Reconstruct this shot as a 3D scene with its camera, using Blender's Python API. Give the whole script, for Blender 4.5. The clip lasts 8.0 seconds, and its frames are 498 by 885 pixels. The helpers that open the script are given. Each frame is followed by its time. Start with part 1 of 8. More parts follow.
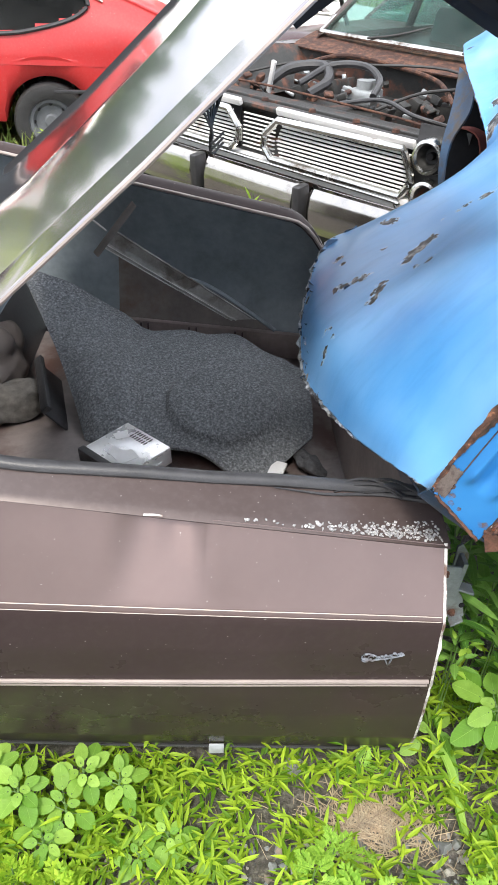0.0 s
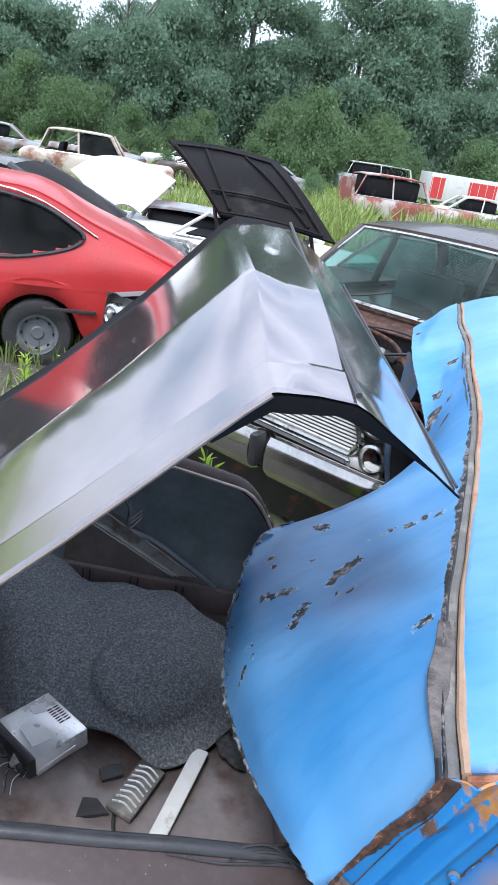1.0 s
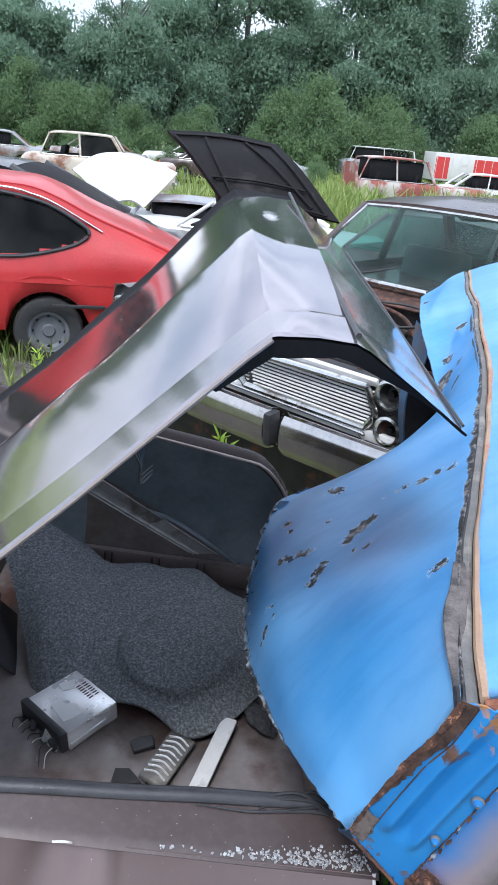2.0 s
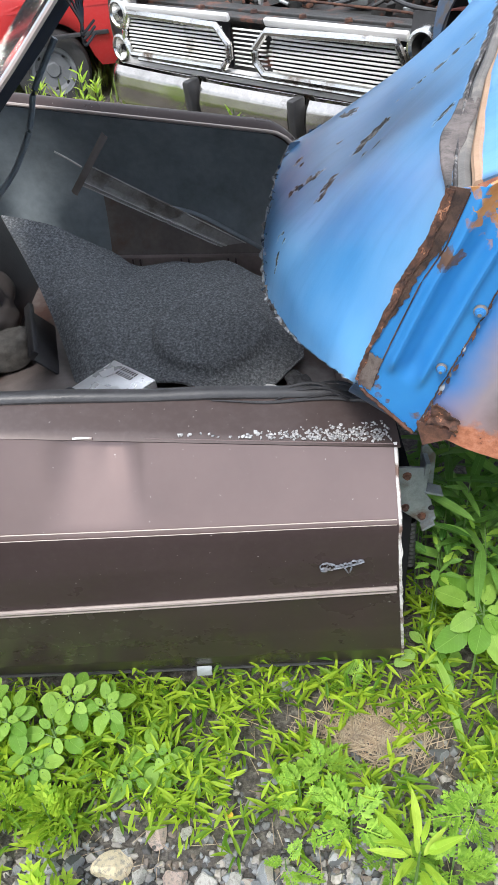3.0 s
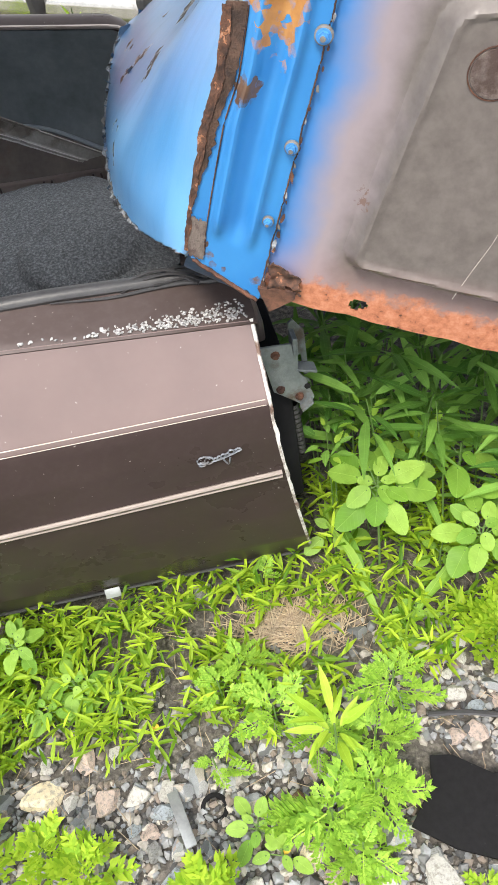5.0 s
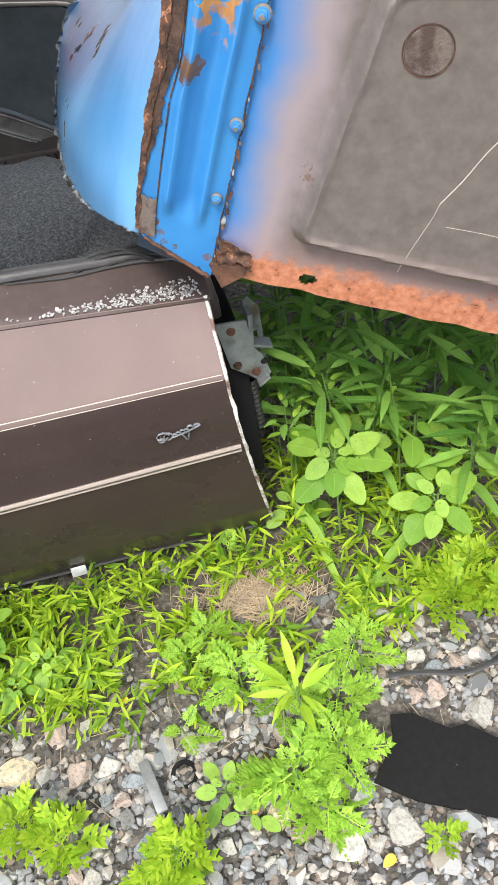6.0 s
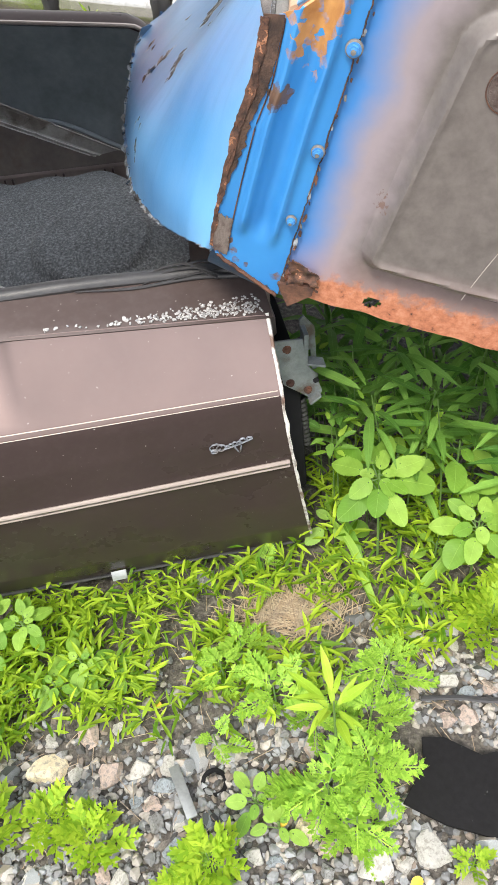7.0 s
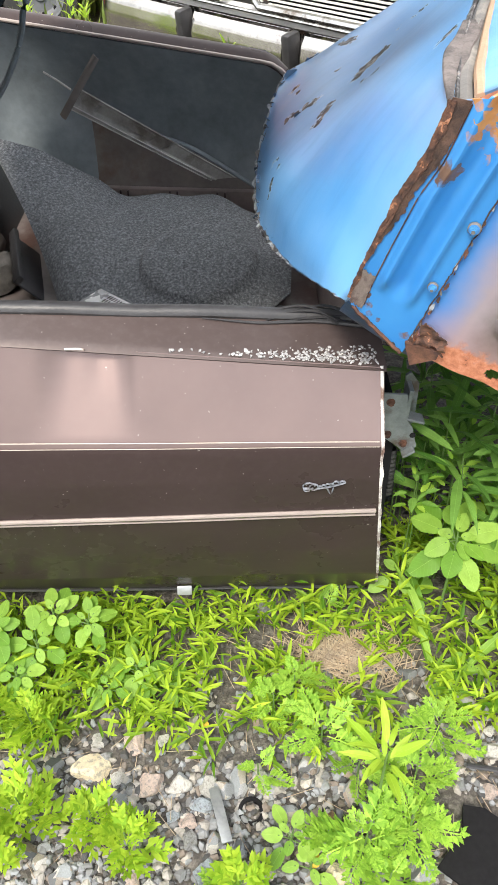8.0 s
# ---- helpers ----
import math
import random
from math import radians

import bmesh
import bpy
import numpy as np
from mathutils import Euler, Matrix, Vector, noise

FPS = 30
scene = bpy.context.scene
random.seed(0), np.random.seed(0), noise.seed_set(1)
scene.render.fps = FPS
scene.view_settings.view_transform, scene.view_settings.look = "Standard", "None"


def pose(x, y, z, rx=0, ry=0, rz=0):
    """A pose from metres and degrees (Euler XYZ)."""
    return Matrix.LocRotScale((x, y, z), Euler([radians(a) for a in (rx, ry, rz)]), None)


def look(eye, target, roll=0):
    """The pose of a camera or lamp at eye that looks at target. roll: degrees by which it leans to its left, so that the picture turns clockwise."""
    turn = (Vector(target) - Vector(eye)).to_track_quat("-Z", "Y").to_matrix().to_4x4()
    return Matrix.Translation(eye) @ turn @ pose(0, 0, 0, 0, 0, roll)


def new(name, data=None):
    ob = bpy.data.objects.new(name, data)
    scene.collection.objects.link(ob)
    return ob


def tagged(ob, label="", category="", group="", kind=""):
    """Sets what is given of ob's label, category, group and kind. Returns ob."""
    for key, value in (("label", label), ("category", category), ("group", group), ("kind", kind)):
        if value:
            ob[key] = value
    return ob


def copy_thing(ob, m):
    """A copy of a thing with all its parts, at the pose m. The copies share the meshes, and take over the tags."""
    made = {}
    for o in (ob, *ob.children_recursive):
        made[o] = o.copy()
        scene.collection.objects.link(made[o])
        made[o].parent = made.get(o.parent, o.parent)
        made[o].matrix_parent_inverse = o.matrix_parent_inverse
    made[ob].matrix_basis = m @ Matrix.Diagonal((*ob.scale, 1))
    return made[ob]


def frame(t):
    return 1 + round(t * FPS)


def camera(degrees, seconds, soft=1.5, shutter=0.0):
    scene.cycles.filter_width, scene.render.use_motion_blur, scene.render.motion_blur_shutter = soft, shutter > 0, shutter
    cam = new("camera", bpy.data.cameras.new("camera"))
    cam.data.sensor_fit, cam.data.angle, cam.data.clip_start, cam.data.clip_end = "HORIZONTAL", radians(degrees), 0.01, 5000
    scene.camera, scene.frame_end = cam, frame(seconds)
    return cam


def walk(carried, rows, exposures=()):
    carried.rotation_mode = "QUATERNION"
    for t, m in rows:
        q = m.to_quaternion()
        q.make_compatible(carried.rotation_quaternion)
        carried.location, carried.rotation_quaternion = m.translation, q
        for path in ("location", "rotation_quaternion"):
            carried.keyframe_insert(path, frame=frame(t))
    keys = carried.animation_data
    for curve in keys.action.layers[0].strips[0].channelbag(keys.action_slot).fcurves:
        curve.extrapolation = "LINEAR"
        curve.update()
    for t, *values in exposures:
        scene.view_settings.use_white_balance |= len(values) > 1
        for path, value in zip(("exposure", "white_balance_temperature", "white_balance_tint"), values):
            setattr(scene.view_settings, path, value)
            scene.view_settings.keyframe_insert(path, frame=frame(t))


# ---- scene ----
cam = camera(36.9, 8.0)
PATH = [
    (0, (-0.091, 0.123, 1.738), (0.049, 1.753, 0.587), 3.8),
    (0.5, (-0.084, 0.226, 1.871), (0.116, 2.024, 1.017), 9.1),
    (1, (-0.011, 0.261, 2.056), (0.182, 2.111, 1.32), 9.1),
    (1.2, (-0.022, 0.246, 2.061), (0.18, 2.113, 1.372), 9.6),
    (2.3, (0.043, 0.194, 1.935), (0.164, 2.002, 1.089), 3.4),
    (2.5, (0.065, 0.165, 1.88), (0.17, 1.923, 0.932), 2.3),
    (3, (0.159, 0.12, 1.653), (0.11, 1.668, 0.386), -5.6),
    (3.5, (0.228, 0.09, 1.599), (0.067, 1.582, 0.278), -10.8),
    (4, (0.229, 0.101, 1.594), (0.057, 1.601, 0.282), -11.5),
    (4.5, (0.223, 0.115, 1.587), (0.093, 1.594, 0.248), -11.4),
    (4.9, (0.261, 0.105, 1.55), (0.296, 1.546, 0.164), -11.3),
    (5, (0.289, 0.106, 1.532), (0.365, 1.524, 0.123), -11.3),
    (5.2, (0.307, 0.08, 1.522), (0.447, 1.482, 0.102), -11.1),
    (6.3, (0.296, 0.066, 1.546), (0.443, 1.424, 0.085), -10.6),
    (6.5, (0.286, 0.058, 1.541), (0.431, 1.439, 0.102), -10.1),
    (7, (0.243, 0.056, 1.565), (0.346, 1.469, 0.153), -8.7),
    (7.5, (0.217, 0.053, 1.58), (0.275, 1.497, 0.198), -6.0),
    (8, (0.132, 0.056, 1.62), (0.141, 1.522, 0.26), -2.1),
]
EXPOSURES = [(0.0, 0.82, 6800, 10), (0.5, 0.54, 6150, 10), (1.0, 0.34, 5900, 10), (2.3, 0.22, 5850, 10), (2.5, 0.27, 5800, 10), (3.0, 0.58, 6500, 10), (3.5, 0.92, 7150, 10), (4.5, 0.92, 7150, 10), (5.0, 0.92, 7150, 10), (6.5, 0.88, 7100, 10), (8.0, 0.92, 7150, 10)]
walk(cam, [(t, look(eye, target, roll)) for t, eye, target, roll in PATH], EXPOSURES)

# ---- light ----
world = bpy.data.worlds.new("sky")
scene.world = world
world.use_nodes = True
wn, wl = world.node_tree.nodes, world.node_tree.links
wn.clear()
w_out = wn.new("ShaderNodeOutputWorld")
w_bg = wn.new("ShaderNodeBackground")
sky = wn.new("ShaderNodeTexSky")
sky.sky_type = "NISHITA"
sky.sun_disc = False
sky.sun_elevation = radians(58)
sky.sun_rotation = radians(200)
w_co = wn.new("ShaderNodeTexCoord")
w_map = wn.new("ShaderNodeMapping")
w_map.inputs["Scale"].default_value = (1.6, 1.6, 4.0)
w_noise = wn.new("ShaderNodeTexNoise")
w_noise.inputs["Scale"].default_value = 2.2
w_noise.inputs["Detail"].default_value = 6.0
w_noise.inputs["Roughness"].default_value = 0.55
w_ramp = wn.new("ShaderNodeValToRGB")
w_ramp.color_ramp.elements[0].position = 0.30
w_ramp.color_ramp.elements[0].color = (0.30, 0.30, 0.30, 1)
w_ramp.color_ramp.elements[1].position = 0.62
w_ramp.color_ramp.elements[1].color = (1, 1, 1, 1)
w_cloud = wn.new("ShaderNodeMix")
w_cloud.data_type = "RGBA"
w_cloud.inputs["B"].default_value = (9.2, 9.6, 10.4, 1)
wl.new(w_co.outputs["Generated"], w_map.inputs["Vector"])
wl.new(w_map.outputs["Vector"], w_noise.inputs["Vector"])
wl.new(w_noise.outputs["Fac"], w_ramp.inputs["Fac"])
wl.new(w_ramp.outputs["Color"], w_cloud.inputs["Factor"])
wl.new(sky.outputs["Color"], w_cloud.inputs["A"])
# a cloudy sky is brighter overhead than at the horizon
w_sep = wn.new("ShaderNodeSeparateXYZ")
w_rise = wn.new("ShaderNodeMapRange")
w_rise.inputs["From Min"].default_value, w_rise.inputs["From Max"].default_value = 0.0, 1.0
w_rise.inputs["To Min"].default_value, w_rise.inputs["To Max"].default_value = 0.72, 1.30
w_all = wn.new("ShaderNodeVectorMath")
w_all.operation = "SCALE"
wl.new(w_co.outputs["Generated"], w_sep.inputs["Vector"])
wl.new(w_sep.outputs["Z"], w_rise.inputs["Value"])
wl.new(w_cloud.outputs["Result"], w_all.inputs[0])
wl.new(w_rise.outputs["Result"], w_all.inputs["Scale"])
wl.new(w_all.outputs["Vector"], w_bg.inputs["Color"])
w_bg.inputs["Strength"].default_value = 0.15
wl.new(w_bg.outputs["Background"], w_out.inputs["Surface"])

sun = new("sun", bpy.data.lights.new("sun", "SUN"))
sun.data.energy = 2.2
sun.data.angle = radians(14)
sun.data.color = (1.0, 0.96, 0.9)
sun.matrix_basis = look((-3, -8, 14), (0, 0, 0))


# ---- materials ----
def material(name):
    m = bpy.data.materials.new(name)
    m.use_nodes = True
    return m, m.node_tree.nodes, m.node_tree.links, m.node_tree.nodes["Principled BSDF"]


def ramp_node(n, l, source, stops):
    r = n.new("ShaderNodeValToRGB")
    e = r.color_ramp.elements
    while len(e) < len(stops):
        e.new(0.5)
    for k, (p, c) in zip(e, stops):
        k.position, k.color = p, (*c, 1) if len(c) == 3 else c
    l.new(source, r.inputs["Fac"])
    return r


def noise_node(n, l, scale, detail=5, rough=0.55, space="Object", squash=None):
    co = n.new("ShaderNodeTexCoord")
    t = n.new("ShaderNodeTexNoise")
    t.inputs["Scale"].default_value, t.inputs["Detail"].default_value, t.inputs["Roughness"].default_value = scale, detail, rough
    if squash:
        mp = n.new("ShaderNodeMapping")
        mp.inputs["Scale"].default_value = squash
        l.new(co.outputs[space], mp.inputs["Vector"])
        l.new(mp.outputs["Vector"], t.inputs["Vector"])
    else:
        l.new(co.outputs[space], t.inputs["Vector"])
    return t


def mix_node(n, l, fac, a, b):
    m = n.new("ShaderNodeMix")
    m.data_type = "RGBA"
    if isinstance(fac, (int, float)):
        m.inputs["Factor"].default_value = fac
    else:
        l.new(fac, m.inputs["Factor"])
    for key, v in (("A", a), ("B", b)):
        if isinstance(v, tuple):
            m.inputs[key].default_value = (*v, 1)
        else:
            l.new(v, m.inputs[key])
    return m.outputs["Result"]


def math_node(n, l, op, a, b=0.0, clamp=False):
    m = n.new("ShaderNodeMath")
    m.operation, m.use_clamp = op, clamp
    for i, v in enumerate((a, b)):
        if isinstance(v, (int, float)):
            m.inputs[i].default_value = v
        else:
            l.new(v, m.inputs[i])
    return m.outputs[0]


def bump_to(n, l, p, height, strength, distance=0.01):
    b = n.new("ShaderNodeBump")
    b.inputs["Strength"].default_value, b.inputs["Distance"].default_value = strength, distance
    l.new(height, b.inputs["Height"])
    l.new(b.outputs["Normal"], p.inputs["Normal"])


def plain(name, base, rough=0.6, metal=0.0, spread=0.25, scale=12.0, bump=0.15, coat=0.0, dirt=None, dirt_level=0.6, spec=0.5):
    """A worn surface: two scales of noise in colour, one in relief, and stains of a second colour."""
    m, n, l, p = material(name)
    a = noise_node(n, l, scale)
    b = noise_node(n, l, scale * 7, 4, 0.6)
    lo, hi = tuple(c * (1 - spread) for c in base), tuple(min(1, c * (1 + spread)) for c in base)
    r = ramp_node(n, l, a.outputs["Fac"], ((0.3, lo), (0.7, hi)))
    col = mix_node(n, l, 0.25, r.outputs["Color"], ramp_node(n, l, b.outputs["Fac"], ((0.35, lo), (0.65, hi))).outputs["Color"])
    if dirt:
        d = noise_node(n, l, scale * 0.45, 7, 0.65)
        k = ramp_node(n, l, d.outputs["Fac"], ((dirt_level - 0.07, (0, 0, 0)), (dirt_level + 0.05, (1, 1, 1))))
        col = mix_node(n, l, k.outputs["Color"], col, dirt)
    l.new(col, p.inputs["Base Color"])
    rr = n.new("ShaderNodeMapRange")
    rr.inputs["To Min"].default_value, rr.inputs["To Max"].default_value = max(0.02, rough - 0.1), min(1, rough + 0.12)
    l.new(a.outputs["Fac"], rr.inputs["Value"])
    l.new(rr.outputs["Result"], p.inputs["Roughness"])
    p.inputs["Metallic"].default_value = metal
    p.inputs["Specular IOR Level"].default_value = spec
    p.inputs["Coat Weight"].default_value = coat
    p.inputs["Coat Roughness"].default_value = 0.12
    if bump:
        bump_to(n, l, p, b.outputs["Fac"], bump, 0.004)
    return m


def car_paint(name, base, rough, metal, coat, dust=(0.24, 0.21, 0.20), dust_amount=0.25, flecks=True, wave=0.06, spec=0.5):
    m, n, l, p = material(name)
    a = noise_node(n, l, 3.0, 6, 0.6)
    f = noise_node(n, l, 60.0, 3, 0.6)
    col = ramp_node(n, l, a.outputs["Fac"], ((0.3, tuple(c * 0.88 for c in base)), (0.7, tuple(c * 1.1 for c in base)))).outputs["Color"]
    d = ramp_node(n, l, f.outputs["Fac"], ((0.45, (0, 0, 0)), (0.75, (dust_amount,) * 3)))
    col = mix_node(n, l, d.outputs["Color"], col, dust)
    if flecks:
        v = noise_node(n, l, 140.0, 1, 0.5)
        k = ramp_node(n, l, v.outputs["Fac"], ((0.77, (0, 0, 0)), (0.80, (0.6, 0.6, 0.6))))
        col = mix_node(n, l, k.outputs["Color"], col, (0.55, 0.52, 0.5))
    l.new(col, p.inputs["Base Color"])
    rr = ramp_node(n, l, a.outputs["Fac"], ((0.25, (rough * 0.75,) * 3), (0.75, (rough * 1.3,) * 3)))
    l.new(rr.outputs["Color"], p.inputs["Roughness"])
    p.inputs["Metallic"].default_value = metal
    p.inputs["Specular IOR Level"].default_value = spec
    p.inputs["Coat Weight"].default_value = coat
    p.inputs["Coat Roughness"].default_value = 0.08
    bump_to(n, l, p, noise_node(n, l, 5.0, 2, 0.4).outputs["Fac"], wave, 0.02)
    return m


def blobs(n, l, spots, wobble=0.035, scale=22.0, flake=0.0):
    """How far inside the nearest spot a point lies, scaled to a mask: (x, y, z, radius) in the mesh's own metres.
    flake: size of the angular cells along which the edge breaks."""
    s = spot_depth(n, l, spots, wobble, scale, flake)
    return math_node(n, l, "MULTIPLY", s, 260.0, True)


def spot_depth(n, l, spots, wobble, scale, flake=0.0):
    co = n.new("ShaderNodeTexCoord")
    at = co.outputs["Object"]
    if flake:
        cell = n.new("ShaderNodeTexVoronoi")
        cell.inputs["Scale"].default_value = 1.0 / flake
        l.new(at, cell.inputs["Vector"])
        blend = n.new("ShaderNodeMix")
        blend.data_type = "VECTOR"
        blend.inputs["Factor"].default_value = 0.8
        l.new(at, blend.inputs["A"])
        l.new(cell.outputs["Position"], blend.inputs["B"])
        at = blend.outputs["Result"]
    w = noise_node(n, l, scale, 6, 0.7)
    total = None
    for x, y, z, r in spots:
        d = n.new("ShaderNodeVectorMath")
        d.operation = "DISTANCE"
        l.new(at, d.inputs[0])
        d.inputs[1].default_value = (x, y, z)
        e = math_node(n, l, "SUBTRACT", r, d.outputs["Value"])
        total = e if total is None else math_node(n, l, "MAXIMUM", total, e)
    return math_node(n, l, "ADD", total, math_node(n, l, "MULTIPLY", math_node(n, l, "SUBTRACT", w.outputs["Fac"], 0.5), wobble * 1.9))


def blue_paint(name, base, spots, edge=None, chalk=0.26, sky_sheen=0.0):
    """Faded blue paint; ragged chips down to primer and rust at the spots, and along the sheet's v = 0 and v = 1 edges."""
    m, n, l, p = material(name)
    a = noise_node(n, l, 2.6, 4, 0.5)
    s = noise_node(n, l, 9.0, 5, 0.6, squash=(0.6, 1.8, 0.6))
    light = tuple(c * (1 - chalk) + chalk * g for c, g in zip(base, (0.40, 0.66, 0.92)))
    col = ramp_node(n, l, a.outputs["Fac"], ((0.32, base), (0.68, light))).outputs["Color"]
    streak = ramp_node(n, l, s.outputs["Fac"], ((0.48, (0, 0, 0)), (0.74, (0.34, 0.34, 0.34))))
    col = mix_node(n, l, streak.outputs["Color"], col, tuple(c * 0.66 for c in base))
    if sky_sheen:
        # sky sheen put into the colour: the blue pales towards the end beside the jamb
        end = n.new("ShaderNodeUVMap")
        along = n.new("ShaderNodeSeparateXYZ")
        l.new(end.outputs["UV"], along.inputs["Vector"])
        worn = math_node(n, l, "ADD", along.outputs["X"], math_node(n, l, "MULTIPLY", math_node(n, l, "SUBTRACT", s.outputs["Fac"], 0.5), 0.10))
        k = ramp_node(n, l, worn, ((0.02, (sky_sheen,) * 3), (0.085, (sky_sheen * 0.55,) * 3), (0.17, (0, 0, 0))))
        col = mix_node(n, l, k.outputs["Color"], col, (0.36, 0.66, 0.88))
    depth = spot_depth(n, l, spots, 0.020, 55.0, 0.015)
    mask = math_node(n, l, "MULTIPLY", depth, 400.0, True)
    # the paint lifts and pales in a thin line round each chip
    lifted = math_node(n, l, "MULTIPLY", math_node(n, l, "ADD", depth, 0.0022), 500.0, True)
    col = mix_node(n, l, math_node(n, l, "MULTIPLY", lifted, 0.55), col, (0.50, 0.66, 0.80))
    if edge:
        uv = n.new("ShaderNodeUVMap")
        sep = n.new("ShaderNodeSeparateXYZ")
        l.new(uv.outputs["UV"], sep.inputs["Vector"])
        w = noise_node(n, l, 16.0, 4, 0.55)
        wob = math_node(n, l, "MULTIPLY", math_node(n, l, "SUBTRACT", w.outputs["Fac"], 0.52), edge[2])
        hi = math_node(n, l, "MULTIPLY", math_node(n, l, "ADD", math_node(n, l, "SUBTRACT", sep.outputs["Y"], 1 - edge[1]), wob), 220.0, True)
        lo = math_node(n, l, "MULTIPLY", math_node(n, l, "ADD", math_node(n, l, "SUBTRACT", edge[0], sep.outputs["Y"]), wob), 60.0, True)
        side = math_node(n, l, "MULTIPLY", math_node(n, l, "ADD", math_node(n, l, "SUBTRACT", 0.012, sep.outputs["X"]), math_node(n, l, "MULTIPLY", wob, 0.5)), 60.0, True)
        both = math_node(n, l, "MAXIMUM", math_node(n, l, "MAXIMUM", hi, lo), side)
        mask = both if mask is None else math_node(n, l, "MAXIMUM", mask, both)
    chip = noise_node(n, l, 30.0, 6, 0.7)
    primer = ramp_node(n, l, chip.outputs["Fac"], ((0.44, (0.008, 0.007, 0.007)), (0.50, (0.035, 0.032, 0.034)), (0.55, (0.11, 0.105, 0.11)), (0.60, (0.28, 0.28, 0.27)), (0.66, (0.20, 0.10, 0.07)), (0.72, (0.50, 0.47, 0.44))))
    col = mix_node(n, l, mask, col, primer.outputs["Color"])
    l.new(col, p.inputs["Base Color"])
    l.new(math_node(n, l, "ADD", math_node(n, l, "MULTIPLY", mask, 0.35), 0.36), p.inputs["Roughness"])
    p.inputs["Coat Weight"].default_value = 0.25
    p.inputs["Coat Roughness"].default_value = 0.22
    h = math_node(n, l, "ADD", math_node(n, l, "MULTIPLY", math_node(n, l, "SUBTRACT", 1.0, mask), 1.0), math_node(n, l, "MULTIPLY", chip.outputs["Fac"], 0.35))
    bump_to(n, l, p, h, 0.5, 0.004)
    return m


def leaf_material(name, base, tip, trans=0.35, rough=0.5, rib=0.0, spec=0.26):
    """Green leaves, each with a tone of its own; rib: half width of a pale midrib along the leaf's own x, with side veins."""
    m, n, l, p = material(name)
    info = n.new("ShaderNodeObjectInfo")
    geo = n.new("ShaderNodeNewGeometry")
    both = math_node(n, l, "FRACT", math_node(n, l, "ADD", info.outputs["Random"], geo.outputs["Random Per Island"]))
    r = ramp_node(n, l, both, ((0.0, base), (0.72, tuple((a + 2 * b) / 3 for a, b in zip(base, tip))), (1.0, tip)))
    v = noise_node(n, l, 30.0, 3, 0.5)
    col = mix_node(n, l, math_node(n, l, "MULTIPLY", v.outputs["Fac"], 0.55), r.outputs["Color"], tuple(c * 0.5 for c in base))
    height = noise_node(n, l, 140.0, 2, 0.5).outputs["Fac"]
    if rib:
        co = n.new("ShaderNodeTexCoord")
        sep = n.new("ShaderNodeSeparateXYZ")
        l.new(co.outputs["Object"], sep.inputs["Vector"])
        off = math_node(n, l, "ABSOLUTE", sep.outputs["Y"])
        mid = math_node(n, l, "MULTIPLY", math_node(n, l, "SUBTRACT", rib, off), 1400.0, True)
        wave = math_node(n, l, "SINE", math_node(n, l, "MULTIPLY", math_node(n, l, "SUBTRACT", sep.outputs["X"], math_node(n, l, "MULTIPLY", off, 0.8)), 520.0))
        vein = math_node(n, l, "MULTIPLY", math_node(n, l, "SUBTRACT", wave, 0.75), 3.0, True)
        lines = math_node(n, l, "MAXIMUM", mid, math_node(n, l, "MULTIPLY", vein, 0.22))
        col = mix_node(n, l, math_node(n, l, "MULTIPLY", lines, 0.30), col, tuple(min(1, c * 1.25 + 0.06) for c in tip))
        height = math_node(n, l, "SUBTRACT", height, math_node(n, l, "MULTIPLY", lines, 0.6))
    l.new(col, p.inputs["Base Color"])
    p.inputs["Roughness"].default_value = rough
    p.inputs["Specular IOR Level"].default_value = spec
    pucker = n.new("ShaderNodeBump")
    pucker.inputs["Strength"].default_value = 0.45
    pucker.inputs["Distance"].default_value = 0.002
    l.new(height, pucker.inputs["Height"])
    l.new(pucker.outputs["Normal"], p.inputs["Normal"])
    t = n.new("ShaderNodeBsdfTranslucent")
    l.new(mix_node(n, l, 0.4, col, tip), t.inputs["Color"])
    mx = n.new("ShaderNodeMixShader")
    mx.inputs["Fac"].default_value = trans
    out = n["Material Output"]
    l.new(p.outputs["BSDF"], mx.inputs[1])
    l.new(t.outputs["BSDF"], mx.inputs[2])
    l.new(mx.outputs["Shader"], out.inputs["Surface"])
    return m


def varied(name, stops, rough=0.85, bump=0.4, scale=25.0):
    """A colour of its own for each object or island, with grain."""
    m, n, l, p = material(name)
    info = n.new("ShaderNodeObjectInfo")
    geo = n.new("ShaderNodeNewGeometry")
    both = math_node(n, l, "FRACT", math_node(n, l, "ADD", info.outputs["Random"], geo.outputs["Random Per Island"]))
    r = ramp_node(n, l, both, stops)
    r.color_ramp.interpolation = "CONSTANT"
    g = noise_node(n, l, scale, 6, 0.65)
    col = mix_node(n, l, ramp_node(n, l, g.outputs["Fac"], ((0.34, (0.50,) * 3), (0.60, (0, 0, 0)))).outputs["Color"], r.outputs["Color"], (0.14, 0.13, 0.12))
    l.new(col, p.inputs["Base Color"])
    p.inputs["Roughness"].default_value = rough
    bump_to(n, l, p, g.outputs["Fac"], bump, 0.010)
    return m


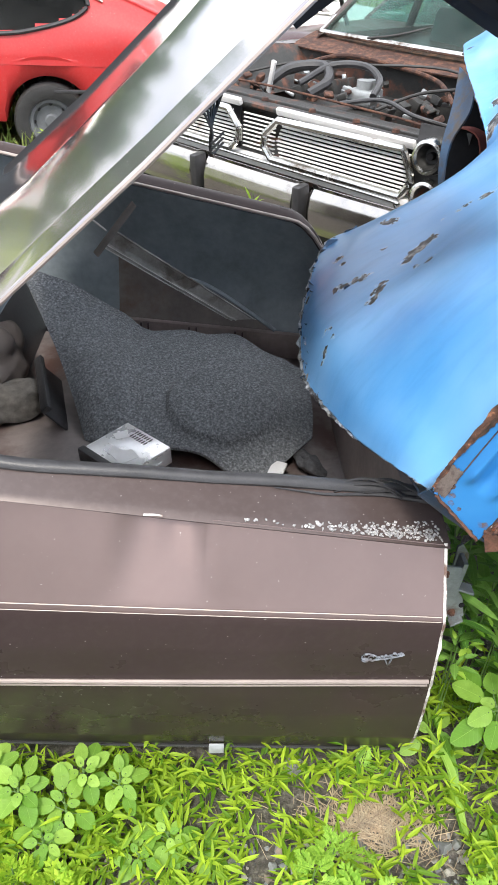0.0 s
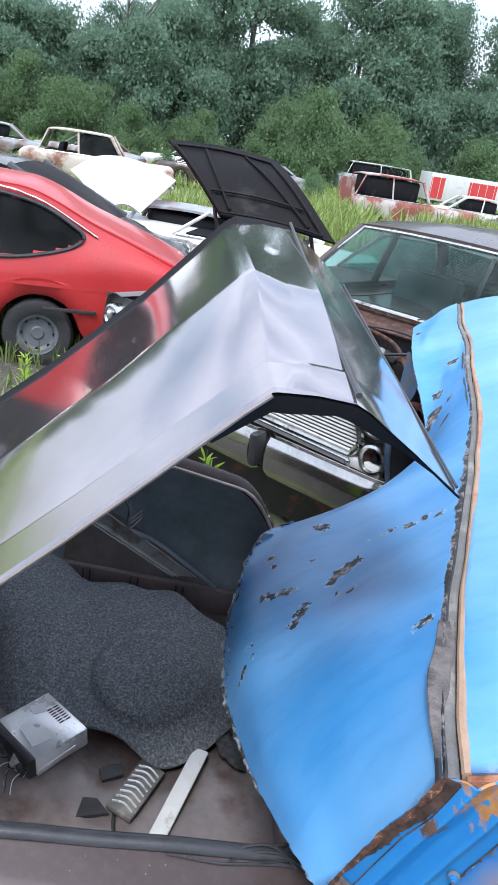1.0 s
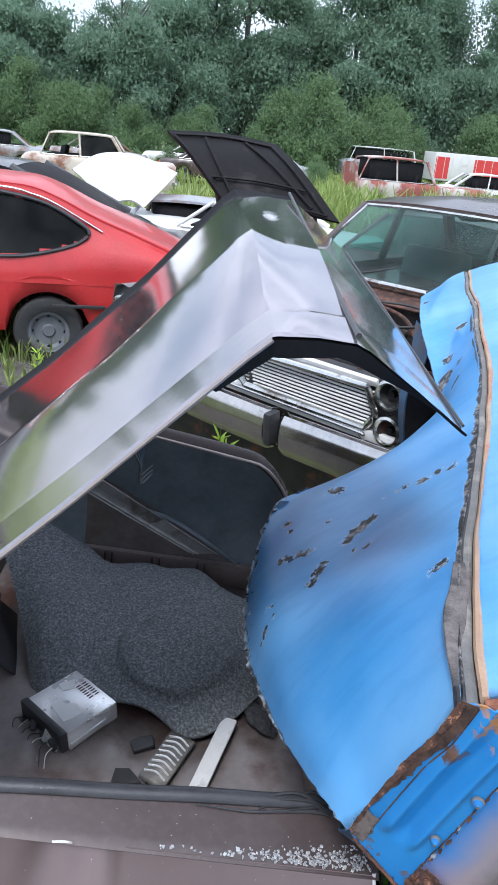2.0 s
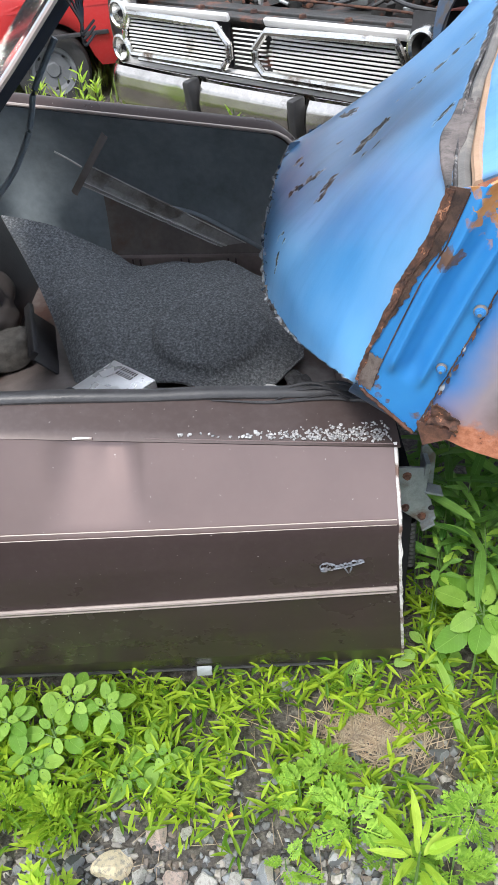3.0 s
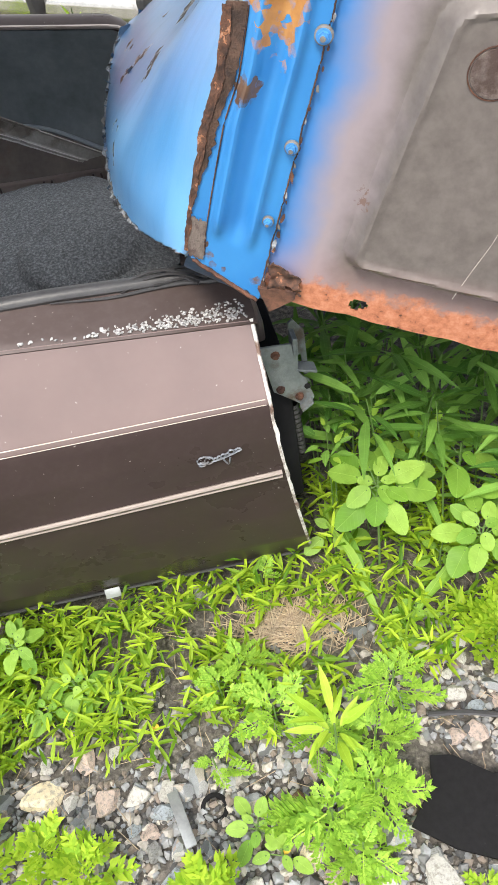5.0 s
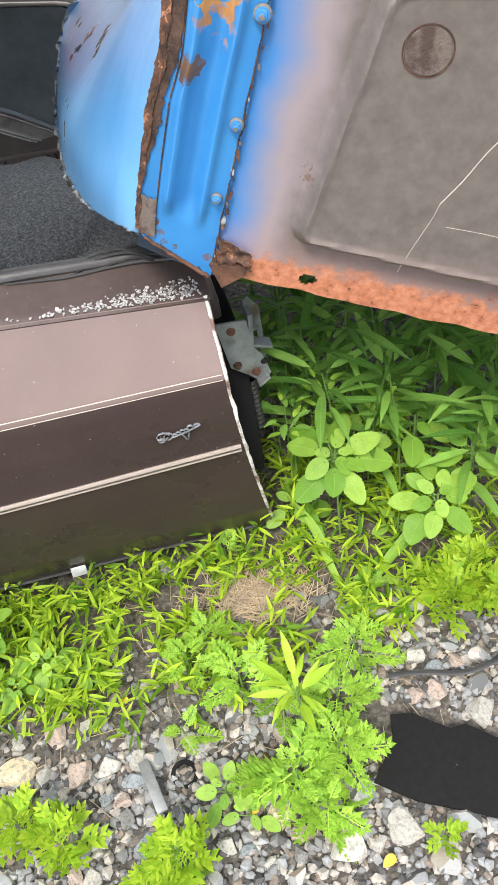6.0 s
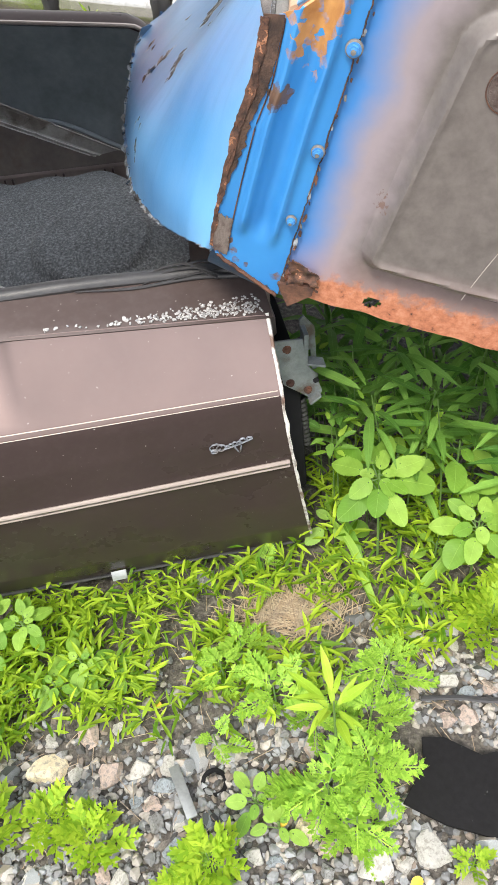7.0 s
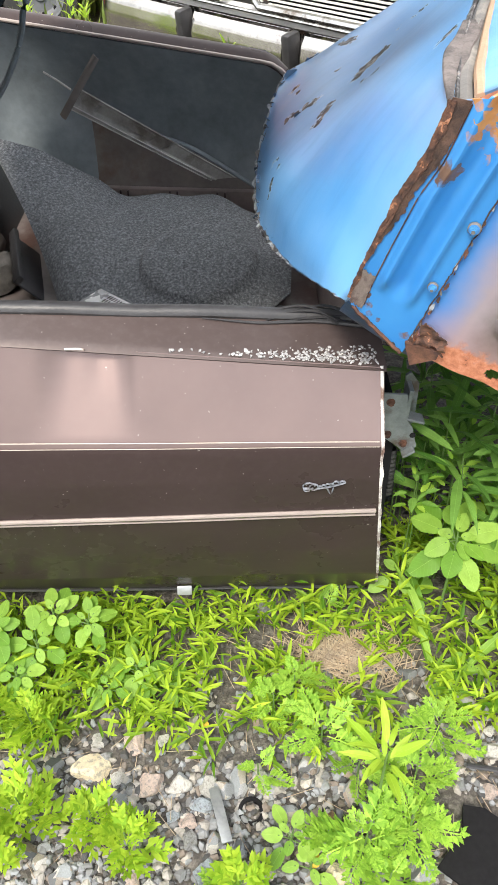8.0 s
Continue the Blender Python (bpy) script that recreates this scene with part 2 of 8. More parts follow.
def glass(name, tint, rough=0.05, gloss=0.10, dust=0.06):
    """A thin pane: tinted see-through, a mirror film that grows at grazing angles, and a little dust."""
    m, n, l, p = material(name)
    n.remove(p)
    clear = n.new("ShaderNodeBsdfTransparent")
    clear.inputs["Color"].default_value = (*tint, 1)
    film = n.new("ShaderNodeBsdfGlossy")
    film.inputs["Roughness"].default_value = rough
    haze = n.new("ShaderNodeBsdfDiffuse")
    haze.inputs["Color"].default_value = (0.45, 0.47, 0.46, 1)
    edge = n.new("ShaderNodeLayerWeight")
    edge.inputs["Blend"].default_value = gloss
    a, b = n.new("ShaderNodeMixShader"), n.new("ShaderNodeMixShader")
    l.new(edge.outputs["Fresnel"], a.inputs["Fac"])
    l.new(clear.outputs["BSDF"], a.inputs[1])
    l.new(film.outputs["BSDF"], a.inputs[2])
    k = ramp_node(n, l, noise_node(n, l, 3.0, 6, 0.6).outputs["Fac"], ((0.35, (dust * 0.4,) * 3), (0.7, (dust * 2,) * 3)))
    l.new(k.outputs["Color"], b.inputs["Fac"])
    l.new(a.outputs["Shader"], b.inputs[1])
    l.new(haze.outputs["BSDF"], b.inputs[2])
    l.new(b.outputs["Shader"], n["Material Output"].inputs["Surface"])
    return m


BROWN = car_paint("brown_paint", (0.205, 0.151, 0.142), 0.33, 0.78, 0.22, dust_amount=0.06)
# a darker, duller copy of the same brown, with shade in its colour
BROWN_SHADE_COPY = car_paint("brown_paint_shade_copy", (0.047, 0.0335, 0.0325), 0.28, 0.05, 0.0, dust_amount=0.03, spec=0.16)
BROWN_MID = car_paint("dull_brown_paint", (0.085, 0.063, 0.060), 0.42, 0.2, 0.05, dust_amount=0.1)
BROWN_LID = car_paint("brown_lid_paint", (0.40, 0.365, 0.385), 0.085, 0.88, 0.4, dust_amount=0.08, flecks=False, wave=0.012)
BROWN_IN = plain("brown_inner_paint", (0.23, 0.19, 0.178), 0.5, 0.0, 0.3, 6, 0.2, dirt=(0.13, 0.075, 0.05), dirt_level=0.66)
BLACK_PAINT = plain("black_inner_paint", (0.19, 0.225, 0.25), 0.40, 0.0, 0.3, 5, 0.15)
RUBBER = plain("black_rubber", (0.04, 0.04, 0.043), 0.36, 0.0, 0.3, 20, 0.25)
BLACK_MAT = plain("black_mat_rubber", (0.010, 0.010, 0.011), 0.62, 0.0, 0.3, 90, 0.10, dirt=(0.40, 0.40, 0.40), dirt_level=0.765, spec=0.10)
TYRE = plain("tyre_rubber", (0.035, 0.035, 0.036), 0.75, 0.0, 0.3, 18, 0.4)
CHROME = plain("dull_chrome", (0.62, 0.62, 0.60), 0.24, 1.0, 0.15, 9, 0.1, dirt=(0.20, 0.15, 0.11), dirt_level=0.64)
GALVANISED = plain("weathered_galvanised_steel", (0.22, 0.25, 0.265), 0.4, 0.35, 0.3, 22, 0.3, dirt=(0.11, 0.085, 0.07), dirt_level=0.60)
OLD_CHROME = plain("stained_chrome", (0.50, 0.48, 0.455), 0.17, 1.0, 0.2, 5, 0.08, dirt=(0.13, 0.085, 0.06), dirt_level=0.65)
STEEL = plain("zinc_steel", (0.36, 0.38, 0.39), 0.45, 0.6, 0.25, 20, 0.2, dirt=(0.18, 0.10, 0.06), dirt_level=0.68)
PINSTRIPE = plain("pinstripe", (0.52, 0.45, 0.40), 0.5, 0.0, 0.1, 20, 0.0)
MOULD = plain("moulding_metal", (0.34, 0.29, 0.265), 0.4, 0.4, 0.12, 20, 0.05)
WHITE_CHIP = plain("bare_filler", (0.70, 0.68, 0.66), 0.7, 0.0, 0.2, 40, 0.3, dirt=(0.16, 0.10, 0.08), dirt_level=0.55)
RUST = plain("rust", (0.12, 0.055, 0.035), 0.9, 0.0, 0.6, 40, 0.5, dirt=(0.05, 0.025, 0.02), dirt_level=0.50)
ORANGE_RUST = plain("orange_rust", (0.42, 0.19, 0.11), 0.85, 0.0, 0.25, 30, 0.7, dirt=(0.20, 0.07, 0.04), dirt_level=0.60)
GREY_PRIMER = plain("grey_primer", (0.16, 0.155, 0.15), 0.6, 0.0, 0.25, 20, 0.3, dirt=(0.30, 0.28, 0.25), dirt_level=0.6)
ENGINE_DARK = plain("greasy_black_steel", (0.032, 0.032, 0.031), 0.55, 0.2, 0.4, 14, 0.5, dirt=(0.15, 0.06, 0.038), dirt_level=0.60)
RED_PAINT = car_paint("red_paint", (0.50, 0.026, 0.028), 0.4, 0.0, 0.3, dust=(0.5, 0.12, 0.1), dust_amount=0.2)
BLACK_CAR = car_paint("black_car_paint", (0.025, 0.025, 0.028), 0.3, 0.0, 0.4, dust_amount=0.15)
CREAM_WORN = plain("worn_cream_paint", (0.56, 0.49, 0.42), 0.6, 0.0, 0.15, 3, 0.2, dirt=(0.24, 0.11, 0.07), dirt_level=0.56)
RUSTY_RED = plain("rusty_red_paint", (0.30, 0.085, 0.07), 0.7, 0.0, 0.3, 3, 0.3, dirt=(0.52, 0.47, 0.44), dirt_level=0.53)
WHITE_PAINT = plain("dirty_white_paint", (0.66, 0.65, 0.64), 0.45, 0.0, 0.06, 3, 0.1, dirt=(0.42, 0.39, 0.36), dirt_level=0.68)
GREY_WRECK = plain("grey_wreck_paint", (0.33, 0.34, 0.36), 0.55, 0.1, 0.2, 2, 0.2, dirt=(0.17, 0.09, 0.06), dirt_level=0.56)
MAROON = car_paint("maroon_paint", (0.10, 0.03, 0.03), 0.35, 0.0, 0.4, dust_amount=0.2)
DARK_ROOF = car_paint("dark_brown_paint", (0.07, 0.05, 0.045), 0.3, 0.0, 0.4, dust_amount=0.2)
SIGN_RED = plain("red_sign_paint", (0.60, 0.05, 0.05), 0.5, 0.0, 0.1, 3, 0.0)
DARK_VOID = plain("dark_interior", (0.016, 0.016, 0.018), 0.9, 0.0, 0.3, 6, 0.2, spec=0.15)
RIM_GREY = plain("grey_steel_rim", (0.15, 0.16, 0.175), 0.5, 0.1, 0.2, 8, 0.1, dirt=(0.12, 0.10, 0.09), dirt_level=0.6)
BLUE_BOLT = plain("blue_bolt_paint", (0.055, 0.25, 0.58), 0.34, 0.0, 0.15, 40, 0.2)
STEEL_BLUE = plain("smudged_blue_grey_metal", (0.19, 0.21, 0.245), 0.6, 0.0, 0.6, 60, 0.3, dirt=(0.10, 0.09, 0.09), dirt_level=0.55)
CHANNEL = plain("dusty_channel_steel", (0.30, 0.295, 0.28), 0.42, 0.1, 0.3, 14, 0.2, dirt=(0.15, 0.13, 0.115), dirt_level=0.60)
CHANNEL_LIP = plain("bare_channel_lip", (0.50, 0.49, 0.48), 0.35, 0.3, 0.2, 40, 0.1)
BROWN_WALL = plain("dusty_brown_wall", (0.155, 0.135, 0.125), 0.6, 0.0, 0.3, 6, 0.2, dirt=(0.12, 0.075, 0.05), dirt_level=0.62)
FOAM = plain("crumbling_grey_foam", (0.085, 0.08, 0.075), 0.9, 0.0, 0.5, 40, 0.8)
VINYL = plain("dark_brown_vinyl", (0.06, 0.05, 0.047), 0.55, 0.0, 0.2, 20, 0.2)
LIP_BLUE = plain("dark_blue_grey_paint", (0.025, 0.06, 0.12), 0.5, 0.0, 0.4, 20, 0.2, dirt=(0.06, 0.05, 0.045), dirt_level=0.55)
SCRATCH = plain("scratched_metal", (0.40, 0.36, 0.33), 0.6, 0.0, 0.2, 60, 0.2)
SEAM_GREY = plain("cracked_grey_sealer", (0.15, 0.13, 0.125), 0.8, 0.0, 0.45, 35, 0.6, dirt=(0.06, 0.055, 0.055), dirt_level=0.56)
BARE_BROWN = plain("bare_brown_scale", (0.085, 0.048, 0.034), 0.62, 0.0, 0.45, 45, 0.45, dirt=(0.03, 0.018, 0.015), dirt_level=0.52)
TORN_RIM = plain("torn_primer_rim", (0.34, 0.37, 0.41), 0.7, 0.0, 0.35, 60, 0.6, dirt=(0.035, 0.035, 0.038), dirt_level=0.53)
PLUG_RUST = plain("pinkish_grey_rust", (0.15, 0.122, 0.11), 0.8, 0.0, 0.35, 60, 0.5, dirt=(0.07, 0.045, 0.04), dirt_level=0.58)
WHITE_BAR = plain("white_anodised_bar", (0.80, 0.80, 0.78), 0.4, 0.1, 0.08, 12, 0.05, dirt=(0.34, 0.30, 0.26), dirt_level=0.66)
MESH_CLOTH = plain("dark_mesh_cloth", (0.07, 0.07, 0.075), 0.7, 0.0, 0.5, 60, 0.5)
SOOT_HOOD = plain("matt_black_hood", (0.013, 0.012, 0.013), 0.62, 0.0, 0.3, 3, 0.15, dirt=(0.045, 0.04, 0.04), dirt_level=0.66, spec=0.12)
TEAL_SEAT = plain("faded_teal_vinyl", (0.10, 0.15, 0.15), 0.6, 0.0, 0.3, 5, 0.2)
WHITE_PLASTIC = plain("white_plastic", (0.72, 0.72, 0.72), 0.5, 0.0, 0.08, 20, 0.1, dirt=(0.35, 0.33, 0.31), dirt_level=0.66)
BRIGHT_TIN = plain("bright_tin", (0.95, 0.95, 0.96), 0.28, 0.55, 0.08, 14, 0.1, dirt=(0.55, 0.54, 0.53), dirt_level=0.68)
BOOT_FLOOR = plain("dark_boot_floor", (0.185, 0.158, 0.152), 0.32, 0.0, 0.3, 5, 0.2, dirt=(0.085, 0.045, 0.035), dirt_level=0.58)
TAN_PRIMER = plain("tan_primer", (0.42, 0.28, 0.19), 0.7, 0.0, 0.15, 14, 0.4, dirt=(0.40, 0.16, 0.09), dirt_level=0.60)
PAPER = plain("paper_sticker", (0.82, 0.82, 0.82), 0.6, 0.0, 0.05, 30, 0.0)
WIRE = plain("black_wire", (0.03, 0.03, 0.03), 0.5, 0.0, 0.2, 30, 0.0)
STRAW = varied("dry_straw", ((0.0, (0.42, 0.32, 0.22)), (0.4, (0.52, 0.42, 0.30)), (0.75, (0.34, 0.25, 0.17))), 0.8, 0.1)
STONE = varied("gravel_stone", ((0.0, (0.28, 0.30, 0.32)), (0.20, (0.45, 0.41, 0.36)), (0.36, (0.12, 0.13, 0.14)), (0.48, (0.40, 0.41, 0.42)), (0.62, (0.32, 0.35, 0.37)), (0.78, (0.38, 0.30, 0.25)), (0.88, (0.56, 0.55, 0.53))), 0.85, 0.5, 40.0)
FINE_STONE = varied("fine_gravel", ((0.0, (0.19, 0.20, 0.21)), (0.22, (0.38, 0.36, 0.335)), (0.40, (0.06, 0.062, 0.066)), (0.60, (0.30, 0.32, 0.34)), (0.80, (0.46, 0.43, 0.385)), (0.90, (0.22, 0.18, 0.15))), 0.85, 0.6, 60.0)
PALE_STONE = varied("pale_stone", ((0.0, (0.44, 0.44, 0.45)), (0.3, (0.58, 0.58, 0.58)), (0.55, (0.24, 0.25, 0.26)), (0.8, (0.38, 0.38, 0.39))), 0.85, 0.3)
YELLOW_STONE = plain("yellow_sandstone", (0.70, 0.61, 0.44), 0.9, 0.0, 0.15, 20, 0.6, dirt=(0.36, 0.33, 0.28), dirt_level=0.57)
PINK_STONE = plain("pinkish_stone", (0.55, 0.44, 0.385), 0.9, 0.0, 0.25, 22, 0.8, dirt=(0.30, 0.27, 0.26), dirt_level=0.56)
GREY_STONE = plain("grey_stone", (0.34, 0.35, 0.35), 0.85, 0.0, 0.25, 22, 0.8, dirt=(0.20, 0.19, 0.18), dirt_level=0.57)
BLUE_STONE = plain("blue_grey_stone", (0.33, 0.38, 0.42), 0.8, 0.0, 0.25, 22, 0.8, dirt=(0.18, 0.19, 0.20), dirt_level=0.57)
LIGHT_STONE = plain("light_stone", (0.58, 0.57, 0.54), 0.88, 0.0, 0.18, 22, 0.8, dirt=(0.36, 0.34, 0.31), dirt_level=0.57)
RUSTY_STONE = plain("rusty_brown_stone", (0.30, 0.17, 0.10), 0.9, 0.0, 0.3, 12, 0.5, dirt=(0.16, 0.10, 0.07), dirt_level=0.55)
SCREEN_GLASS = glass("windscreen_glass", (0.52, 0.70, 0.66), 0.03, 0.12, 0.03)
DARK_GLASS = glass("dirty_side_glass", (0.08, 0.09, 0.10), 0.06, 0.12, 0.03)
BROADLEAF = leaf_material("broad_leaf_green", (0.15, 0.34, 0.04), (0.44, 0.68, 0.13), 0.38, 0.45, 0.0010)
LANCELEAF = leaf_material("lance_leaf_green", (0.055, 0.17, 0.03), (0.34, 0.62, 0.13), 0.36, 0.4, 0.0007)
FERNLEAF = leaf_material("feathery_leaf_green", (0.21, 0.45, 0.055), (0.62, 0.90, 0.15), 0.42)
GRASSLEAF = leaf_material("grass_green", (0.07, 0.20, 0.014), (0.62, 0.84, 0.07), 0.40)
YELLOWLEAF = leaf_material("yellow_green_leaf", (0.36, 0.60, 0.05), (0.54, 0.72, 0.09), 0.4, 0.5, 0.0008)
TREELEAF = leaf_material("tree_foliage", (0.155, 0.25, 0.18), (0.30, 0.42, 0.29), 0.4, 0.8, 0.0, 0.05)
BUSHLEAF = leaf_material("bush_foliage", (0.13, 0.21, 0.11), (0.27, 0.38, 0.19), 0.35, 0.8, 0.0, 0.05)
WEED = leaf_material("weed_green", (0.17, 0.27, 0.06), (0.46, 0.52, 0.18), 0.35, 0.6)
LOBELEAF = leaf_material("mugwort_leaf", (0.22, 0.44, 0.03), (0.60, 0.78, 0.08), 0.42)
STEM = plain("green_stem", (0.11, 0.20, 0.05), 0.6, 0.0, 0.2, 30, 0.1)
BARK = plain("bark", (0.085, 0.085, 0.08), 0.9, 0.0, 0.35, 8, 0.8)


def felt_material():
    m, n, l, p = material("grey_felt_carpet")
    f = noise_node(n, l, 120.0, 4, 0.8)
    g = noise_node(n, l, 7.0, 4, 0.6)
    col = ramp_node(n, l, f.outputs["Fac"], ((0.34, (0.045, 0.05, 0.056)), (0.5, (0.155, 0.167, 0.180)), (0.68, (0.42, 0.45, 0.475)))).outputs["Color"]
    col = mix_node(n, l, math_node(n, l, "MULTIPLY", g.outputs["Fac"], 0.5), col, (0.08, 0.085, 0.09))
    l.new(col, p.inputs["Base Color"])
    p.inputs["Roughness"].default_value = 0.95
    p.inputs["Sheen Weight"].default_value = 0.15
    bump_to(n, l, p, f.outputs["Fac"], 0.6, 0.004)
    return m


def ground_material():
    m, n, l, p = material("gravelly_soil")
    a = noise_node(n, l, 55.0, 6, 0.7)
    b = noise_node(n, l, 0.35, 5, 0.6)
    soil = ramp_node(n, l, a.outputs["Fac"], ((0.3, (0.035, 0.033, 0.032)), (0.5, (0.11, 0.10, 0.09)), (0.7, (0.27, 0.25, 0.22)))).outputs["Color"]
    grass = ramp_node(n, l, noise_node(n, l, 9.0, 6, 0.7).outputs["Fac"], ((0.3, (0.11, 0.16, 0.05)), (0.7, (0.30, 0.33, 0.14)))).outputs["Color"]
    co = n.new("ShaderNodeTexCoord")
    sep = n.new("ShaderNodeSeparateXYZ")
    l.new(co.outputs["Object"], sep.inputs["Vector"])
    away = math_node(n, l, "MULTIPLY", math_node(n, l, "SUBTRACT", sep.outputs["Y"], 6.0), 0.03)
    cover = math_node(n, l, "ADD", b.outputs["Fac"], math_node(n, l, "MAXIMUM", math_node(n, l, "MINIMUM", away, 0.2), -0.2))
    k = ramp_node(n, l, cover, ((0.46, (0, 0, 0)), (0.60, (1, 1, 1))))
    l.new(mix_node(n, l, k.outputs["Color"], soil, grass), p.inputs["Base Color"])
    p.inputs["Roughness"].default_value = 0.95
    bump_to(n, l, p, a.outputs["Fac"], 0.8, 0.02)
    return m


def overspray_material():
    """Grey sheet steel with a soft cloud of blue paint along its left edge and rust along its foot; uses the sheet's UV."""
    m, n, l, p = material("grey_panel_blue_overspray")
    uv = n.new("ShaderNodeUVMap")
    sep = n.new("ShaderNodeSeparateXYZ")
    l.new(uv.outputs["UV"], sep.inputs["Vector"])
    w = noise_node(n, l, 9.0, 4, 0.55)
    fine = noise_node(n, l, 45.0, 6, 0.65)
    wob = math_node(n, l, "MULTIPLY", math_node(n, l, "SUBTRACT", w.outputs["Fac"], 0.5), 0.06)
    grey = ramp_node(n, l, fine.outputs["Fac"], ((0.3, (0.115, 0.101, 0.096)), (0.7, (0.17, 0.152, 0.144)))).outputs["Color"]
    edge = math_node(n, l, "ADD", sep.outputs["X"], wob)
    blue = ramp_node(n, l, edge, ((0.004, (1, 1, 1)), (0.022, (0.58, 0.58, 0.58)), (0.050, (0, 0, 0))))
    haze = ramp_node(n, l, edge, ((0.0, (0.75, 0.75, 0.75)), (0.055, (0.70, 0.70, 0.70)), (0.088, (0, 0, 0))))
    col = mix_node(n, l, haze.outputs["Color"], grey, (0.36, 0.305, 0.345))
    col = mix_node(n, l, blue.outputs["Color"], col, (0.045, 0.21, 0.53))
    pink = math_node(n, l, "MULTIPLY", ramp_node(n, l, math_node(n, l, "ADD", sep.outputs["Y"], wob), ((0.09, (0.40, 0.40, 0.40)), (0.20, (0, 0, 0)))).outputs["Color"], 1.0)
    col = mix_node(n, l, pink, col, (0.36, 0.22, 0.22))
    foot = math_node(n, l, "ADD", sep.outputs["Y"], math_node(n, l, "MULTIPLY", math_node(n, l, "SUBTRACT", fine.outputs["Fac"], 0.5), 0.14))
    k = ramp_node(n, l, foot, ((0.062, (1, 1, 1)), (0.095, (0, 0, 0))))
    pit = noise_node(n, l, 75.0, 8, 0.66)
    rust = ramp_node(n, l, pit.outputs["Fac"], ((0.33, (0.05, 0.024, 0.018)), (0.38, (0.33, 0.12, 0.07)), (0.50, (0.45, 0.175, 0.10)), (0.66, (0.54, 0.25, 0.16)))).outputs["Color"]
    col = mix_node(n, l, k.outputs["Color"], col, rust)
    bloom = math_node(n, l, "MULTIPLY", blobs(n, l, ((0.555, 0.995, 1.036, 0.013), (0.552, 0.996, 1.05, 0.007)), 0.030, 120.0), 0.7)
    col = mix_node(n, l, bloom, col, (0.13, 0.065, 0.045))
    l.new(col, p.inputs["Base Color"])
    p.inputs["Roughness"].default_value = 0.30
    bump_to(n, l, p, math_node(n, l, "MULTIPLY", pit.outputs["Fac"], math_node(n, l, "ADD", math_node(n, l, "MULTIPLY", k.outputs["Color"], 1.0), 0.06)), 0.35, 0.003)
    return m


def edge_rust_material():
    """Layered rust: dark scale, orange bloom and grey bare steel in small ragged plates."""
    m, n, l, p = material("layered_edge_rust")
    a = noise_node(n, l, 55.0, 7, 0.72)
    col = ramp_node(n, l, a.outputs["Fac"], ((0.36, (0.025, 0.014, 0.012)), (0.47, (0.075, 0.038, 0.027)), (0.53, (0.13, 0.06, 0.038)), (0.57, (0.055, 0.032, 0.026)), (0.60, (0.36, 0.15, 0.075)), (0.66, (0.42, 0.24, 0.16)))).outputs["Color"]
    l.new(col, p.inputs["Base Color"])
    p.inputs["Roughness"].default_value = 0.85
    bump_to(n, l, p, a.outputs["Fac"], 0.7, 0.003)
    return m


EDGE_RUST = edge_rust_material()
FELT = felt_material()
GROUND = ground_material()
OVERSPRAY = overspray_material()
CHIPS_UPPER = (
    (0.453, 1.902, 1.08, 0.0250), (0.472, 1.909, 1.092, 0.0215), (0.486, 1.917, 1.102, 0.0190), (0.437, 1.885, 1.072, 0.0190), (0.421, 1.868, 1.064, 0.0160), (0.45, 1.779, 1.105, 0.0110), (0.422, 1.795, 1.078, 0.0095),
    (0.347, 1.795, 1.018, 0.0165), (0.338, 1.782, 1.012, 0.0165), (0.328, 1.765, 1.006, 0.0150), (0.320, 1.752, 1.000, 0.0120), (0.356, 1.815, 1.022, 0.0130), (0.587, 1.981, 1.171, 0.0140),
    (0.62, 1.954, 1.205, 0.0180), (0.651, 1.949, 1.233, 0.0160), (0.676, 1.928, 1.261, 0.0140), (0.564, 1.983, 1.151, 0.0120), (0.635, 1.951, 1.219, 0.0140),
    (0.443, 2.164, 1.056, 0.0200), (0.427, 2.18, 1.047, 0.0150),
)
CHIPS_EDGE = (
    (0.272, 1.943, 0.947, 0.0180), (0.288, 1.930, 0.961, 0.0150), (0.303, 1.918, 0.975, 0.0150), (0.316, 1.914, 0.986, 0.0130), (0.329, 1.91, 0.996, 0.0130), (0.345, 1.905, 1.008, 0.0110), (0.304, 2.127, 0.962, 0.0160), (0.307, 2.07, 0.97, 0.0110),
    (0.231, 1.776, 0.909, 0.0094), (0.234, 1.731, 0.916, 0.0092), (0.217, 1.713, 0.887, 0.0122), (0.214, 1.694, 0.878, 0.0121), (0.221, 2.063, 0.866, 0.0162),
    (0.511, 1.449, 1.256, 0.0170), (0.495, 1.441, 1.243, 0.011), (0.526, 1.979, 1.121, 0.0084), (0.539, 1.999, 1.127, 0.0085), (0.392, 2.019, 1.031, 0.0086),
)
CHIPS_FAR = (
    (0.998, 3.015, 1.169, 0.0483), (0.957, 2.798, 1.223, 0.0372), (0.974, 2.982, 1.126, 0.0281), (1.039, 3.146, 1.215, 0.0313), (1.134, 3.913, 1.295, 0.0204),
    (1.128, 3.334, 1.316, 0.0284), (1.027, 2.985, 1.257, 0.0197),
)
# the last value sets how strongly sky sheen is painted near the jamb
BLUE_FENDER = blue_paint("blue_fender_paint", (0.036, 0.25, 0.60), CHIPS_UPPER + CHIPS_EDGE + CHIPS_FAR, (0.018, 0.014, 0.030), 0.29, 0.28)
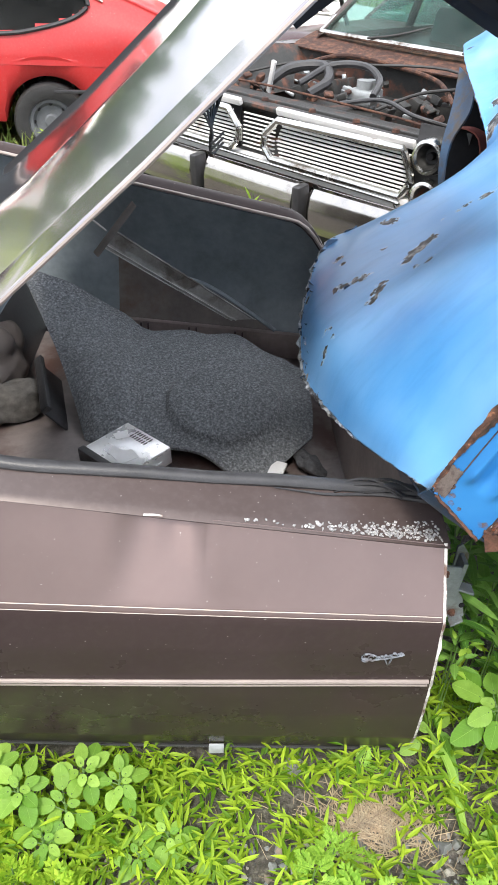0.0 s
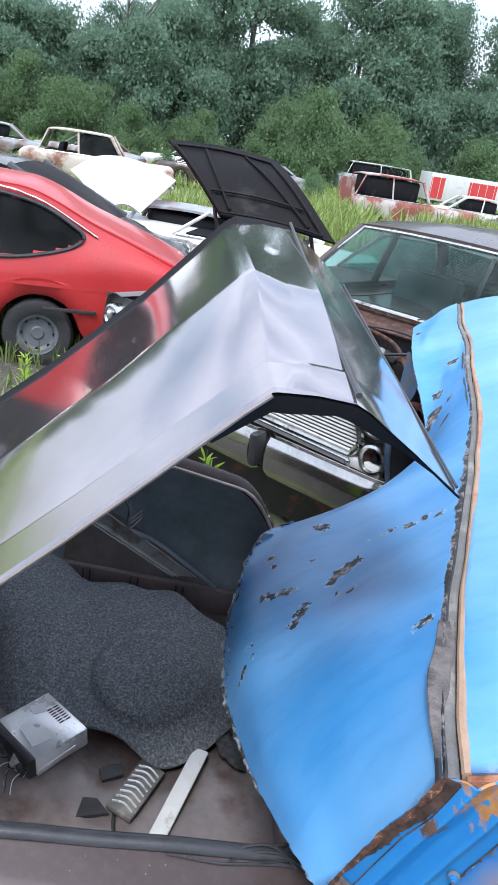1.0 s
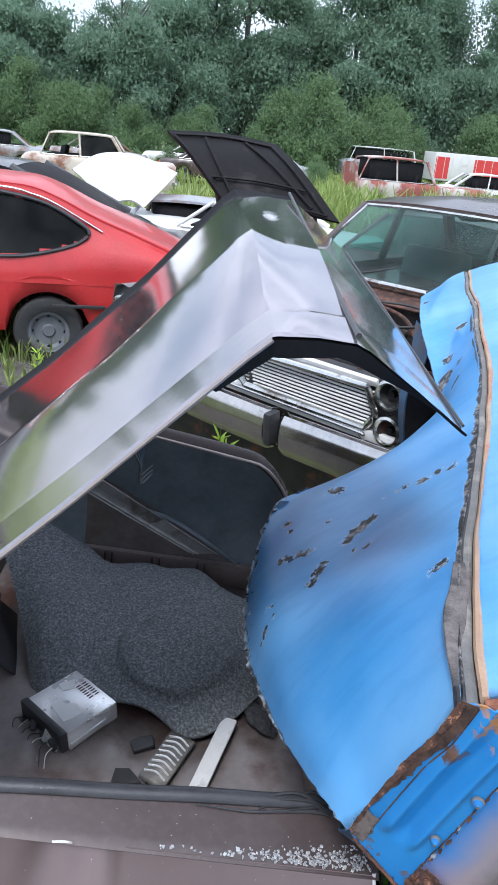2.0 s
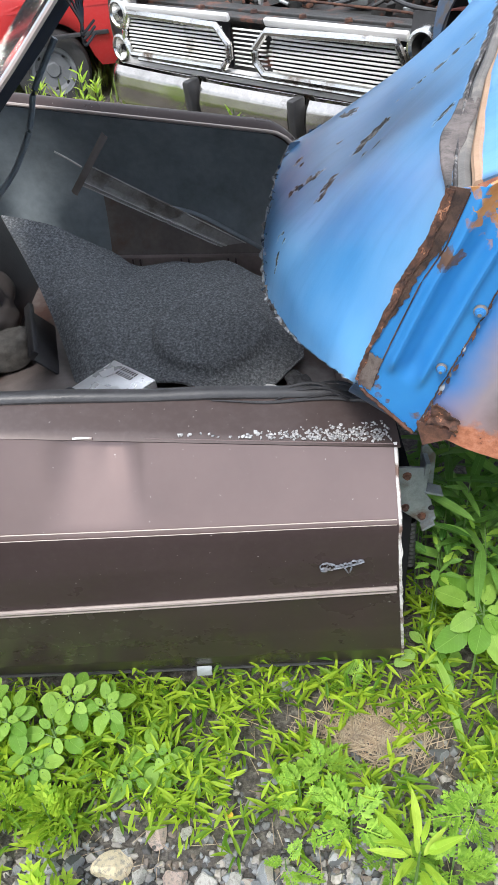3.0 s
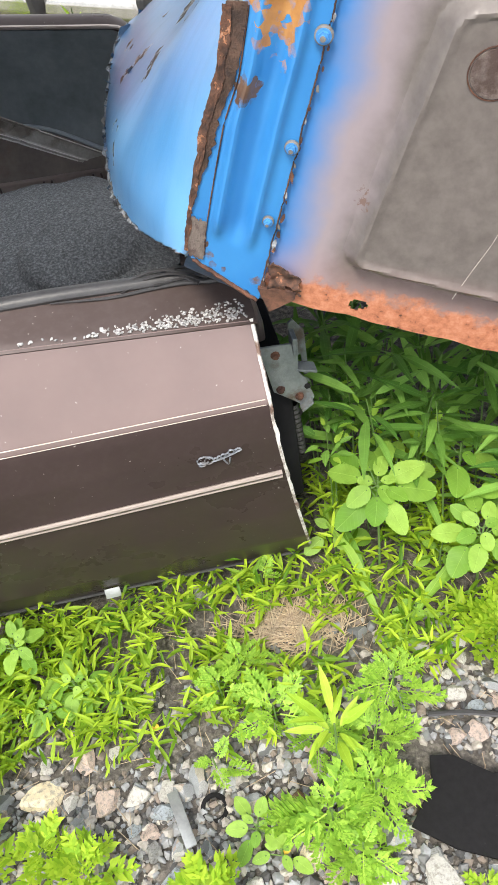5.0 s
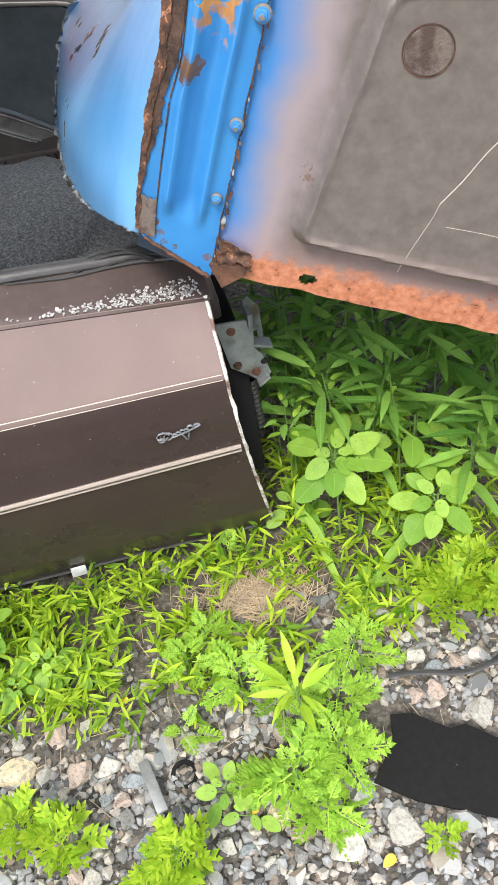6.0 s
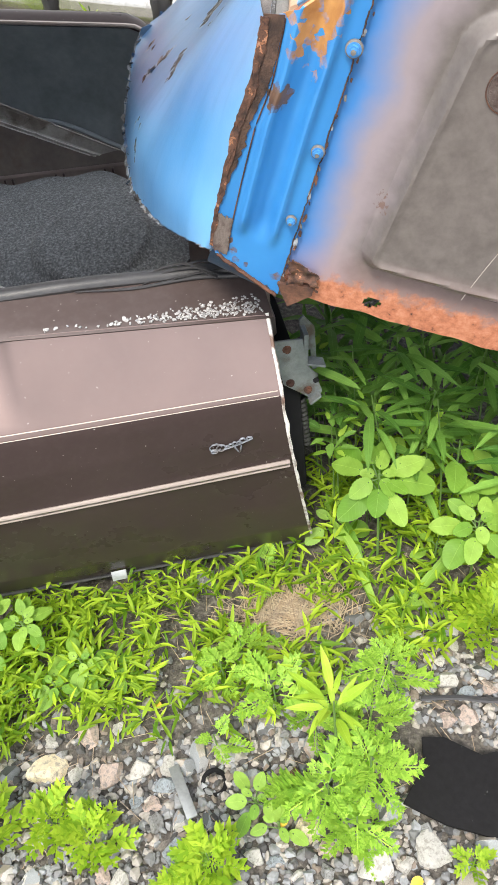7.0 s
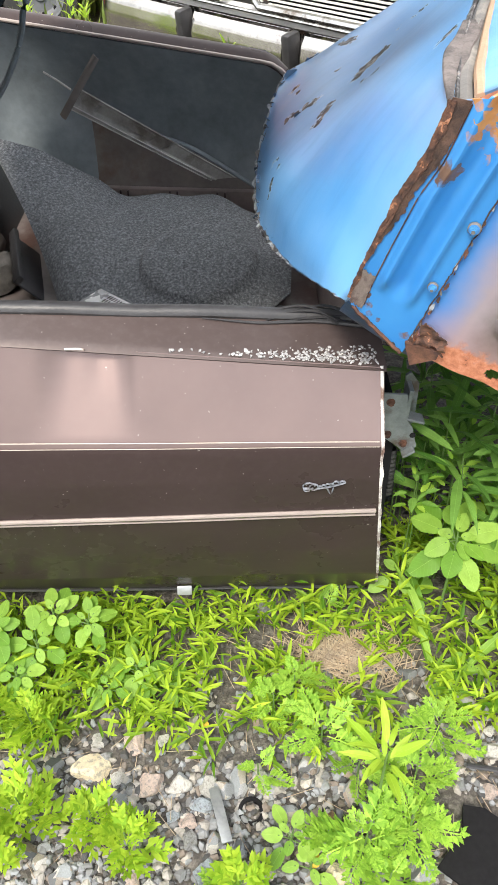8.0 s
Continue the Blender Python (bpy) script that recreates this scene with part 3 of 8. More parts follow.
BLUE_HOOD = blue_paint("pale_blue_hood_paint", (0.085, 0.31, 0.66), ((0.85, 2.1, 1.42, 0.01), (1.1, 2.9, 1.46, 0.008)), (0.004, 0.0, 0.012), 0.32)


def jamb_paint():
    """Blue paint over ochre primer, torn off in a few ragged patches."""
    m, n, l, p = material("blue_jamb_paint")
    at = lambda x, z, r: (x, 1.035 - 0.411 * (x - 0.45) - 0.054 * (z - 1.0) - 0.009, z, r)
    a = noise_node(n, l, 6.0, 5, 0.55)
    col = ramp_node(n, l, a.outputs["Fac"], ((0.3, (0.014, 0.17, 0.48)), (0.7, (0.035, 0.245, 0.57)))).outputs["Color"]
    ochre = blobs(n, l, [at(*q) for q in ((0.445, 1.265, 0.0125), (0.442, 1.250, 0.0112), (0.455, 1.276, 0.0125), (0.467, 1.281, 0.0162), (0.482, 1.289, 0.02), (0.467, 1.257, 0.015), (0.462, 1.240, 0.0125), (0.459, 1.224, 0.01), (0.451, 1.209, 0.0062), (0.478, 1.272, 0.0137), (0.439, 1.296, 0.0125), (0.490, 1.300, 0.0187), (0.460, 1.300, 0.015))], 0.006, 90.0, 0.011)
    brown = blobs(n, l, [at(*q) for q in ((0.418, 1.197, 0.018), (0.424, 1.208, 0.013), (0.411, 1.184, 0.009), (0.43, 1.09, 0.002), (0.336, 0.965, 0.008), (0.335, 0.98, 0.006), (0.340, 0.950, 0.007), (0.355, 0.938, 0.006), (0.375, 0.926, 0.005), (0.395, 0.917, 0.006))], 0.006, 90.0, 0.009)
    g = noise_node(n, l, 30.0, 5, 0.6)
    col = mix_node(n, l, ochre, col, ramp_node(n, l, g.outputs["Fac"], ((0.3, (0.34, 0.15, 0.05)), (0.7, (0.55, 0.29, 0.10)))).outputs["Color"])
    col = mix_node(n, l, brown, col, ramp_node(n, l, g.outputs["Fac"], ((0.3, (0.06, 0.032, 0.024)), (0.6, (0.15, 0.085, 0.055)))).outputs["Color"])
    l.new(col, p.inputs["Base Color"])
    p.inputs["Roughness"].default_value = 0.4
    p.inputs["Coat Weight"].default_value = 0.4
    p.inputs["Coat Roughness"].default_value = 0.2
    bump_to(n, l, p, math_node(n, l, "SUBTRACT", math_node(n, l, "MULTIPLY", g.outputs["Fac"], 0.15), math_node(n, l, "MAXIMUM", ochre, brown)), 0.5, 0.002)
    return m


BLUE_STRIP = jamb_paint()


# ---- mesh helpers ----
def thing(name, m, label, category, group="", kind=""):
    ob = new(name)
    ob.empty_display_size = 0.1
    ob.matrix_basis = m
    return tagged(ob, label, category, group, kind)


def part(name, bm, mat, parent, label="", smooth=True, world=False, crease=0.6):
    me = bpy.data.meshes.new(name)
    bm.normal_update()
    if smooth:
        for f in bm.faces:
            f.smooth = True
        for e in bm.edges:
            if len(e.link_faces) == 2 and e.calc_face_angle(0) > crease:
                e.smooth = False
    bm.to_mesh(me)
    bm.free()
    me.materials.append(mat)
    ob = new(name, me)
    if parent is not None:
        ob.parent = parent
        if world:
            top, base = parent, Matrix.Identity(4)
            while top is not None:
                base = top.matrix_parent_inverse @ top.matrix_basis @ base
                top = top.parent
            ob.matrix_parent_inverse = base.inverted()
    if label:
        ob["label"] = label
    return ob


def box(bm, size, m=Matrix.Identity(4), bevel=0.0):
    r = bmesh.ops.create_cube(bm, size=1.0, matrix=m @ Matrix.Diagonal((*size, 1)))
    if bevel:
        es = list({e for v in r["verts"] for e in v.link_edges})
        bmesh.ops.bevel(bm, geom=es, offset=bevel, segments=2, affect="EDGES", profile=0.5)


def cyl(bm, r, depth, m=Matrix.Identity(4), seg=24, r2=None):
    bmesh.ops.create_cone(bm, cap_ends=True, segments=seg, radius1=r, radius2=r if r2 is None else r2, depth=depth, matrix=m)


def lathe(bm, profile, m=Matrix.Identity(4), seg=28):
    """A solid of revolution round local z: (radius, height) pairs."""
    rings = []
    for r, z in profile:
        rings.append([bm.verts.new(m @ Vector((r * math.cos(2 * math.pi * k / seg), r * math.sin(2 * math.pi * k / seg), z))) for k in range(seg)])
    for a, b in zip(rings, rings[1:]):
        for k in range(seg):
            bm.faces.new((a[k], a[(k + 1) % seg], b[(k + 1) % seg], b[k]))


def smooth_path(points, steps=6):
    """Points along a smooth curve through the given ones."""
    p = [Vector(q) for q in points]
    p = [2 * p[0] - p[1]] + p + [2 * p[-1] - p[-2]]
    out = []
    for i in range(1, len(p) - 2):
        for k in range(steps):
            t = k / steps
            out.append(0.5 * (2 * p[i] + (p[i + 1] - p[i - 1]) * t + (2 * p[i - 1] - 5 * p[i] + 4 * p[i + 1] - p[i + 2]) * t * t + (3 * p[i] - p[i - 1] - 3 * p[i + 1] + p[i + 2]) * t ** 3))
    out.append(p[-2])
    return out


def tube(bm, points, r, seg=8, steps=5, flat=1.0, taper=1.0):
    path = smooth_path(points, steps) if steps > 1 else [Vector(q) for q in points]
    rings = []
    for i, q in enumerate(path):
        d = (path[min(i + 1, len(path) - 1)] - path[max(i - 1, 0)]).normalized()
        up = Vector((0, 0, 1)) if abs(d.z) < 0.9 else Vector((1, 0, 0))
        s = d.cross(up).normalized()
        u = s.cross(d)
        k = r * (1 + (taper - 1) * i / max(1, len(path) - 1))
        rings.append([bm.verts.new(q + s * (k * math.cos(a)) + u * (k * flat * math.sin(a))) for a in (2 * math.pi * j / seg for j in range(seg))])
    for a, b in zip(rings, rings[1:]):
        for j in range(seg):
            bm.faces.new((a[j], a[(j + 1) % seg], b[(j + 1) % seg], b[j]))
    bm.faces.new(rings[0][::-1])
    bm.faces.new(rings[-1])


def thicken(bm, thick):
    """Gives an open sheet a back, so far behind its faces, and a rim."""
    uv = bm.loops.layers.uv.verify()
    bm.normal_update()
    faces, rim = list(bm.faces), [e for e in bm.edges if len(e.link_faces) == 1]
    back = {v: bm.verts.new(v.co - v.normal * thick) for v in list(bm.verts)}
    for f in faces:
        g = bm.faces.new([back[v] for v in reversed(f.verts)])
        where = {lp.vert: lp[uv].uv.copy() for lp in f.loops}
        for lp, v in zip(g.loops, reversed(f.verts)):
            lp[uv].uv = where[v]
    for e in rim:
        lp = e.link_loops[0]
        a, b = lp.vert, lp.link_loop_next.vert
        where = {a: lp[uv].uv.copy(), b: lp.link_loop_next[uv].uv.copy()}
        g = bm.faces.new((b, a, back[a], back[b]))
        for q, v in zip(g.loops, (b, a, a, b)):
            q[uv].uv = where[v]


def sheet(bm, nu, nv, place, thick=0.0, keep=None):
    """A grid of place(u, v) with u, v from 0 to 1, its UV, and a thickness behind it."""
    uv = bm.loops.layers.uv.verify()
    vs = [[bm.verts.new(place(i / nu, j / nv)) for j in range(nv + 1)] for i in range(nu + 1)]
    for i in range(nu):
        for j in range(nv):
            if keep and not keep((i + 0.5) / nu, (j + 0.5) / nv):
                continue
            f = bm.faces.new((vs[i][j], vs[i + 1][j], vs[i + 1][j + 1], vs[i][j + 1]))
            for lp, (a, b) in zip(f.loops, ((i, j), (i + 1, j), (i + 1, j + 1), (i, j + 1))):
                lp[uv].uv = (a / nu, b / nv)
    loose = [v for v in bm.verts if not v.link_faces]
    bmesh.ops.delete(bm, geom=loose, context="VERTS")
    if thick:
        thicken(bm, abs(thick))


def surface(rows):
    """A smooth place(u, v) through rows of points, all of one length."""
    grid = [[Vector(q) for q in row] for row in rows]

    def spline(p, t):
        n = len(p) - 1
        i = min(int(t * n), n - 1)
        f = t * n - i
        a = p[i - 1] if i else 2 * p[0] - p[1]
        d = p[i + 2] if i + 2 <= n else 2 * p[n] - p[n - 1]
        b, c = p[i], p[i + 1]
        return 0.5 * (2 * b + (c - a) * f + (2 * a - 5 * b + 4 * c - d) * f * f + (3 * b - a - 3 * c + d) * f ** 3)

    return lambda u, v: spline([spline(row, v) for row in grid], u)


def wob(x, y, z, s, k):
    return (noise.noise(Vector((x, y, z)) * s)) * k


def polygon_sheet(bm, outline, thick, m=Matrix.Identity(4)):
    vs = [bm.verts.new(m @ Vector((x, y, 0))) for x, y in outline]
    f = bm.faces.new(vs)
    r = bmesh.ops.extrude_face_region(bm, geom=[f])
    up = (m.to_3x3() @ Vector((0, 0, 1))) * thick
    for v in r["geom"]:
        if isinstance(v, bmesh.types.BMVert):
            v.co += up
    bmesh.ops.recalc_face_normals(bm, faces=list(bm.faces))


# ---- ground ----
def ground_height(x, y):
    near = math.exp(-((x / 2.5) ** 2 + ((y - 0.8) / 2.0) ** 2))
    return wob(x, y, 0, 3.0, 0.012) + (1 - near) * wob(x, y, 5, 0.15, 0.10)


def graded(lo, hi, fine_lo, fine_hi, step):
    out = [fine_lo + step * k for k in range(int((fine_hi - fine_lo) / step) + 1)]
    for end, sign in ((hi, 1), (lo, -1)):
        p, s = (out[-1] if sign > 0 else out[0]), step
        while (p < end) if sign > 0 else (p > end):
            s *= 1.25
            p += s * sign
            out.append(p) if sign > 0 else out.insert(0, p)
    return out


def build_ground():
    xs, ys = graded(-1500, 1500, -2, 2, 0.07), graded(-1500, 2500, -0.5, 2.5, 0.07)
    verts = [(x, y, ground_height(x, y)) for y in ys for x in xs]
    w = len(xs)
    faces = [(j * w + i, j * w + i + 1, (j + 1) * w + i + 1, (j + 1) * w + i) for j in range(len(ys) - 1) for i in range(w - 1)]
    me = bpy.data.meshes.new("ground")
    me.from_pydata(verts, [], faces)
    for f in me.polygons:
        f.use_smooth = True
    me.materials.append(GROUND)
    return tagged(new("ground", me), "grey gravelly soil with patches of weeds and grass", "ground", kind="structure")


ground = build_ground()


# ---- the brown car with its boot open ----
brown_car = thing("car", pose(-0.5, 2.05, 0), "brown two-door car wreck with its boot lid raised", "car")


def top_z(x):
    return 0.772 - 0.128 * (x - 0.39)


def end_x(z):
    return 0.388 + 0.055 * max(0, (0.62 - z) / 0.56) ** 1.3


PANEL = ((0.0, 1.19), (0.05, 1.17), (0.18, 1.130), (0.36, 1.098), (0.50, 1.080), (0.574, 1.073), (0.70, 1.068), (0.80, 1.0715), (0.824, 1.075), (0.84, 1.084), (0.98, 1.151), (1.0, 1.160))


def panel_z(x, h):
    """Height of the near skin at x: foot, rub strip, pinstripe and top edge each run at a slope of their own."""
    return float(np.interp(h, (0.0, 0.574, 0.826, 1.0), (0.050 - 0.055 * (x - 0.44), 0.475 - 0.013 * (x - 0.40), 0.653 - 0.046 * (x - 0.39), top_z(x))))


DENT = (-0.212, -0.115, -0.142)


def panel_point(x, h):
    """The near side's skin at x and relative height h."""
    z = panel_z(x, h)
    y = float(np.interp(h, [q[0] for q in PANEL], [q[1] for q in PANEL]))
    # dent: between a sharp and a soft side the facet's top is pushed in, with a short fold under the chipped crease
    up = max(0, min(1, (h - 0.836) / 0.15))
    ease = lambda a, b: (lambda t: t * t * (3 - 2 * t))(max(0, min(1, (x - a) / (b - a))))
    lean = 0.06 * (1 - up)
    d = 0.026 * up * ease(DENT[0] - 0.03 - lean * 0.5, DENT[0] + 0.035 - lean * 0.5) * (1 - ease(DENT[1] + 0.02, DENT[1] + 0.055))
    d += 0.006 * up ** 3 * (math.exp(-((x - DENT[2] - 0.012) / 0.012) ** 2) - 0.6 * math.exp(-((x - DENT[2] + 0.012) / 0.012) ** 2))
    return Vector((x, y + d + wob(x, z, 0, 1.6, 0.003), z))


def build_near_side():
    bm = bmesh.new()

    def place(u, v):
        x0 = -2.0 + u * 2.39
        p = panel_point(x0, v)
        p.x = -2.0 + u * (2.0 + end_x(p.z))
        return p

    arch = lambda u, v: (-2.0 + u * 2.39 + 0.92) ** 2 + (v * 0.73 + 0.05 - 0.02) ** 2 > 0.36 ** 2
    sheet(bm, 150, 72, place, -0.006, arch)
    body = part("quarter_panel", bm, BROWN, brown_car, "metallic brown quarter panel, shade coloured into its lower side, with a dent below its top edge", world=True)
    # faces below the pinstripe catch less sky: their shade is put into the colour
    body.data.materials.append(BROWN_SHADE_COPY)
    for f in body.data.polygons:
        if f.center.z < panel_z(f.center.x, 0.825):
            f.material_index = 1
    # two pinstripes and the rub strip
    for z_in, r in ((0.832, 0.0006), (0.820, 0.0003)):
        bm = bmesh.new()
        pts = [panel_point(x, z_in) + Vector((0, -0.0015, 0.001)) for x in np.linspace(-0.9, 0.384, 40)]
        tube(bm, pts, r + 0.0005, 6, 1)
        part("pinstripe", bm, PINSTRIPE, body, "pale painted pinstripe", world=True)
    for dz, r, flat in ((0.0, 0.0055, 0.85), (-0.013, 0.0035, 0.8)):
        bm = bmesh.new()
        pts = [panel_point(x, 0.574 + dz / 0.71) + Vector((0, -0.003, 0)) for x in np.linspace(-0.9, 0.392, 40)]
        tube(bm, pts, r, 8, 1, flat)
        part("rub_strip", bm, MOULD, body, "dull metal rub strip", world=True)
    # bare filler along the cut end
    bm = bmesh.new()
    pts = []
    for k in range(34):
        h = 1 - k / 33 * 0.93
        p = panel_point(0.39, h)
        pts.append((end_x(p.z) + 0.003 + wob(h, 0, 0, 30, 0.004), p.y + 0.004, p.z))
    tube(bm, pts, 0.0045, 6, 1)
    part("torn_edge", bm, WHITE_CHIP, body, "chipped white filler on the torn panel end", world=True)
    # emblem: a scrawl of old metal strokes
    skin_y = panel_point(0.29, 0.69).y - 0.004
    strokes = [[(x + r * 1.2 * math.cos(a), skin_y, z + r * sz * math.sin(a)) for a in np.linspace(0, 5.6, 9)] for x, z, r, sz in ((0.252, 0.560, 0.010, 0.9), (0.249, 0.551, 0.006, 0.8), (0.262, 0.557, 0.007, 1.2), (0.274, 0.556, 0.0035, 1.0), (0.281, 0.558, 0.004, 1.0), (0.289, 0.560, 0.004, 1.2), (0.297, 0.561, 0.0035, 1.0), (0.305, 0.565, 0.0045, 1.3), (0.318, 0.567, 0.0045, 0.8))]
    strokes.append([(0.268, skin_y, 0.552), (0.285, skin_y, 0.554), (0.305, skin_y, 0.559), (0.325, skin_y, 0.566)])
    strokes.append([(0.288, skin_y, 0.552), (0.296, skin_y, 0.536), (0.301, skin_y, 0.552)])
    for pts in strokes:
        bm = bmesh.new()
        tube(bm, pts, 0.0025, 6, 1 if len(pts) > 5 else 3, 0.6)
        part("emblem_stroke", bm, STEEL_BLUE, body, "weathered blue-grey metal emblem stroke", world=True)
    # pale chip on the top crease and the foil tag at the foot
    bm = bmesh.new()
    tube(bm, [(-0.185, 1.156, top_z(-0.185) - 0.001), (-0.165, 1.159, top_z(-0.165) - 0.001), (-0.15, 1.158, top_z(-0.15) - 0.001)], 0.0022, 6, 3)
    part("paint_chip", bm, WHITE_CHIP, body, "bare chip on the dented crease", world=True)
    bm = bmesh.new()
    p = panel_point(-0.032, 0.055)
    box(bm, (0.036, 0.003, 0.024), Matrix.Translation((p.x, p.y - 0.014, p.z + 0.002)) @ pose(0, 0, 0, -30, 0, 0), 0.001)
    part("foil_tag", bm, STEEL, body, "crumpled bright foil tag", world=True)
    # lower sill
    bm = bmesh.new()
    tube(bm, [panel_point(x, 0.03) + Vector((0, -0.004, 0)) for x in np.linspace(-0.55, 0.40, 20)], 0.004, 6, 1)
    part("sill_trim", bm, RUBBER, body, "thin dark sill trim", world=True)
    # wheel in the arch, and its bright lip
    bm = bmesh.new()
    pts = []
    for k in range(20):
        a = radians(8 + 164 * k / 19)
        z = 0.03 + 0.36 * math.sin(a)
        h = (z - 0.12) / 0.75
        pts.append((-0.92 + 0.362 * math.cos(a), panel_point(-0.6, max(0, h)).y - 0.004, z))
    tube(bm, pts, 0.008, 8, 1)
    part("arch_lip", bm, CHROME, body, "bright wheel arch lip", world=True)
    return body


def build_brown_body():
    build_near_side()
    # top ledge between the skin and the boot opening
    bm = bmesh.new()
    inner = lambda x: 1.216 + 0.058 * max(0, min(1, (x + 0.4) / 0.7))

    def ledge(u, v):
        x = -2.0 + 2.40 * u
        y = 1.156 + (inner(x) - 1.156) * v
        return Vector((x, y, top_z(x) + 0.022 * v - 0.004 * (v < 0.05) + wob(x, y, 0, 2, 0.002)))

    sheet(bm, 60, 8, ledge, -0.004)
    part("boot_ledge", bm, BROWN_MID, brown_car, "brown painted ledge beside the boot opening", world=True)
    bm = bmesh.new()
    xs = np.linspace(-1.3, 0.40, 60)
    tube(bm, [(x, inner(x) + 0.012, top_z(x) + 0.026 + wob(x, 0, 0, 7, 0.003)) for x in xs], 0.016, 12, 1, 0.8)
    part("weatherstrip", bm, RUBBER, brown_car, "black rubber weatherstrip", world=True)
    bm = bmesh.new()
    tube(bm, [(x, inner(x) - 0.012 + wob(x, 2, 0, 9, 0.006), top_z(x) + 0.024 + wob(x, 0, 4, 9, 0.004)) for x in np.linspace(0.40, 0.06, 18)], 0.006, 8, 1, 1.0, 0.2)
    tube(bm, [(x, inner(x) + 0.03 + wob(x, 2, 3, 9, 0.006), top_z(x) + 0.018 + wob(x, 3, 4, 9, 0.004)) for x in np.linspace(0.42, 0.08, 18)], 0.008, 8, 1, 1.0, 0.2)
    for k in range(5):
        tube(bm, [(0.40 - 0.02 * k, inner(0.4) - 0.004 * k, top_z(0.4) + 0.030 + 0.006 * (k % 3)), (0.33 - 0.02 * k, inner(0.3) + 0.012 * (k % 3), top_z(0.3) + 0.030 + 0.005 * k), (0.24 - 0.03 * k, inner(0.2) - 0.01 + 0.012 * (k % 2), top_z(0.2) + 0.026)], 0.006, 7, 6, 0.5, 0.3)
    part("torn_weatherstrip", bm, RUBBER, brown_car, "torn loose strands of black rubber", world=True)
    # inner wall below the opening, floor, far side
    bm = bmesh.new()
    sheet(bm, 30, 8, lambda u, v: Vector((-1.5 + 1.92 * u, inner(-1.5 + 1.92 * u) + 0.02 + 0.10 * (1 - v), 0.24 + (top_z(-1.5 + 1.92 * u) + 0.005 - 0.24) * v)), 0.004)
    part("inner_side", bm, BROWN_IN, brown_car, "dark inner side of the boot", world=True)
    bm = bmesh.new()

    def floor(u, v):
        x, y = -1.5 + 1.92 * u, 1.33 + 1.72 * v
        z = 0.235 + wob(x, y, 0, 2.2, 0.012) + 0.03 * math.exp(-((x + 0.55) / 0.12) ** 2) + 0.042 * math.exp(-((x + 0.34) / 0.20) ** 4 - ((y - 2.02) / 0.24) ** 4)
        z += 0.012 * (math.sin(x * 26) > 0.55) * (y < 2.0) * (x < -0.1)
        return Vector((x, y, z))

    sheet(bm, 60, 50, floor, -0.004)
    part("boot_floor", bm, BOOT_FLOOR, brown_car, "dusty dark brown boot floor with rust stains", world=True)
    far_y = lambda x: 3.0 - 0.20 * (x + 0.2) + 0.0
    far_z = lambda x: 0.842 - 0.13 * (x + 0.02)
    bm = bmesh.new()

    def far_top(u, v):
        x = -2.0 + 2.42 * u
        drop = 0.16 * max(0, (x - 0.24) / 0.18) ** 2
        return Vector((x, far_y(x) - 0.01 + 0.075 * v, far_z(x) - drop + 0.028 * math.sin(v * 2.0)))

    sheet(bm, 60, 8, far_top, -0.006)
    part("far_ledge", bm, BROWN_SHADE_COPY, brown_car, "brown painted far edge of the boot opening", world=True)
    bm = bmesh.new()
    tube(bm, [(x, far_y(x) - 0.012, far_z(x) + 0.004 - 0.16 * max(0, (x - 0.26) / 0.16) ** 2) for x in np.linspace(-1.2, 0.41, 50)], 0.007, 8, 1)
    part("far_flange", bm, MOULD, brown_car, "bare metal flange of the far opening edge", world=True)
    bm = bmesh.new()

    def far_wall(u, v):
        x = -1.5 + 1.93 * u
        drop = 0.16 * max(0, (x - 0.26) / 0.16) ** 2
        z1 = far_z(x) - drop - 0.01
        return Vector((x, far_y(x) - 0.0 + 0.10 * math.sin(math.pi * v), 0.23 + (z1 - 0.23) * v))

    sheet(bm, 90, 60, far_wall, 0.004)
    part("far_inner_wall", bm, BLACK_PAINT, brown_car, "dark bare inner wall of the boot", world=True)
    bm = bmesh.new()
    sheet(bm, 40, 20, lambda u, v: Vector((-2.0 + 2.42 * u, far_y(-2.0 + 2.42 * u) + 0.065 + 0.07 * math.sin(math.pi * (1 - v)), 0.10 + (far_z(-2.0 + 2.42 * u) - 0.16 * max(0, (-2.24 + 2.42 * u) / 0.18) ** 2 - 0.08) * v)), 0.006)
    part("far_quarter_panel", bm, BROWN_SHADE_COPY, brown_car, "brown far quarter panel", world=True)
    # diagonal channel and its strap on the far wall
    bm = bmesh.new()

    def brown_field(u, v):
        x = -0.43 + 0.83 * u
        drop = 0.16 * max(0, (x - 0.26) / 0.16) ** 2
        z1 = far_z(x) - drop - 0.01
        z = 0.24 + (max(0.26, 0.63 - 0.47 * (x + 0.43)) - 0.24) * v
        return Vector((x, far_y(x) - 0.006 + 0.10 * math.sin(math.pi * min(1, (z - 0.23) / (z1 - 0.23))), z))

    sheet(bm, 40, 16, brown_field, 0.002)
    part("lower_wall_panel", bm, BROWN_WALL, brown_car, "dusty brown lower field of the boot wall", world=True)
    upper = (Vector((-0.405, 2.930, 0.737)), Vector((0.139, 2.862, 0.419)))
    lower = (Vector((-0.462, 2.930, 0.671)), Vector((0.035, 2.872, 0.408)))

    def channel(u, v, out=0.0):
        p = lower[0].lerp(lower[1], u).lerp(upper[0].lerp(upper[1], u), v)
        slot = max(0, min(1, (0.24 - abs(v - 0.55)) / 0.06)) * max(0, min(1, (u - 0.12) / 0.03, (0.50 - u) / 0.03))
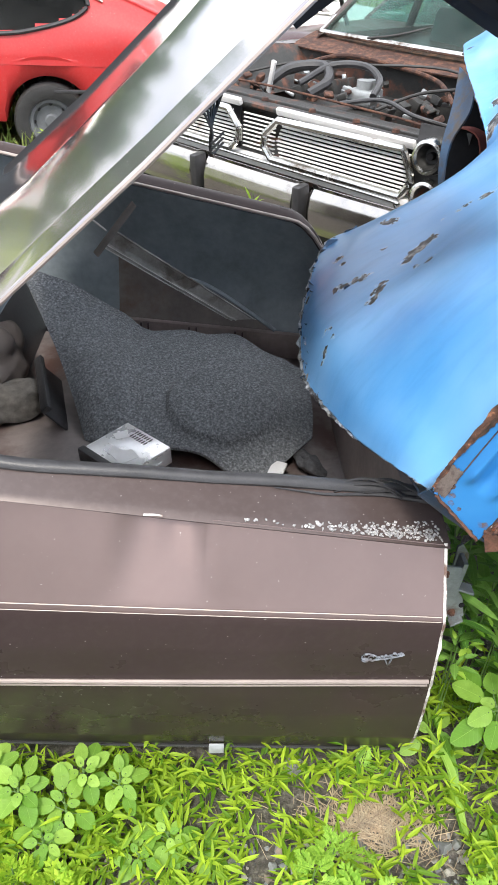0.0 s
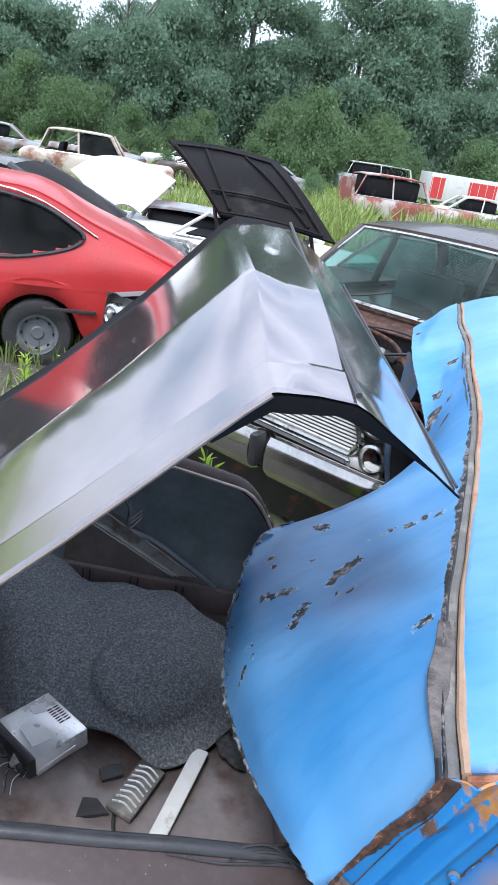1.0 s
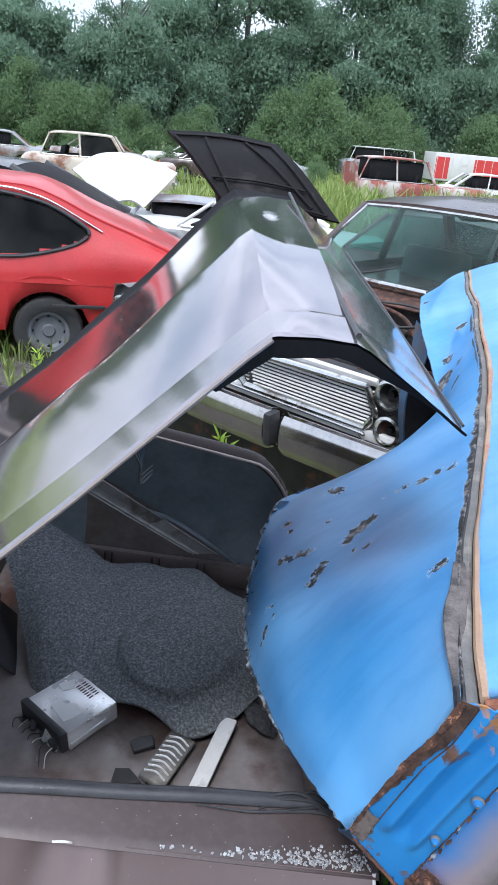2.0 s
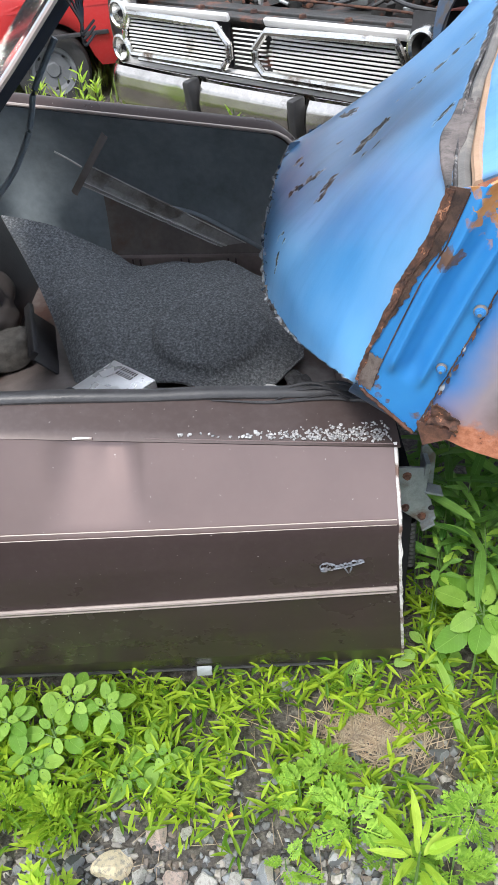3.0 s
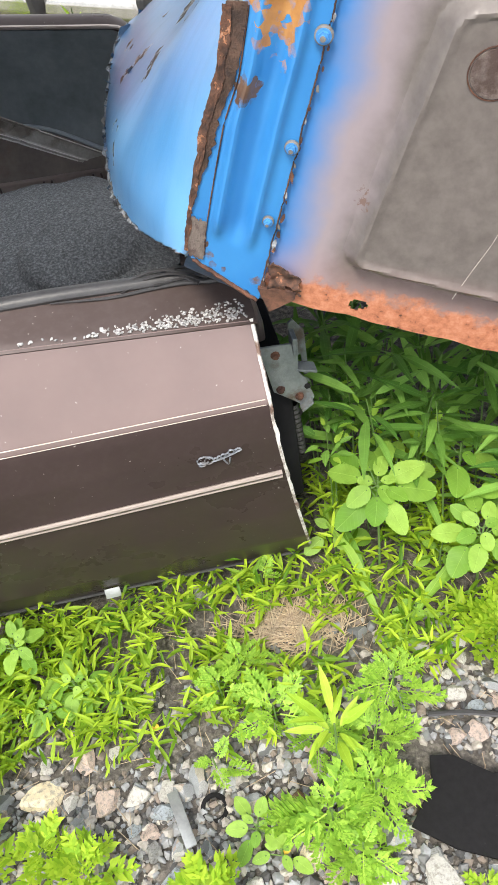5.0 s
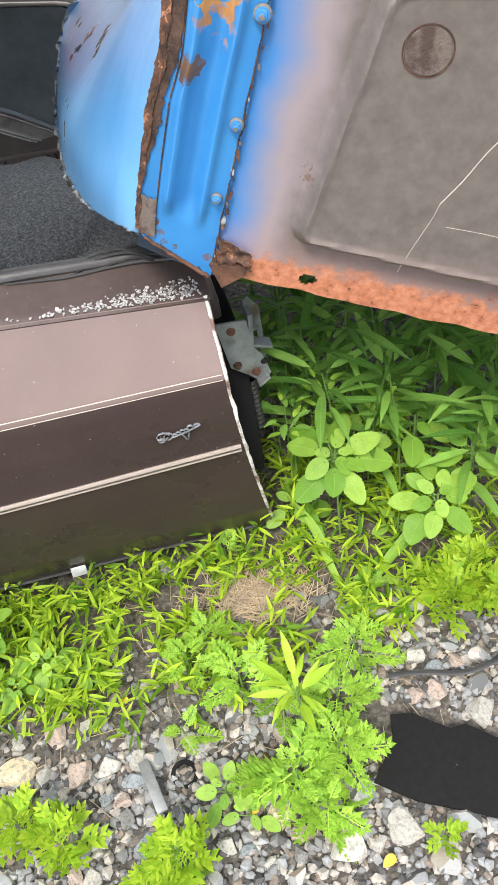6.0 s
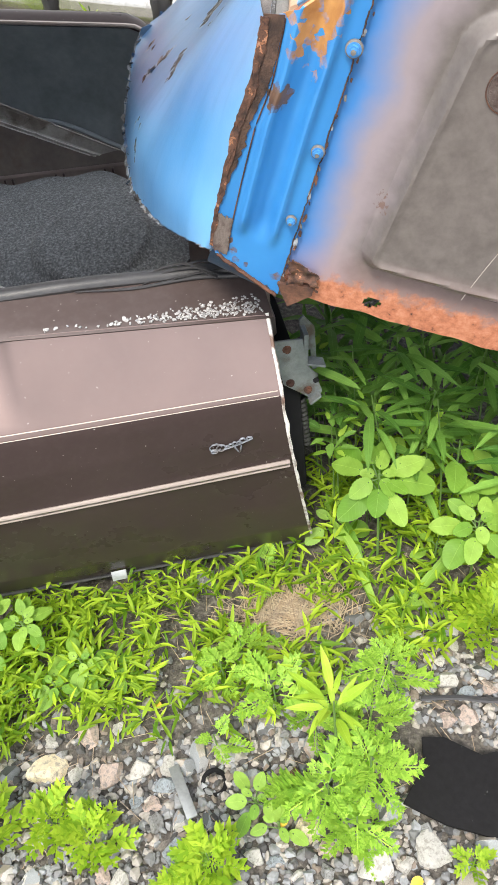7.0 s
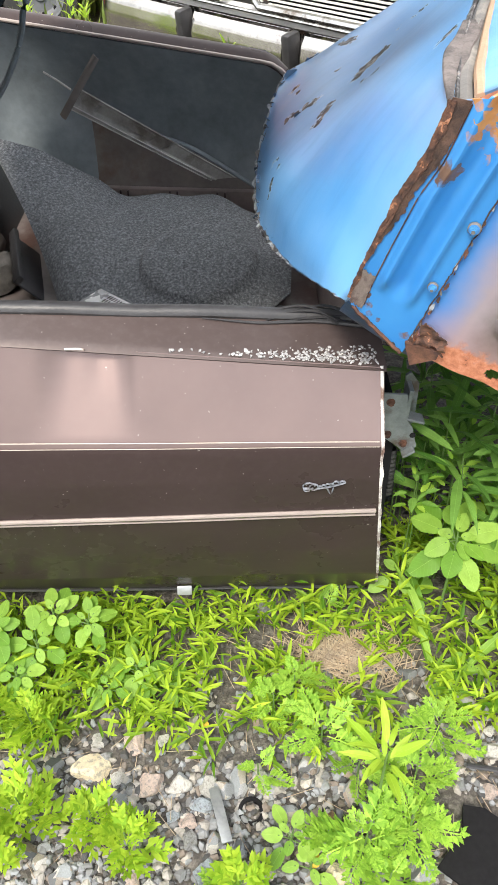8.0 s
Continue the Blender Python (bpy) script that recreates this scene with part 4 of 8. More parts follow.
        lip = math.exp(-((v - 0.04) / 0.045) ** 2) + 0.8 * math.exp(-((v - 0.20) / 0.045) ** 2) + 0.7 * math.exp(-((v - 0.96) / 0.05) ** 2)
        joint = math.exp(-((u - 0.60) / 0.010) ** 2)
        return p + Vector((0, -0.012 - 0.009 * lip + 0.016 * slot + 0.006 * joint - out, 0))

    bm = bmesh.new()
    sheet(bm, 110, 44, channel, -0.003)
    brace = part("brace", bm, CHANNEL, brown_car, "pressed steel channel across the boot wall", world=True)
    for va in (0.04, 0.20):
        bm = bmesh.new()
        tube(bm, [channel(u, va, 0.0005) for u in np.linspace(0.0, 0.97, 40)], 0.0022, 6, 1)
        part("brace_lip", bm, CHANNEL_LIP, brace, "bare bright lip of the channel", world=True)
    bm = bmesh.new()
    sheet(bm, 16, 6, lambda u, v: Vector((-0.336 - 0.149 * u + 0.018 * (v - 0.5), 2.905 - 0.030 * u - 0.006 * math.sin(math.pi * v), 0.848 - 0.191 * u - 0.020 * (v - 0.5))), 0.003)
    part("brace_strap", bm, BROWN_WALL, brown_car, "brown strap across the channel", world=True)
    bm = bmesh.new()
    tube(bm, [(-0.534, 2.92, 0.800), (-0.49, 2.915, 0.772), (-0.445, 2.91, 0.739)], 0.0035, 6, 4)
    part("brace_rod", bm, CHANNEL_LIP, brown_car, "thin bare metal rod", world=True)
    # shallow pressing that forks off the channel
    bm = bmesh.new()
    tube(bm, [(-0.20, 2.945, 0.560), (-0.05, 2.925, 0.520), (0.12, 2.89, 0.425), (0.22, 2.875, 0.36)], 0.012, 8, 5, 0.6)
    part("wall_pressing", bm, BLACK_PAINT, brown_car, "rounded pressing in the dark boot wall", world=True)
    # low rib wall at the far edge of the floor
    bm = bmesh.new()
    box(bm, (0.95, 0.03, 0.11), pose(-0.10, 2.95, 0.285, 0, 0, -9), 0.006)
    part("rib_panel", bm, BROWN_IN, brown_car, "low brown ribbed panel", world=True)
    for x in (-0.33, -0.30, -0.13, -0.10, 0.06, 0.09):
        bm = bmesh.new()
        box(bm, (0.008, 0.012, 0.09), pose(x, 2.93 - 0.158 * (x + 0.1), 0.29), 0.002)
        part("rib", bm, BROWN_MID, brown_car, world=True)
    # near wheelhouse, front bulkhead, tail panel
    bm = bmesh.new()
    sheet(bm, 20, 16, lambda u, v: Vector((-1.35 + 0.75 * u, 1.30 + 0.62 * v, 0.22 + 0.46 * math.sin(math.pi * u) ** 0.7 * math.sin(math.pi * (0.5 + 0.5 * v)) ** 0.6)), 0.004)
    part("wheelhouse", bm, RUBBER, brown_car, "black inner wheel housing", world=True)
    bm = bmesh.new()
    sheet(bm, 20, 16, lambda u, v: Vector((-1.40 + 0.66 * u, 2.62 + 0.45 * v, 0.22 + 0.50 * math.sin(math.pi * u) ** 0.7 * math.sin(math.pi * 0.5 * (0.15 + 0.85 * v)) ** 0.6)), 0.004)
    part("wheelhouse", bm, RUBBER, brown_car, "black inner wheel housing", world=True)
    bm = bmesh.new()
    box(bm, (0.03, 1.85, 0.72), pose(-1.42, 2.12, 0.56), 0.008)
    part("bulkhead", bm, DARK_VOID, brown_car, "dark bulkhead behind the seats", world=True)
    bm = bmesh.new()
    box(bm, (0.03, 1.60, 0.42), pose(0.415, 2.12, 0.44), 0.01)
    part("tail_panel", bm, BROWN_IN, brown_car, "dark tail panel", world=True)
    # deck in front of the lid and the roof pillar beyond, mostly hidden
    bm = bmesh.new()
    sheet(bm, 8, 20, lambda u, v: Vector((-2.0 + 1.05 * u, 1.2 + 1.9 * v, top_z(-0.95) + 0.09 + 0.03 * math.sin(math.pi * v) - 0.05 * u)), -0.006)
    part("rear_deck", bm, BROWN, brown_car, "brown rear deck", world=True)
    # bumper bracket with hose at the torn end
    upright = pose(0, 1.215, 0, 90)
    bm = bmesh.new()
    polygon_sheet(bm, ((0.400, 0.668), (0.462, 0.662), (0.466, 0.596), (0.482, 0.572), (0.496, 0.520), (0.482, 0.492), (0.455, 0.520), (0.416, 0.555)), 0.005, upright)
    polygon_sheet(bm, ((0.470, 0.664), (0.480, 0.672), (0.501, 0.640), (0.502, 0.505), (0.492, 0.512), (0.490, 0.585), (0.472, 0.580)), 0.006, pose(0.0, 1.243, 0, 90, 0, 4))
    for sz, m in (((0.010, 0.036, 0.085), pose(0.468, 1.232, 0.625, 0, 4, 0)), ((0.045, 0.030, 0.006), pose(0.486, 1.228, 0.586, 0, 20, 0)), ((0.030, 0.022, 0.006), pose(0.478, 1.204, 0.510, 0, -35, 0))):
        box(bm, sz, m, 0.0015)
    bracket = part("bumper_bracket", bm, GALVANISED, brown_car, "bent galvanised bumper bracket", smooth=False, world=True)
    for x, z, r in ((0.429, 0.645, 0.0062), (0.430, 0.558, 0.0062), (0.466, 0.530, 0.0062)):
        bm = bmesh.new()
        lathe(bm, ((r * 1.5, -0.001), (r * 1.45, 0.0012), (0, 0.0012)), pose(x, 1.2095, z, 90), 14)
        cyl(bm, r, 0.008, pose(x, 1.206, z, 90), 6)
        part("bolt", bm, RUST, bracket, "rusty bolt head", world=True)
    bm = bmesh.new()
    cyl(bm, 0.0065, 0.002, pose(0.484, 1.2085, 0.552, 90), 12)
    part("bolt_hole", bm, DARK_VOID, bracket, "dark empty bolt hole", world=True)
    bm = bmesh.new()
    lathe(bm, [(0.010 + 0.003 * (k % 2), 0.47 - 0.007 * k) for k in range(22)], pose(0.474, 1.275, 0, 2, -2, 0), 12)
    part("hose", bm, WIRE, brown_car, "corrugated black hose", world=True)
    # a solid near-black box draws the shade in the hollow panel end
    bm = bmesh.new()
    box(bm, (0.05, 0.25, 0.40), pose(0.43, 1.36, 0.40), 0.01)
    part("end_cavity", bm, DARK_VOID, brown_car, "near-black box standing in for the shaded hollow behind the torn panel", world=True)
    # wheel
    bm = bmesh.new()
    lathe(bm, ((0.17, -0.09), (0.24, -0.10), (0.295, -0.085), (0.31, -0.04), (0.31, 0.04), (0.295, 0.085), (0.24, 0.10), (0.17, 0.09)), pose(-0.92, 1.33, 0.30, 90), 36)
    rear = part("wheel", bm, TYRE, brown_car, "flat black tyre", world=True)
    bm = bmesh.new()
    lathe(bm, ((0.0, 0.03), (0.06, 0.05), (0.12, 0.03), (0.17, 0.07), (0.175, 0.095)), pose(-0.92, 1.33, 0.30, 90), 30)
    part("rim", bm, STEEL, rear, "rusty steel rim", world=True)


build_brown_body()


def build_lid():
    """The raised boot lid: a main plane with a raised middle, a short shelf and a tail face that folds down."""
    stations = (
        (-0.80, 0.865, 0.955, -0.80),
        (-0.50, 1.105, 1.215, -0.50),
        (-0.18, 1.405, 1.525, -0.18),
        (0.09, 1.672, 1.798, 0.06),
        (0.128, 1.706, 1.824, 0.096),
        (0.136, 1.7075, 1.824, 0.104),
        (0.20, 1.710, 1.822, 0.19),
        (0.262, 1.705, 1.815, 0.285),
        (0.285, 1.694, 1.800, 0.31),
        (0.38, 1.628, 1.725, 0.41),
        (0.483, 1.550, 1.640, 0.51),
    )
    across = ((0.0, 0.0), (0.008, 0.004), (0.080, 0.014), (0.092, 0.008), (0.106, 0.011), (0.20, 0.027), (0.29, 0.042), (0.365, 0.0525), (0.377, 0.053), (0.39, 0.0515), (0.70, 0.016), (1.0, -0.022))
    bm = bmesh.new()
    uv = bm.loops.layers.uv.verify()
    dense = []
    for a, b in zip(stations, stations[1:]):
        k = 5 if b[0] - a[0] > 0.2 else 2
        dense += [tuple(p + (q - p) * j / k for p, q in zip(a, b)) for j in range(k)]
    dense.append(stations[-1])
    rows = []
    vv = []
    for (p, f), (q, g) in zip(across, across[1:]):
        k = max(1, int((q - p) / 0.06))
        vv += [(p + (q - p) * j / k, f + (g - f) * j / k) for j in range(k)]
    vv.append(across[-1])
    for xn, zn, zf, xf in dense:
        row = []
        for v, bumpy in vv:
            x, y, z = xn + (xf - xn) * v, 1.355 + 1.575 * v + 0.04 * max(0, (xn - 0.30) / 0.18), zn + (zf - zn) * v
            tail = max(0, min(1, (xn - 0.26) / 0.03))
            fade = 1 if xn < 0.12 else max(0.45, 1 - (xn - 0.12) / 0.14)
            reach = 0.24 if xn < 0.145 else 0.035
            dent = 0.011 * math.exp(-((xn - 0.145) / reach) ** 2 - ((v - 0.096) / 0.030) ** 2)
            z += bumpy * fade * (1 - tail * 0.8) - dent + wob(x, y, 0, 1.3, 0.006) + wob(x, y, 9, 4.0, 0.0006)
            row.append(bm.verts.new((x, y, z)))
        rows.append(row)
    for a, b in zip(rows, rows[1:]):
        for j in range(len(vv) - 1):
            bm.faces.new((a[j], b[j], b[j + 1], a[j + 1]))
    bm.normal_update()
    lid = part("boot_lid", bm, BROWN_LID, brown_car, "raised brown boot lid with a dull mirror-like faded finish", world=True, crease=0.16)
    # underside
    bm = bmesh.new()
    rows2 = []
    for k, (xn, zn, zf, xf) in enumerate(dense):
        row = []
        for v in np.linspace(0.0, 1.0, 12):
            edge = min(1, min(v, 1 - v) / 0.06, (len(dense) - 1 - k) / 3)
            x, y, z = xn + (xf - xn) * v, 1.357 + 1.571 * v + 0.04 * max(0, (xn - 0.30) / 0.18), zn + (zf - zn) * v
            s = 0.003 + 0.024 * edge
            row.append(bm.verts.new((x + 0.55 * s * (1 if xn < 0.2 else -0.75), y, z - s * 0.8)))
        rows2.append(row)
    for a, b in zip(rows2, rows2[1:]):
        for j in range(11):
            bm.faces.new((a[j], a[j + 1], b[j + 1], b[j]))
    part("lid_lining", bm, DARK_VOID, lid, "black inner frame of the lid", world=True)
    # thin bright flange along the slope, deep black rim round the arch
    yn = lambda xn: 1.360 + 0.04 * max(0, (xn - 0.30) / 0.18)
    bm = bmesh.new()
    tube(bm, [(xn, yn(xn) - 0.003, zn - 0.003) for xn, zn, zf, xf in dense if xn < 0.13], 0.0045, 6, 1)
    part("lid_flange", bm, MOULD, lid, "thin bare flange along the lid's edge", world=True)
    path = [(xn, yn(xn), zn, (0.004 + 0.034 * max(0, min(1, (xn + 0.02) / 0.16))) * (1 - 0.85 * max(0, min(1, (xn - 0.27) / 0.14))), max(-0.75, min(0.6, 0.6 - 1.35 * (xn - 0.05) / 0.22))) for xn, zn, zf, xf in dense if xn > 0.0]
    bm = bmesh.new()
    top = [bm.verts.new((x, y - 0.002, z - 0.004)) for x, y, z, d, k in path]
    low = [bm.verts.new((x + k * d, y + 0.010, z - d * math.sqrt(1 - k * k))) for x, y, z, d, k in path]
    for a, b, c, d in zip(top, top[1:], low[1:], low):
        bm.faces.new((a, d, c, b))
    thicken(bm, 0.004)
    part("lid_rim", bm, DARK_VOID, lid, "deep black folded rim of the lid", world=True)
    # dark gap line between shelf and tail face
    bm = bmesh.new()
    tube(bm, [(0.266 + (0.289 - 0.266) * v, 1.358 + 1.57 * v, 1.709 + (1.819 - 1.709) * v + 0.004 + wob(0.27, 1.358 + 1.57 * v, 0, 1.3, 0.006)) for v in np.linspace(0.01, 1, 20)], 0.0055, 6, 1)
    part("gap_seal", bm, RUBBER, lid, "black seal line across the lid", world=True)
    bm = bmesh.new()
    tube(bm, [(0.486 + 0.027 * v, 1.40 + 1.53 * v, 1.552 + 0.09 * v) for v in np.linspace(0.02, 1, 14)], 0.003, 6, 1)
    part("tail_trim", bm, RUBBER, lid, "thin dark trim along the tail edge", world=True)
    # lock badge on the far shelf
    bm = bmesh.new()
    lathe(bm, ((0.0, 0.004), (0.03, 0.005), (0.042, 0.002), (0.045, -0.008)), pose(0.19, 2.40, 1.795, 0, 8, 0) @ Matrix.Diagonal((0.55, 1.6, 1, 1)), 20)
    part("lock_badge", bm, CHROME, lid, "small oval bright badge", world=True)
    # gooseneck hinges
    for y, k in ((1.50, 1), (2.72, 1)):
        bm = bmesh.new()
        tube(bm, [(-0.40, y, 1.20), (-0.50, y, 1.06), (-0.53, y, 0.98), (-0.57, y, 0.90), (-0.66, y, 0.78), (-0.82, y, 0.64)], 0.010, 8, 6)
        part("hinge_arm", bm, BLACK_PAINT, lid, "curved black gooseneck hinge", world=True)
    for k in range(6):
        bm = bmesh.new()
        q = Vector((-0.075, 1.41, 1.47))
        tube(bm, [q + Vector((0.008 * k - 0.02, 0, 0.02 + 0.006 * k)), q + Vector((wob(k, 0, 0, 3, 0.03), 0.006 * k, -0.02)), q + Vector((wob(k, 2, 0, 3, 0.04), 0, -0.035 - 0.004 * k)), q + Vector((0.02 * (k % 2), 0.01, -0.02 - 0.004 * k))], 0.0022, 5, 6)
        part("loose_wire", bm, WIRE, lid, "dangling black lid wire", world=True)


build_lid()


# ---- things in the boot ----
def build_carpet():
    bm = bmesh.new()
    rows = (
        ((-0.455, 2.16, 0.27), (-0.53, 2.38, 0.34), (-0.64, 2.62, 0.47), (-0.78, 2.88, 0.60)),
        ((-0.40, 2.12, 0.30), (-0.46, 2.36, 0.38), (-0.52, 2.64, 0.47), (-0.58, 2.86, 0.54)),
        ((-0.33, 2.10, 0.31), (-0.36, 2.34, 0.385), (-0.38, 2.62, 0.43), (-0.40, 2.82, 0.45)),
        ((-0.27, 2.10, 0.31), (-0.29, 2.34, 0.37), (-0.30, 2.62, 0.395), (-0.28, 2.80, 0.39)),
        ((-0.09, 2.08, 0.325), (-0.10, 2.32, 0.38), (-0.10, 2.58, 0.40), (-0.10, 2.80, 0.385)),
        ((0.05, 1.985, 0.285), (0.06, 2.26, 0.375), (0.06, 2.52, 0.395), (0.06, 2.77, 0.38)),
        ((0.18, 2.05, 0.29), (0.19, 2.26, 0.365), (0.19, 2.46, 0.38), (0.17, 2.68, 0.37)),
        ((0.30, 2.18, 0.31), (0.31, 2.30, 0.345), (0.31, 2.42, 0.355), (0.30, 2.58, 0.35)),
    )
    f = surface(rows)

    def place(u, v):
        p = f(u, v)
        d = math.hypot(p.x - 0.0, p.y - 2.30)
        p.z += 0.017 * (1 - max(0, min(1, (d - 0.185) / 0.014))) + wob(p.x, p.y, 0, 5, 0.006)
        p.y += wob(p.x, 0, 0, 9, 0.03) * (v > 0.97) + wob(p.x, 4, 0, 6, 0.02) * (v < 0.03)
        return p

    sheet(bm, 120, 84, place, -0.012)
    c = part("boot_carpet", bm, FELT, None, smooth=True)
    tagged(c, "loose dark grey felt boot carpet over the spare wheel hump", "carpet")


build_carpet()


def build_spare():
    t = thing("spare_tyre", pose(0.0, 2.36, 0.245), "black spare tyre under the boot carpet", "tyre")
    bm = bmesh.new()
    lathe(bm, ((0.11, 0.01), (0.16, 0.0), (0.21, 0.02), (0.225, 0.05), (0.21, 0.09), (0.16, 0.10), (0.11, 0.09), (0.11, 0.01)), seg=32)
    part("tread", bm, TYRE, t)


build_spare()


def build_radio():
    t = thing("car_radio", pose(-0.305, 2.065, 0.280, 4, -3, -46) @ Matrix.Diagonal((1.20, 1.20, 1.22, 1)), "silver car radio with torn wires and a ripped white sticker", "car radio")
    bm = bmesh.new()
    box(bm, (0.178, 0.15, 0.052), pose(0, 0, 0.026), 0.004)
    # bent side flange and a peeled strip of sheet metal
    box(bm, (0.003, 0.11, 0.022), pose(0.094, -0.02, 0.016, 0, 12, 4), 0.001)
    box(bm, (0.055, 0.003, 0.034), pose(0.05, -0.098, 0.022, -24, 10, 8), 0.001)
    case = part("case", bm, BRIGHT_TIN, t, "silver sheet metal case")
    bm = bmesh.new()
    box(bm, (0.182, 0.022, 0.056), pose(0, -0.085, 0.03), 0.005)
    for k in range(4):
        box(bm, (0.02, 0.03, 0.012), pose(-0.07 + 0.045 * k, -0.10, 0.012 + 0.01 * (k % 2), 20 * k, 0, 30 * k), 0.002)
    part("front_panel", bm, RUBBER, t, "broken black front of the radio")
    for k in range(14):
        bm = bmesh.new()
        box(bm, (0.0035, 0.013, 0.001), pose(-0.03 + 0.0095 * (k % 7), 0.058 - 0.018 * (k // 7), 0.0526))
        part("vent_slot", bm, DARK_VOID, case)
    bm = bmesh.new()
    polygon_sheet(bm, ((-0.02, -0.05), (0.05, -0.06), (0.06, -0.01), (0.02, 0.0), (0.0, -0.02), (-0.03, -0.02)), 0.001, pose(0, 0, 0.0525))
    polygon_sheet(bm, ((-0.075, 0.01), (-0.045, 0.0), (-0.03, 0.03), (-0.06, 0.05)), 0.001, pose(0, 0, 0.0525))
    part("sticker", bm, PAPER, case, "ripped white paper sticker")
    for k in range(11):
        bm = bmesh.new()
        a = k * 0.7
        tube(bm, [(-0.07 + 0.014 * k, -0.10, 0.02), (-0.07 + 0.014 * k + 0.01 * math.sin(a), -0.13, 0.03 - 0.012 * (k % 3)), (-0.06 + 0.014 * k + 0.02 * math.cos(a), -0.15 - 0.01 * (k % 2), -0.005 + 0.006 * (k % 3))], 0.0013, 5, 5)
        part("wire", bm, (WIRE, PAPER, STEEL)[k % 3], t)


build_radio()


def build_boot_clutter():
    # white plank-like trim strip and a torn clear lamp lens beside it
    t = thing("trim_strip", pose(0.105, 1.87, 0.262, 8, 0, -22), "dirty white plastic trim strip lying on the boot floor", "trim strip")
    bm = bmesh.new()
    box(bm, (0.05, 0.42, 0.012), bevel=0.004)
    part("strip", bm, WHITE_PLASTIC, t)
    t = thing("lamp_lens", pose(-0.005, 1.92, 0.262, 0, 8, -26), "broken ribbed clear lamp lens with black backing", "lamp lens")
    bm = bmesh.new()
    box(bm, (0.085, 0.20, 0.02), pose(0, 0, 0), 0.006)
    part("backing", bm, GREY_PRIMER, t)
    for k in range(8):
        bm = bmesh.new()
        tube(bm, [(-0.034, -0.08 + 0.021 * k, 0.012), (0, -0.074 + 0.021 * k, 0.020), (0.034, -0.08 + 0.021 * k, 0.012)], 0.0035, 6, 3)
        part("lens_rib", bm, BRIGHT_TIN, t)
    t = thing("wire_loop", pose(0, 0, 0), "black wire bent in a loop on the boot floor", "wire")
    bm = bmesh.new()
    tube(bm, [(0.04, 2.02, 0.27), (-0.04, 1.94, 0.262), (-0.06, 1.84, 0.258), (-0.05, 1.76, 0.256), (-0.02, 1.70, 0.256)], 0.004, 6, 6)
    part("strand", bm, WIRE, t)
    t = thing("plastic_scrap", pose(-0.088, 1.985, 0.252, 10, 0, 30), "small black plastic scrap on the boot floor", "scrap")
    bm = bmesh.new()
    polygon_sheet(bm, ((-0.035, -0.02), (0.03, -0.025), (0.04, 0.01), (0.0, 0.02), (-0.03, 0.018)), 0.012)
    part("flake", bm, RUBBER, t)
    t = thing("plastic_scrap", pose(-0.128, 1.84, 0.255, 14, 0, 10), "crumpled black plastic scrap on the boot floor", "scrap")
    bm = bmesh.new()
    polygon_sheet(bm, ((-0.04, -0.02), (0.05, -0.015), (0.02, 0.03), (-0.02, 0.035)), 0.014)
    part("flake", bm, RUBBER, t)
    t = thing("cloth_bag", pose(0.285, 2.08, 0.275, 0, 0, 30) @ Matrix.Diagonal((0.8, 0.8, 0.6, 1)), "crumpled dark grey mesh bag under the carpet edge", "bag")
    bm = bmesh.new()
    bmesh.ops.create_icosphere(bm, subdivisions=4, radius=0.06)
    for v in bm.verts:
        v.co = Vector((v.co.x * 0.75, v.co.y * 1.5, v.co.z * 0.7)) + v.co.normalized() * (wob(*v.co, 22, 0.028) + wob(*v.co, 60, 0.008))
    part("cloth", bm, MESH_CLOTH, t)
    # rubble block and padded trim at the front of the boot
    t = thing("foam_block", pose(-0.76, 2.40, 0.26, 0, 0, 15), "grey crumbling block of sound foam on the boot floor", "foam block")
    bm = bmesh.new()
    bmesh.ops.create_icosphere(bm, subdivisions=4, radius=0.13)
    for v in bm.verts:
        v.co = Vector((v.co.x * 1.2, v.co.y * 0.8, max(-0.03, v.co.z * 0.55) + 0.03)) + v.co.normalized() * (wob(*v.co, 14, 0.025) + wob(*v.co, 40, 0.008))
    part("lump", bm, FOAM, t)
    t = thing("vinyl_bundle", pose(-0.92, 2.60, 0.35, 0, 0, 0), "crumpled dark brown vinyl trim bundle", "trim")
    bm = bmesh.new()
    bmesh.ops.create_icosphere(bm, subdivisions=4, radius=0.2)
    for v in bm.verts:
        v.co = Vector((v.co.x * 1.1, v.co.y * 1.0, v.co.z * 0.65)) + v.co.normalized() * (wob(*v.co, 7, 0.07) + wob(*v.co, 22, 0.012))
    part("vinyl", bm, VINYL, t)
    t = thing("trim_panel", pose(-0.60, 2.42, 0.30, 0, 50, 14), "black plastic boot trim panel standing on edge", "trim panel")
    bm = bmesh.new()
    box(bm, (0.16, 0.36, 0.008), bevel=0.003)
    box(bm, (0.02, 0.36, 0.03), pose(-0.07, 0, 0.015), 0.004)
    part("panel", bm, RUBBER, t)


build_boot_clutter()


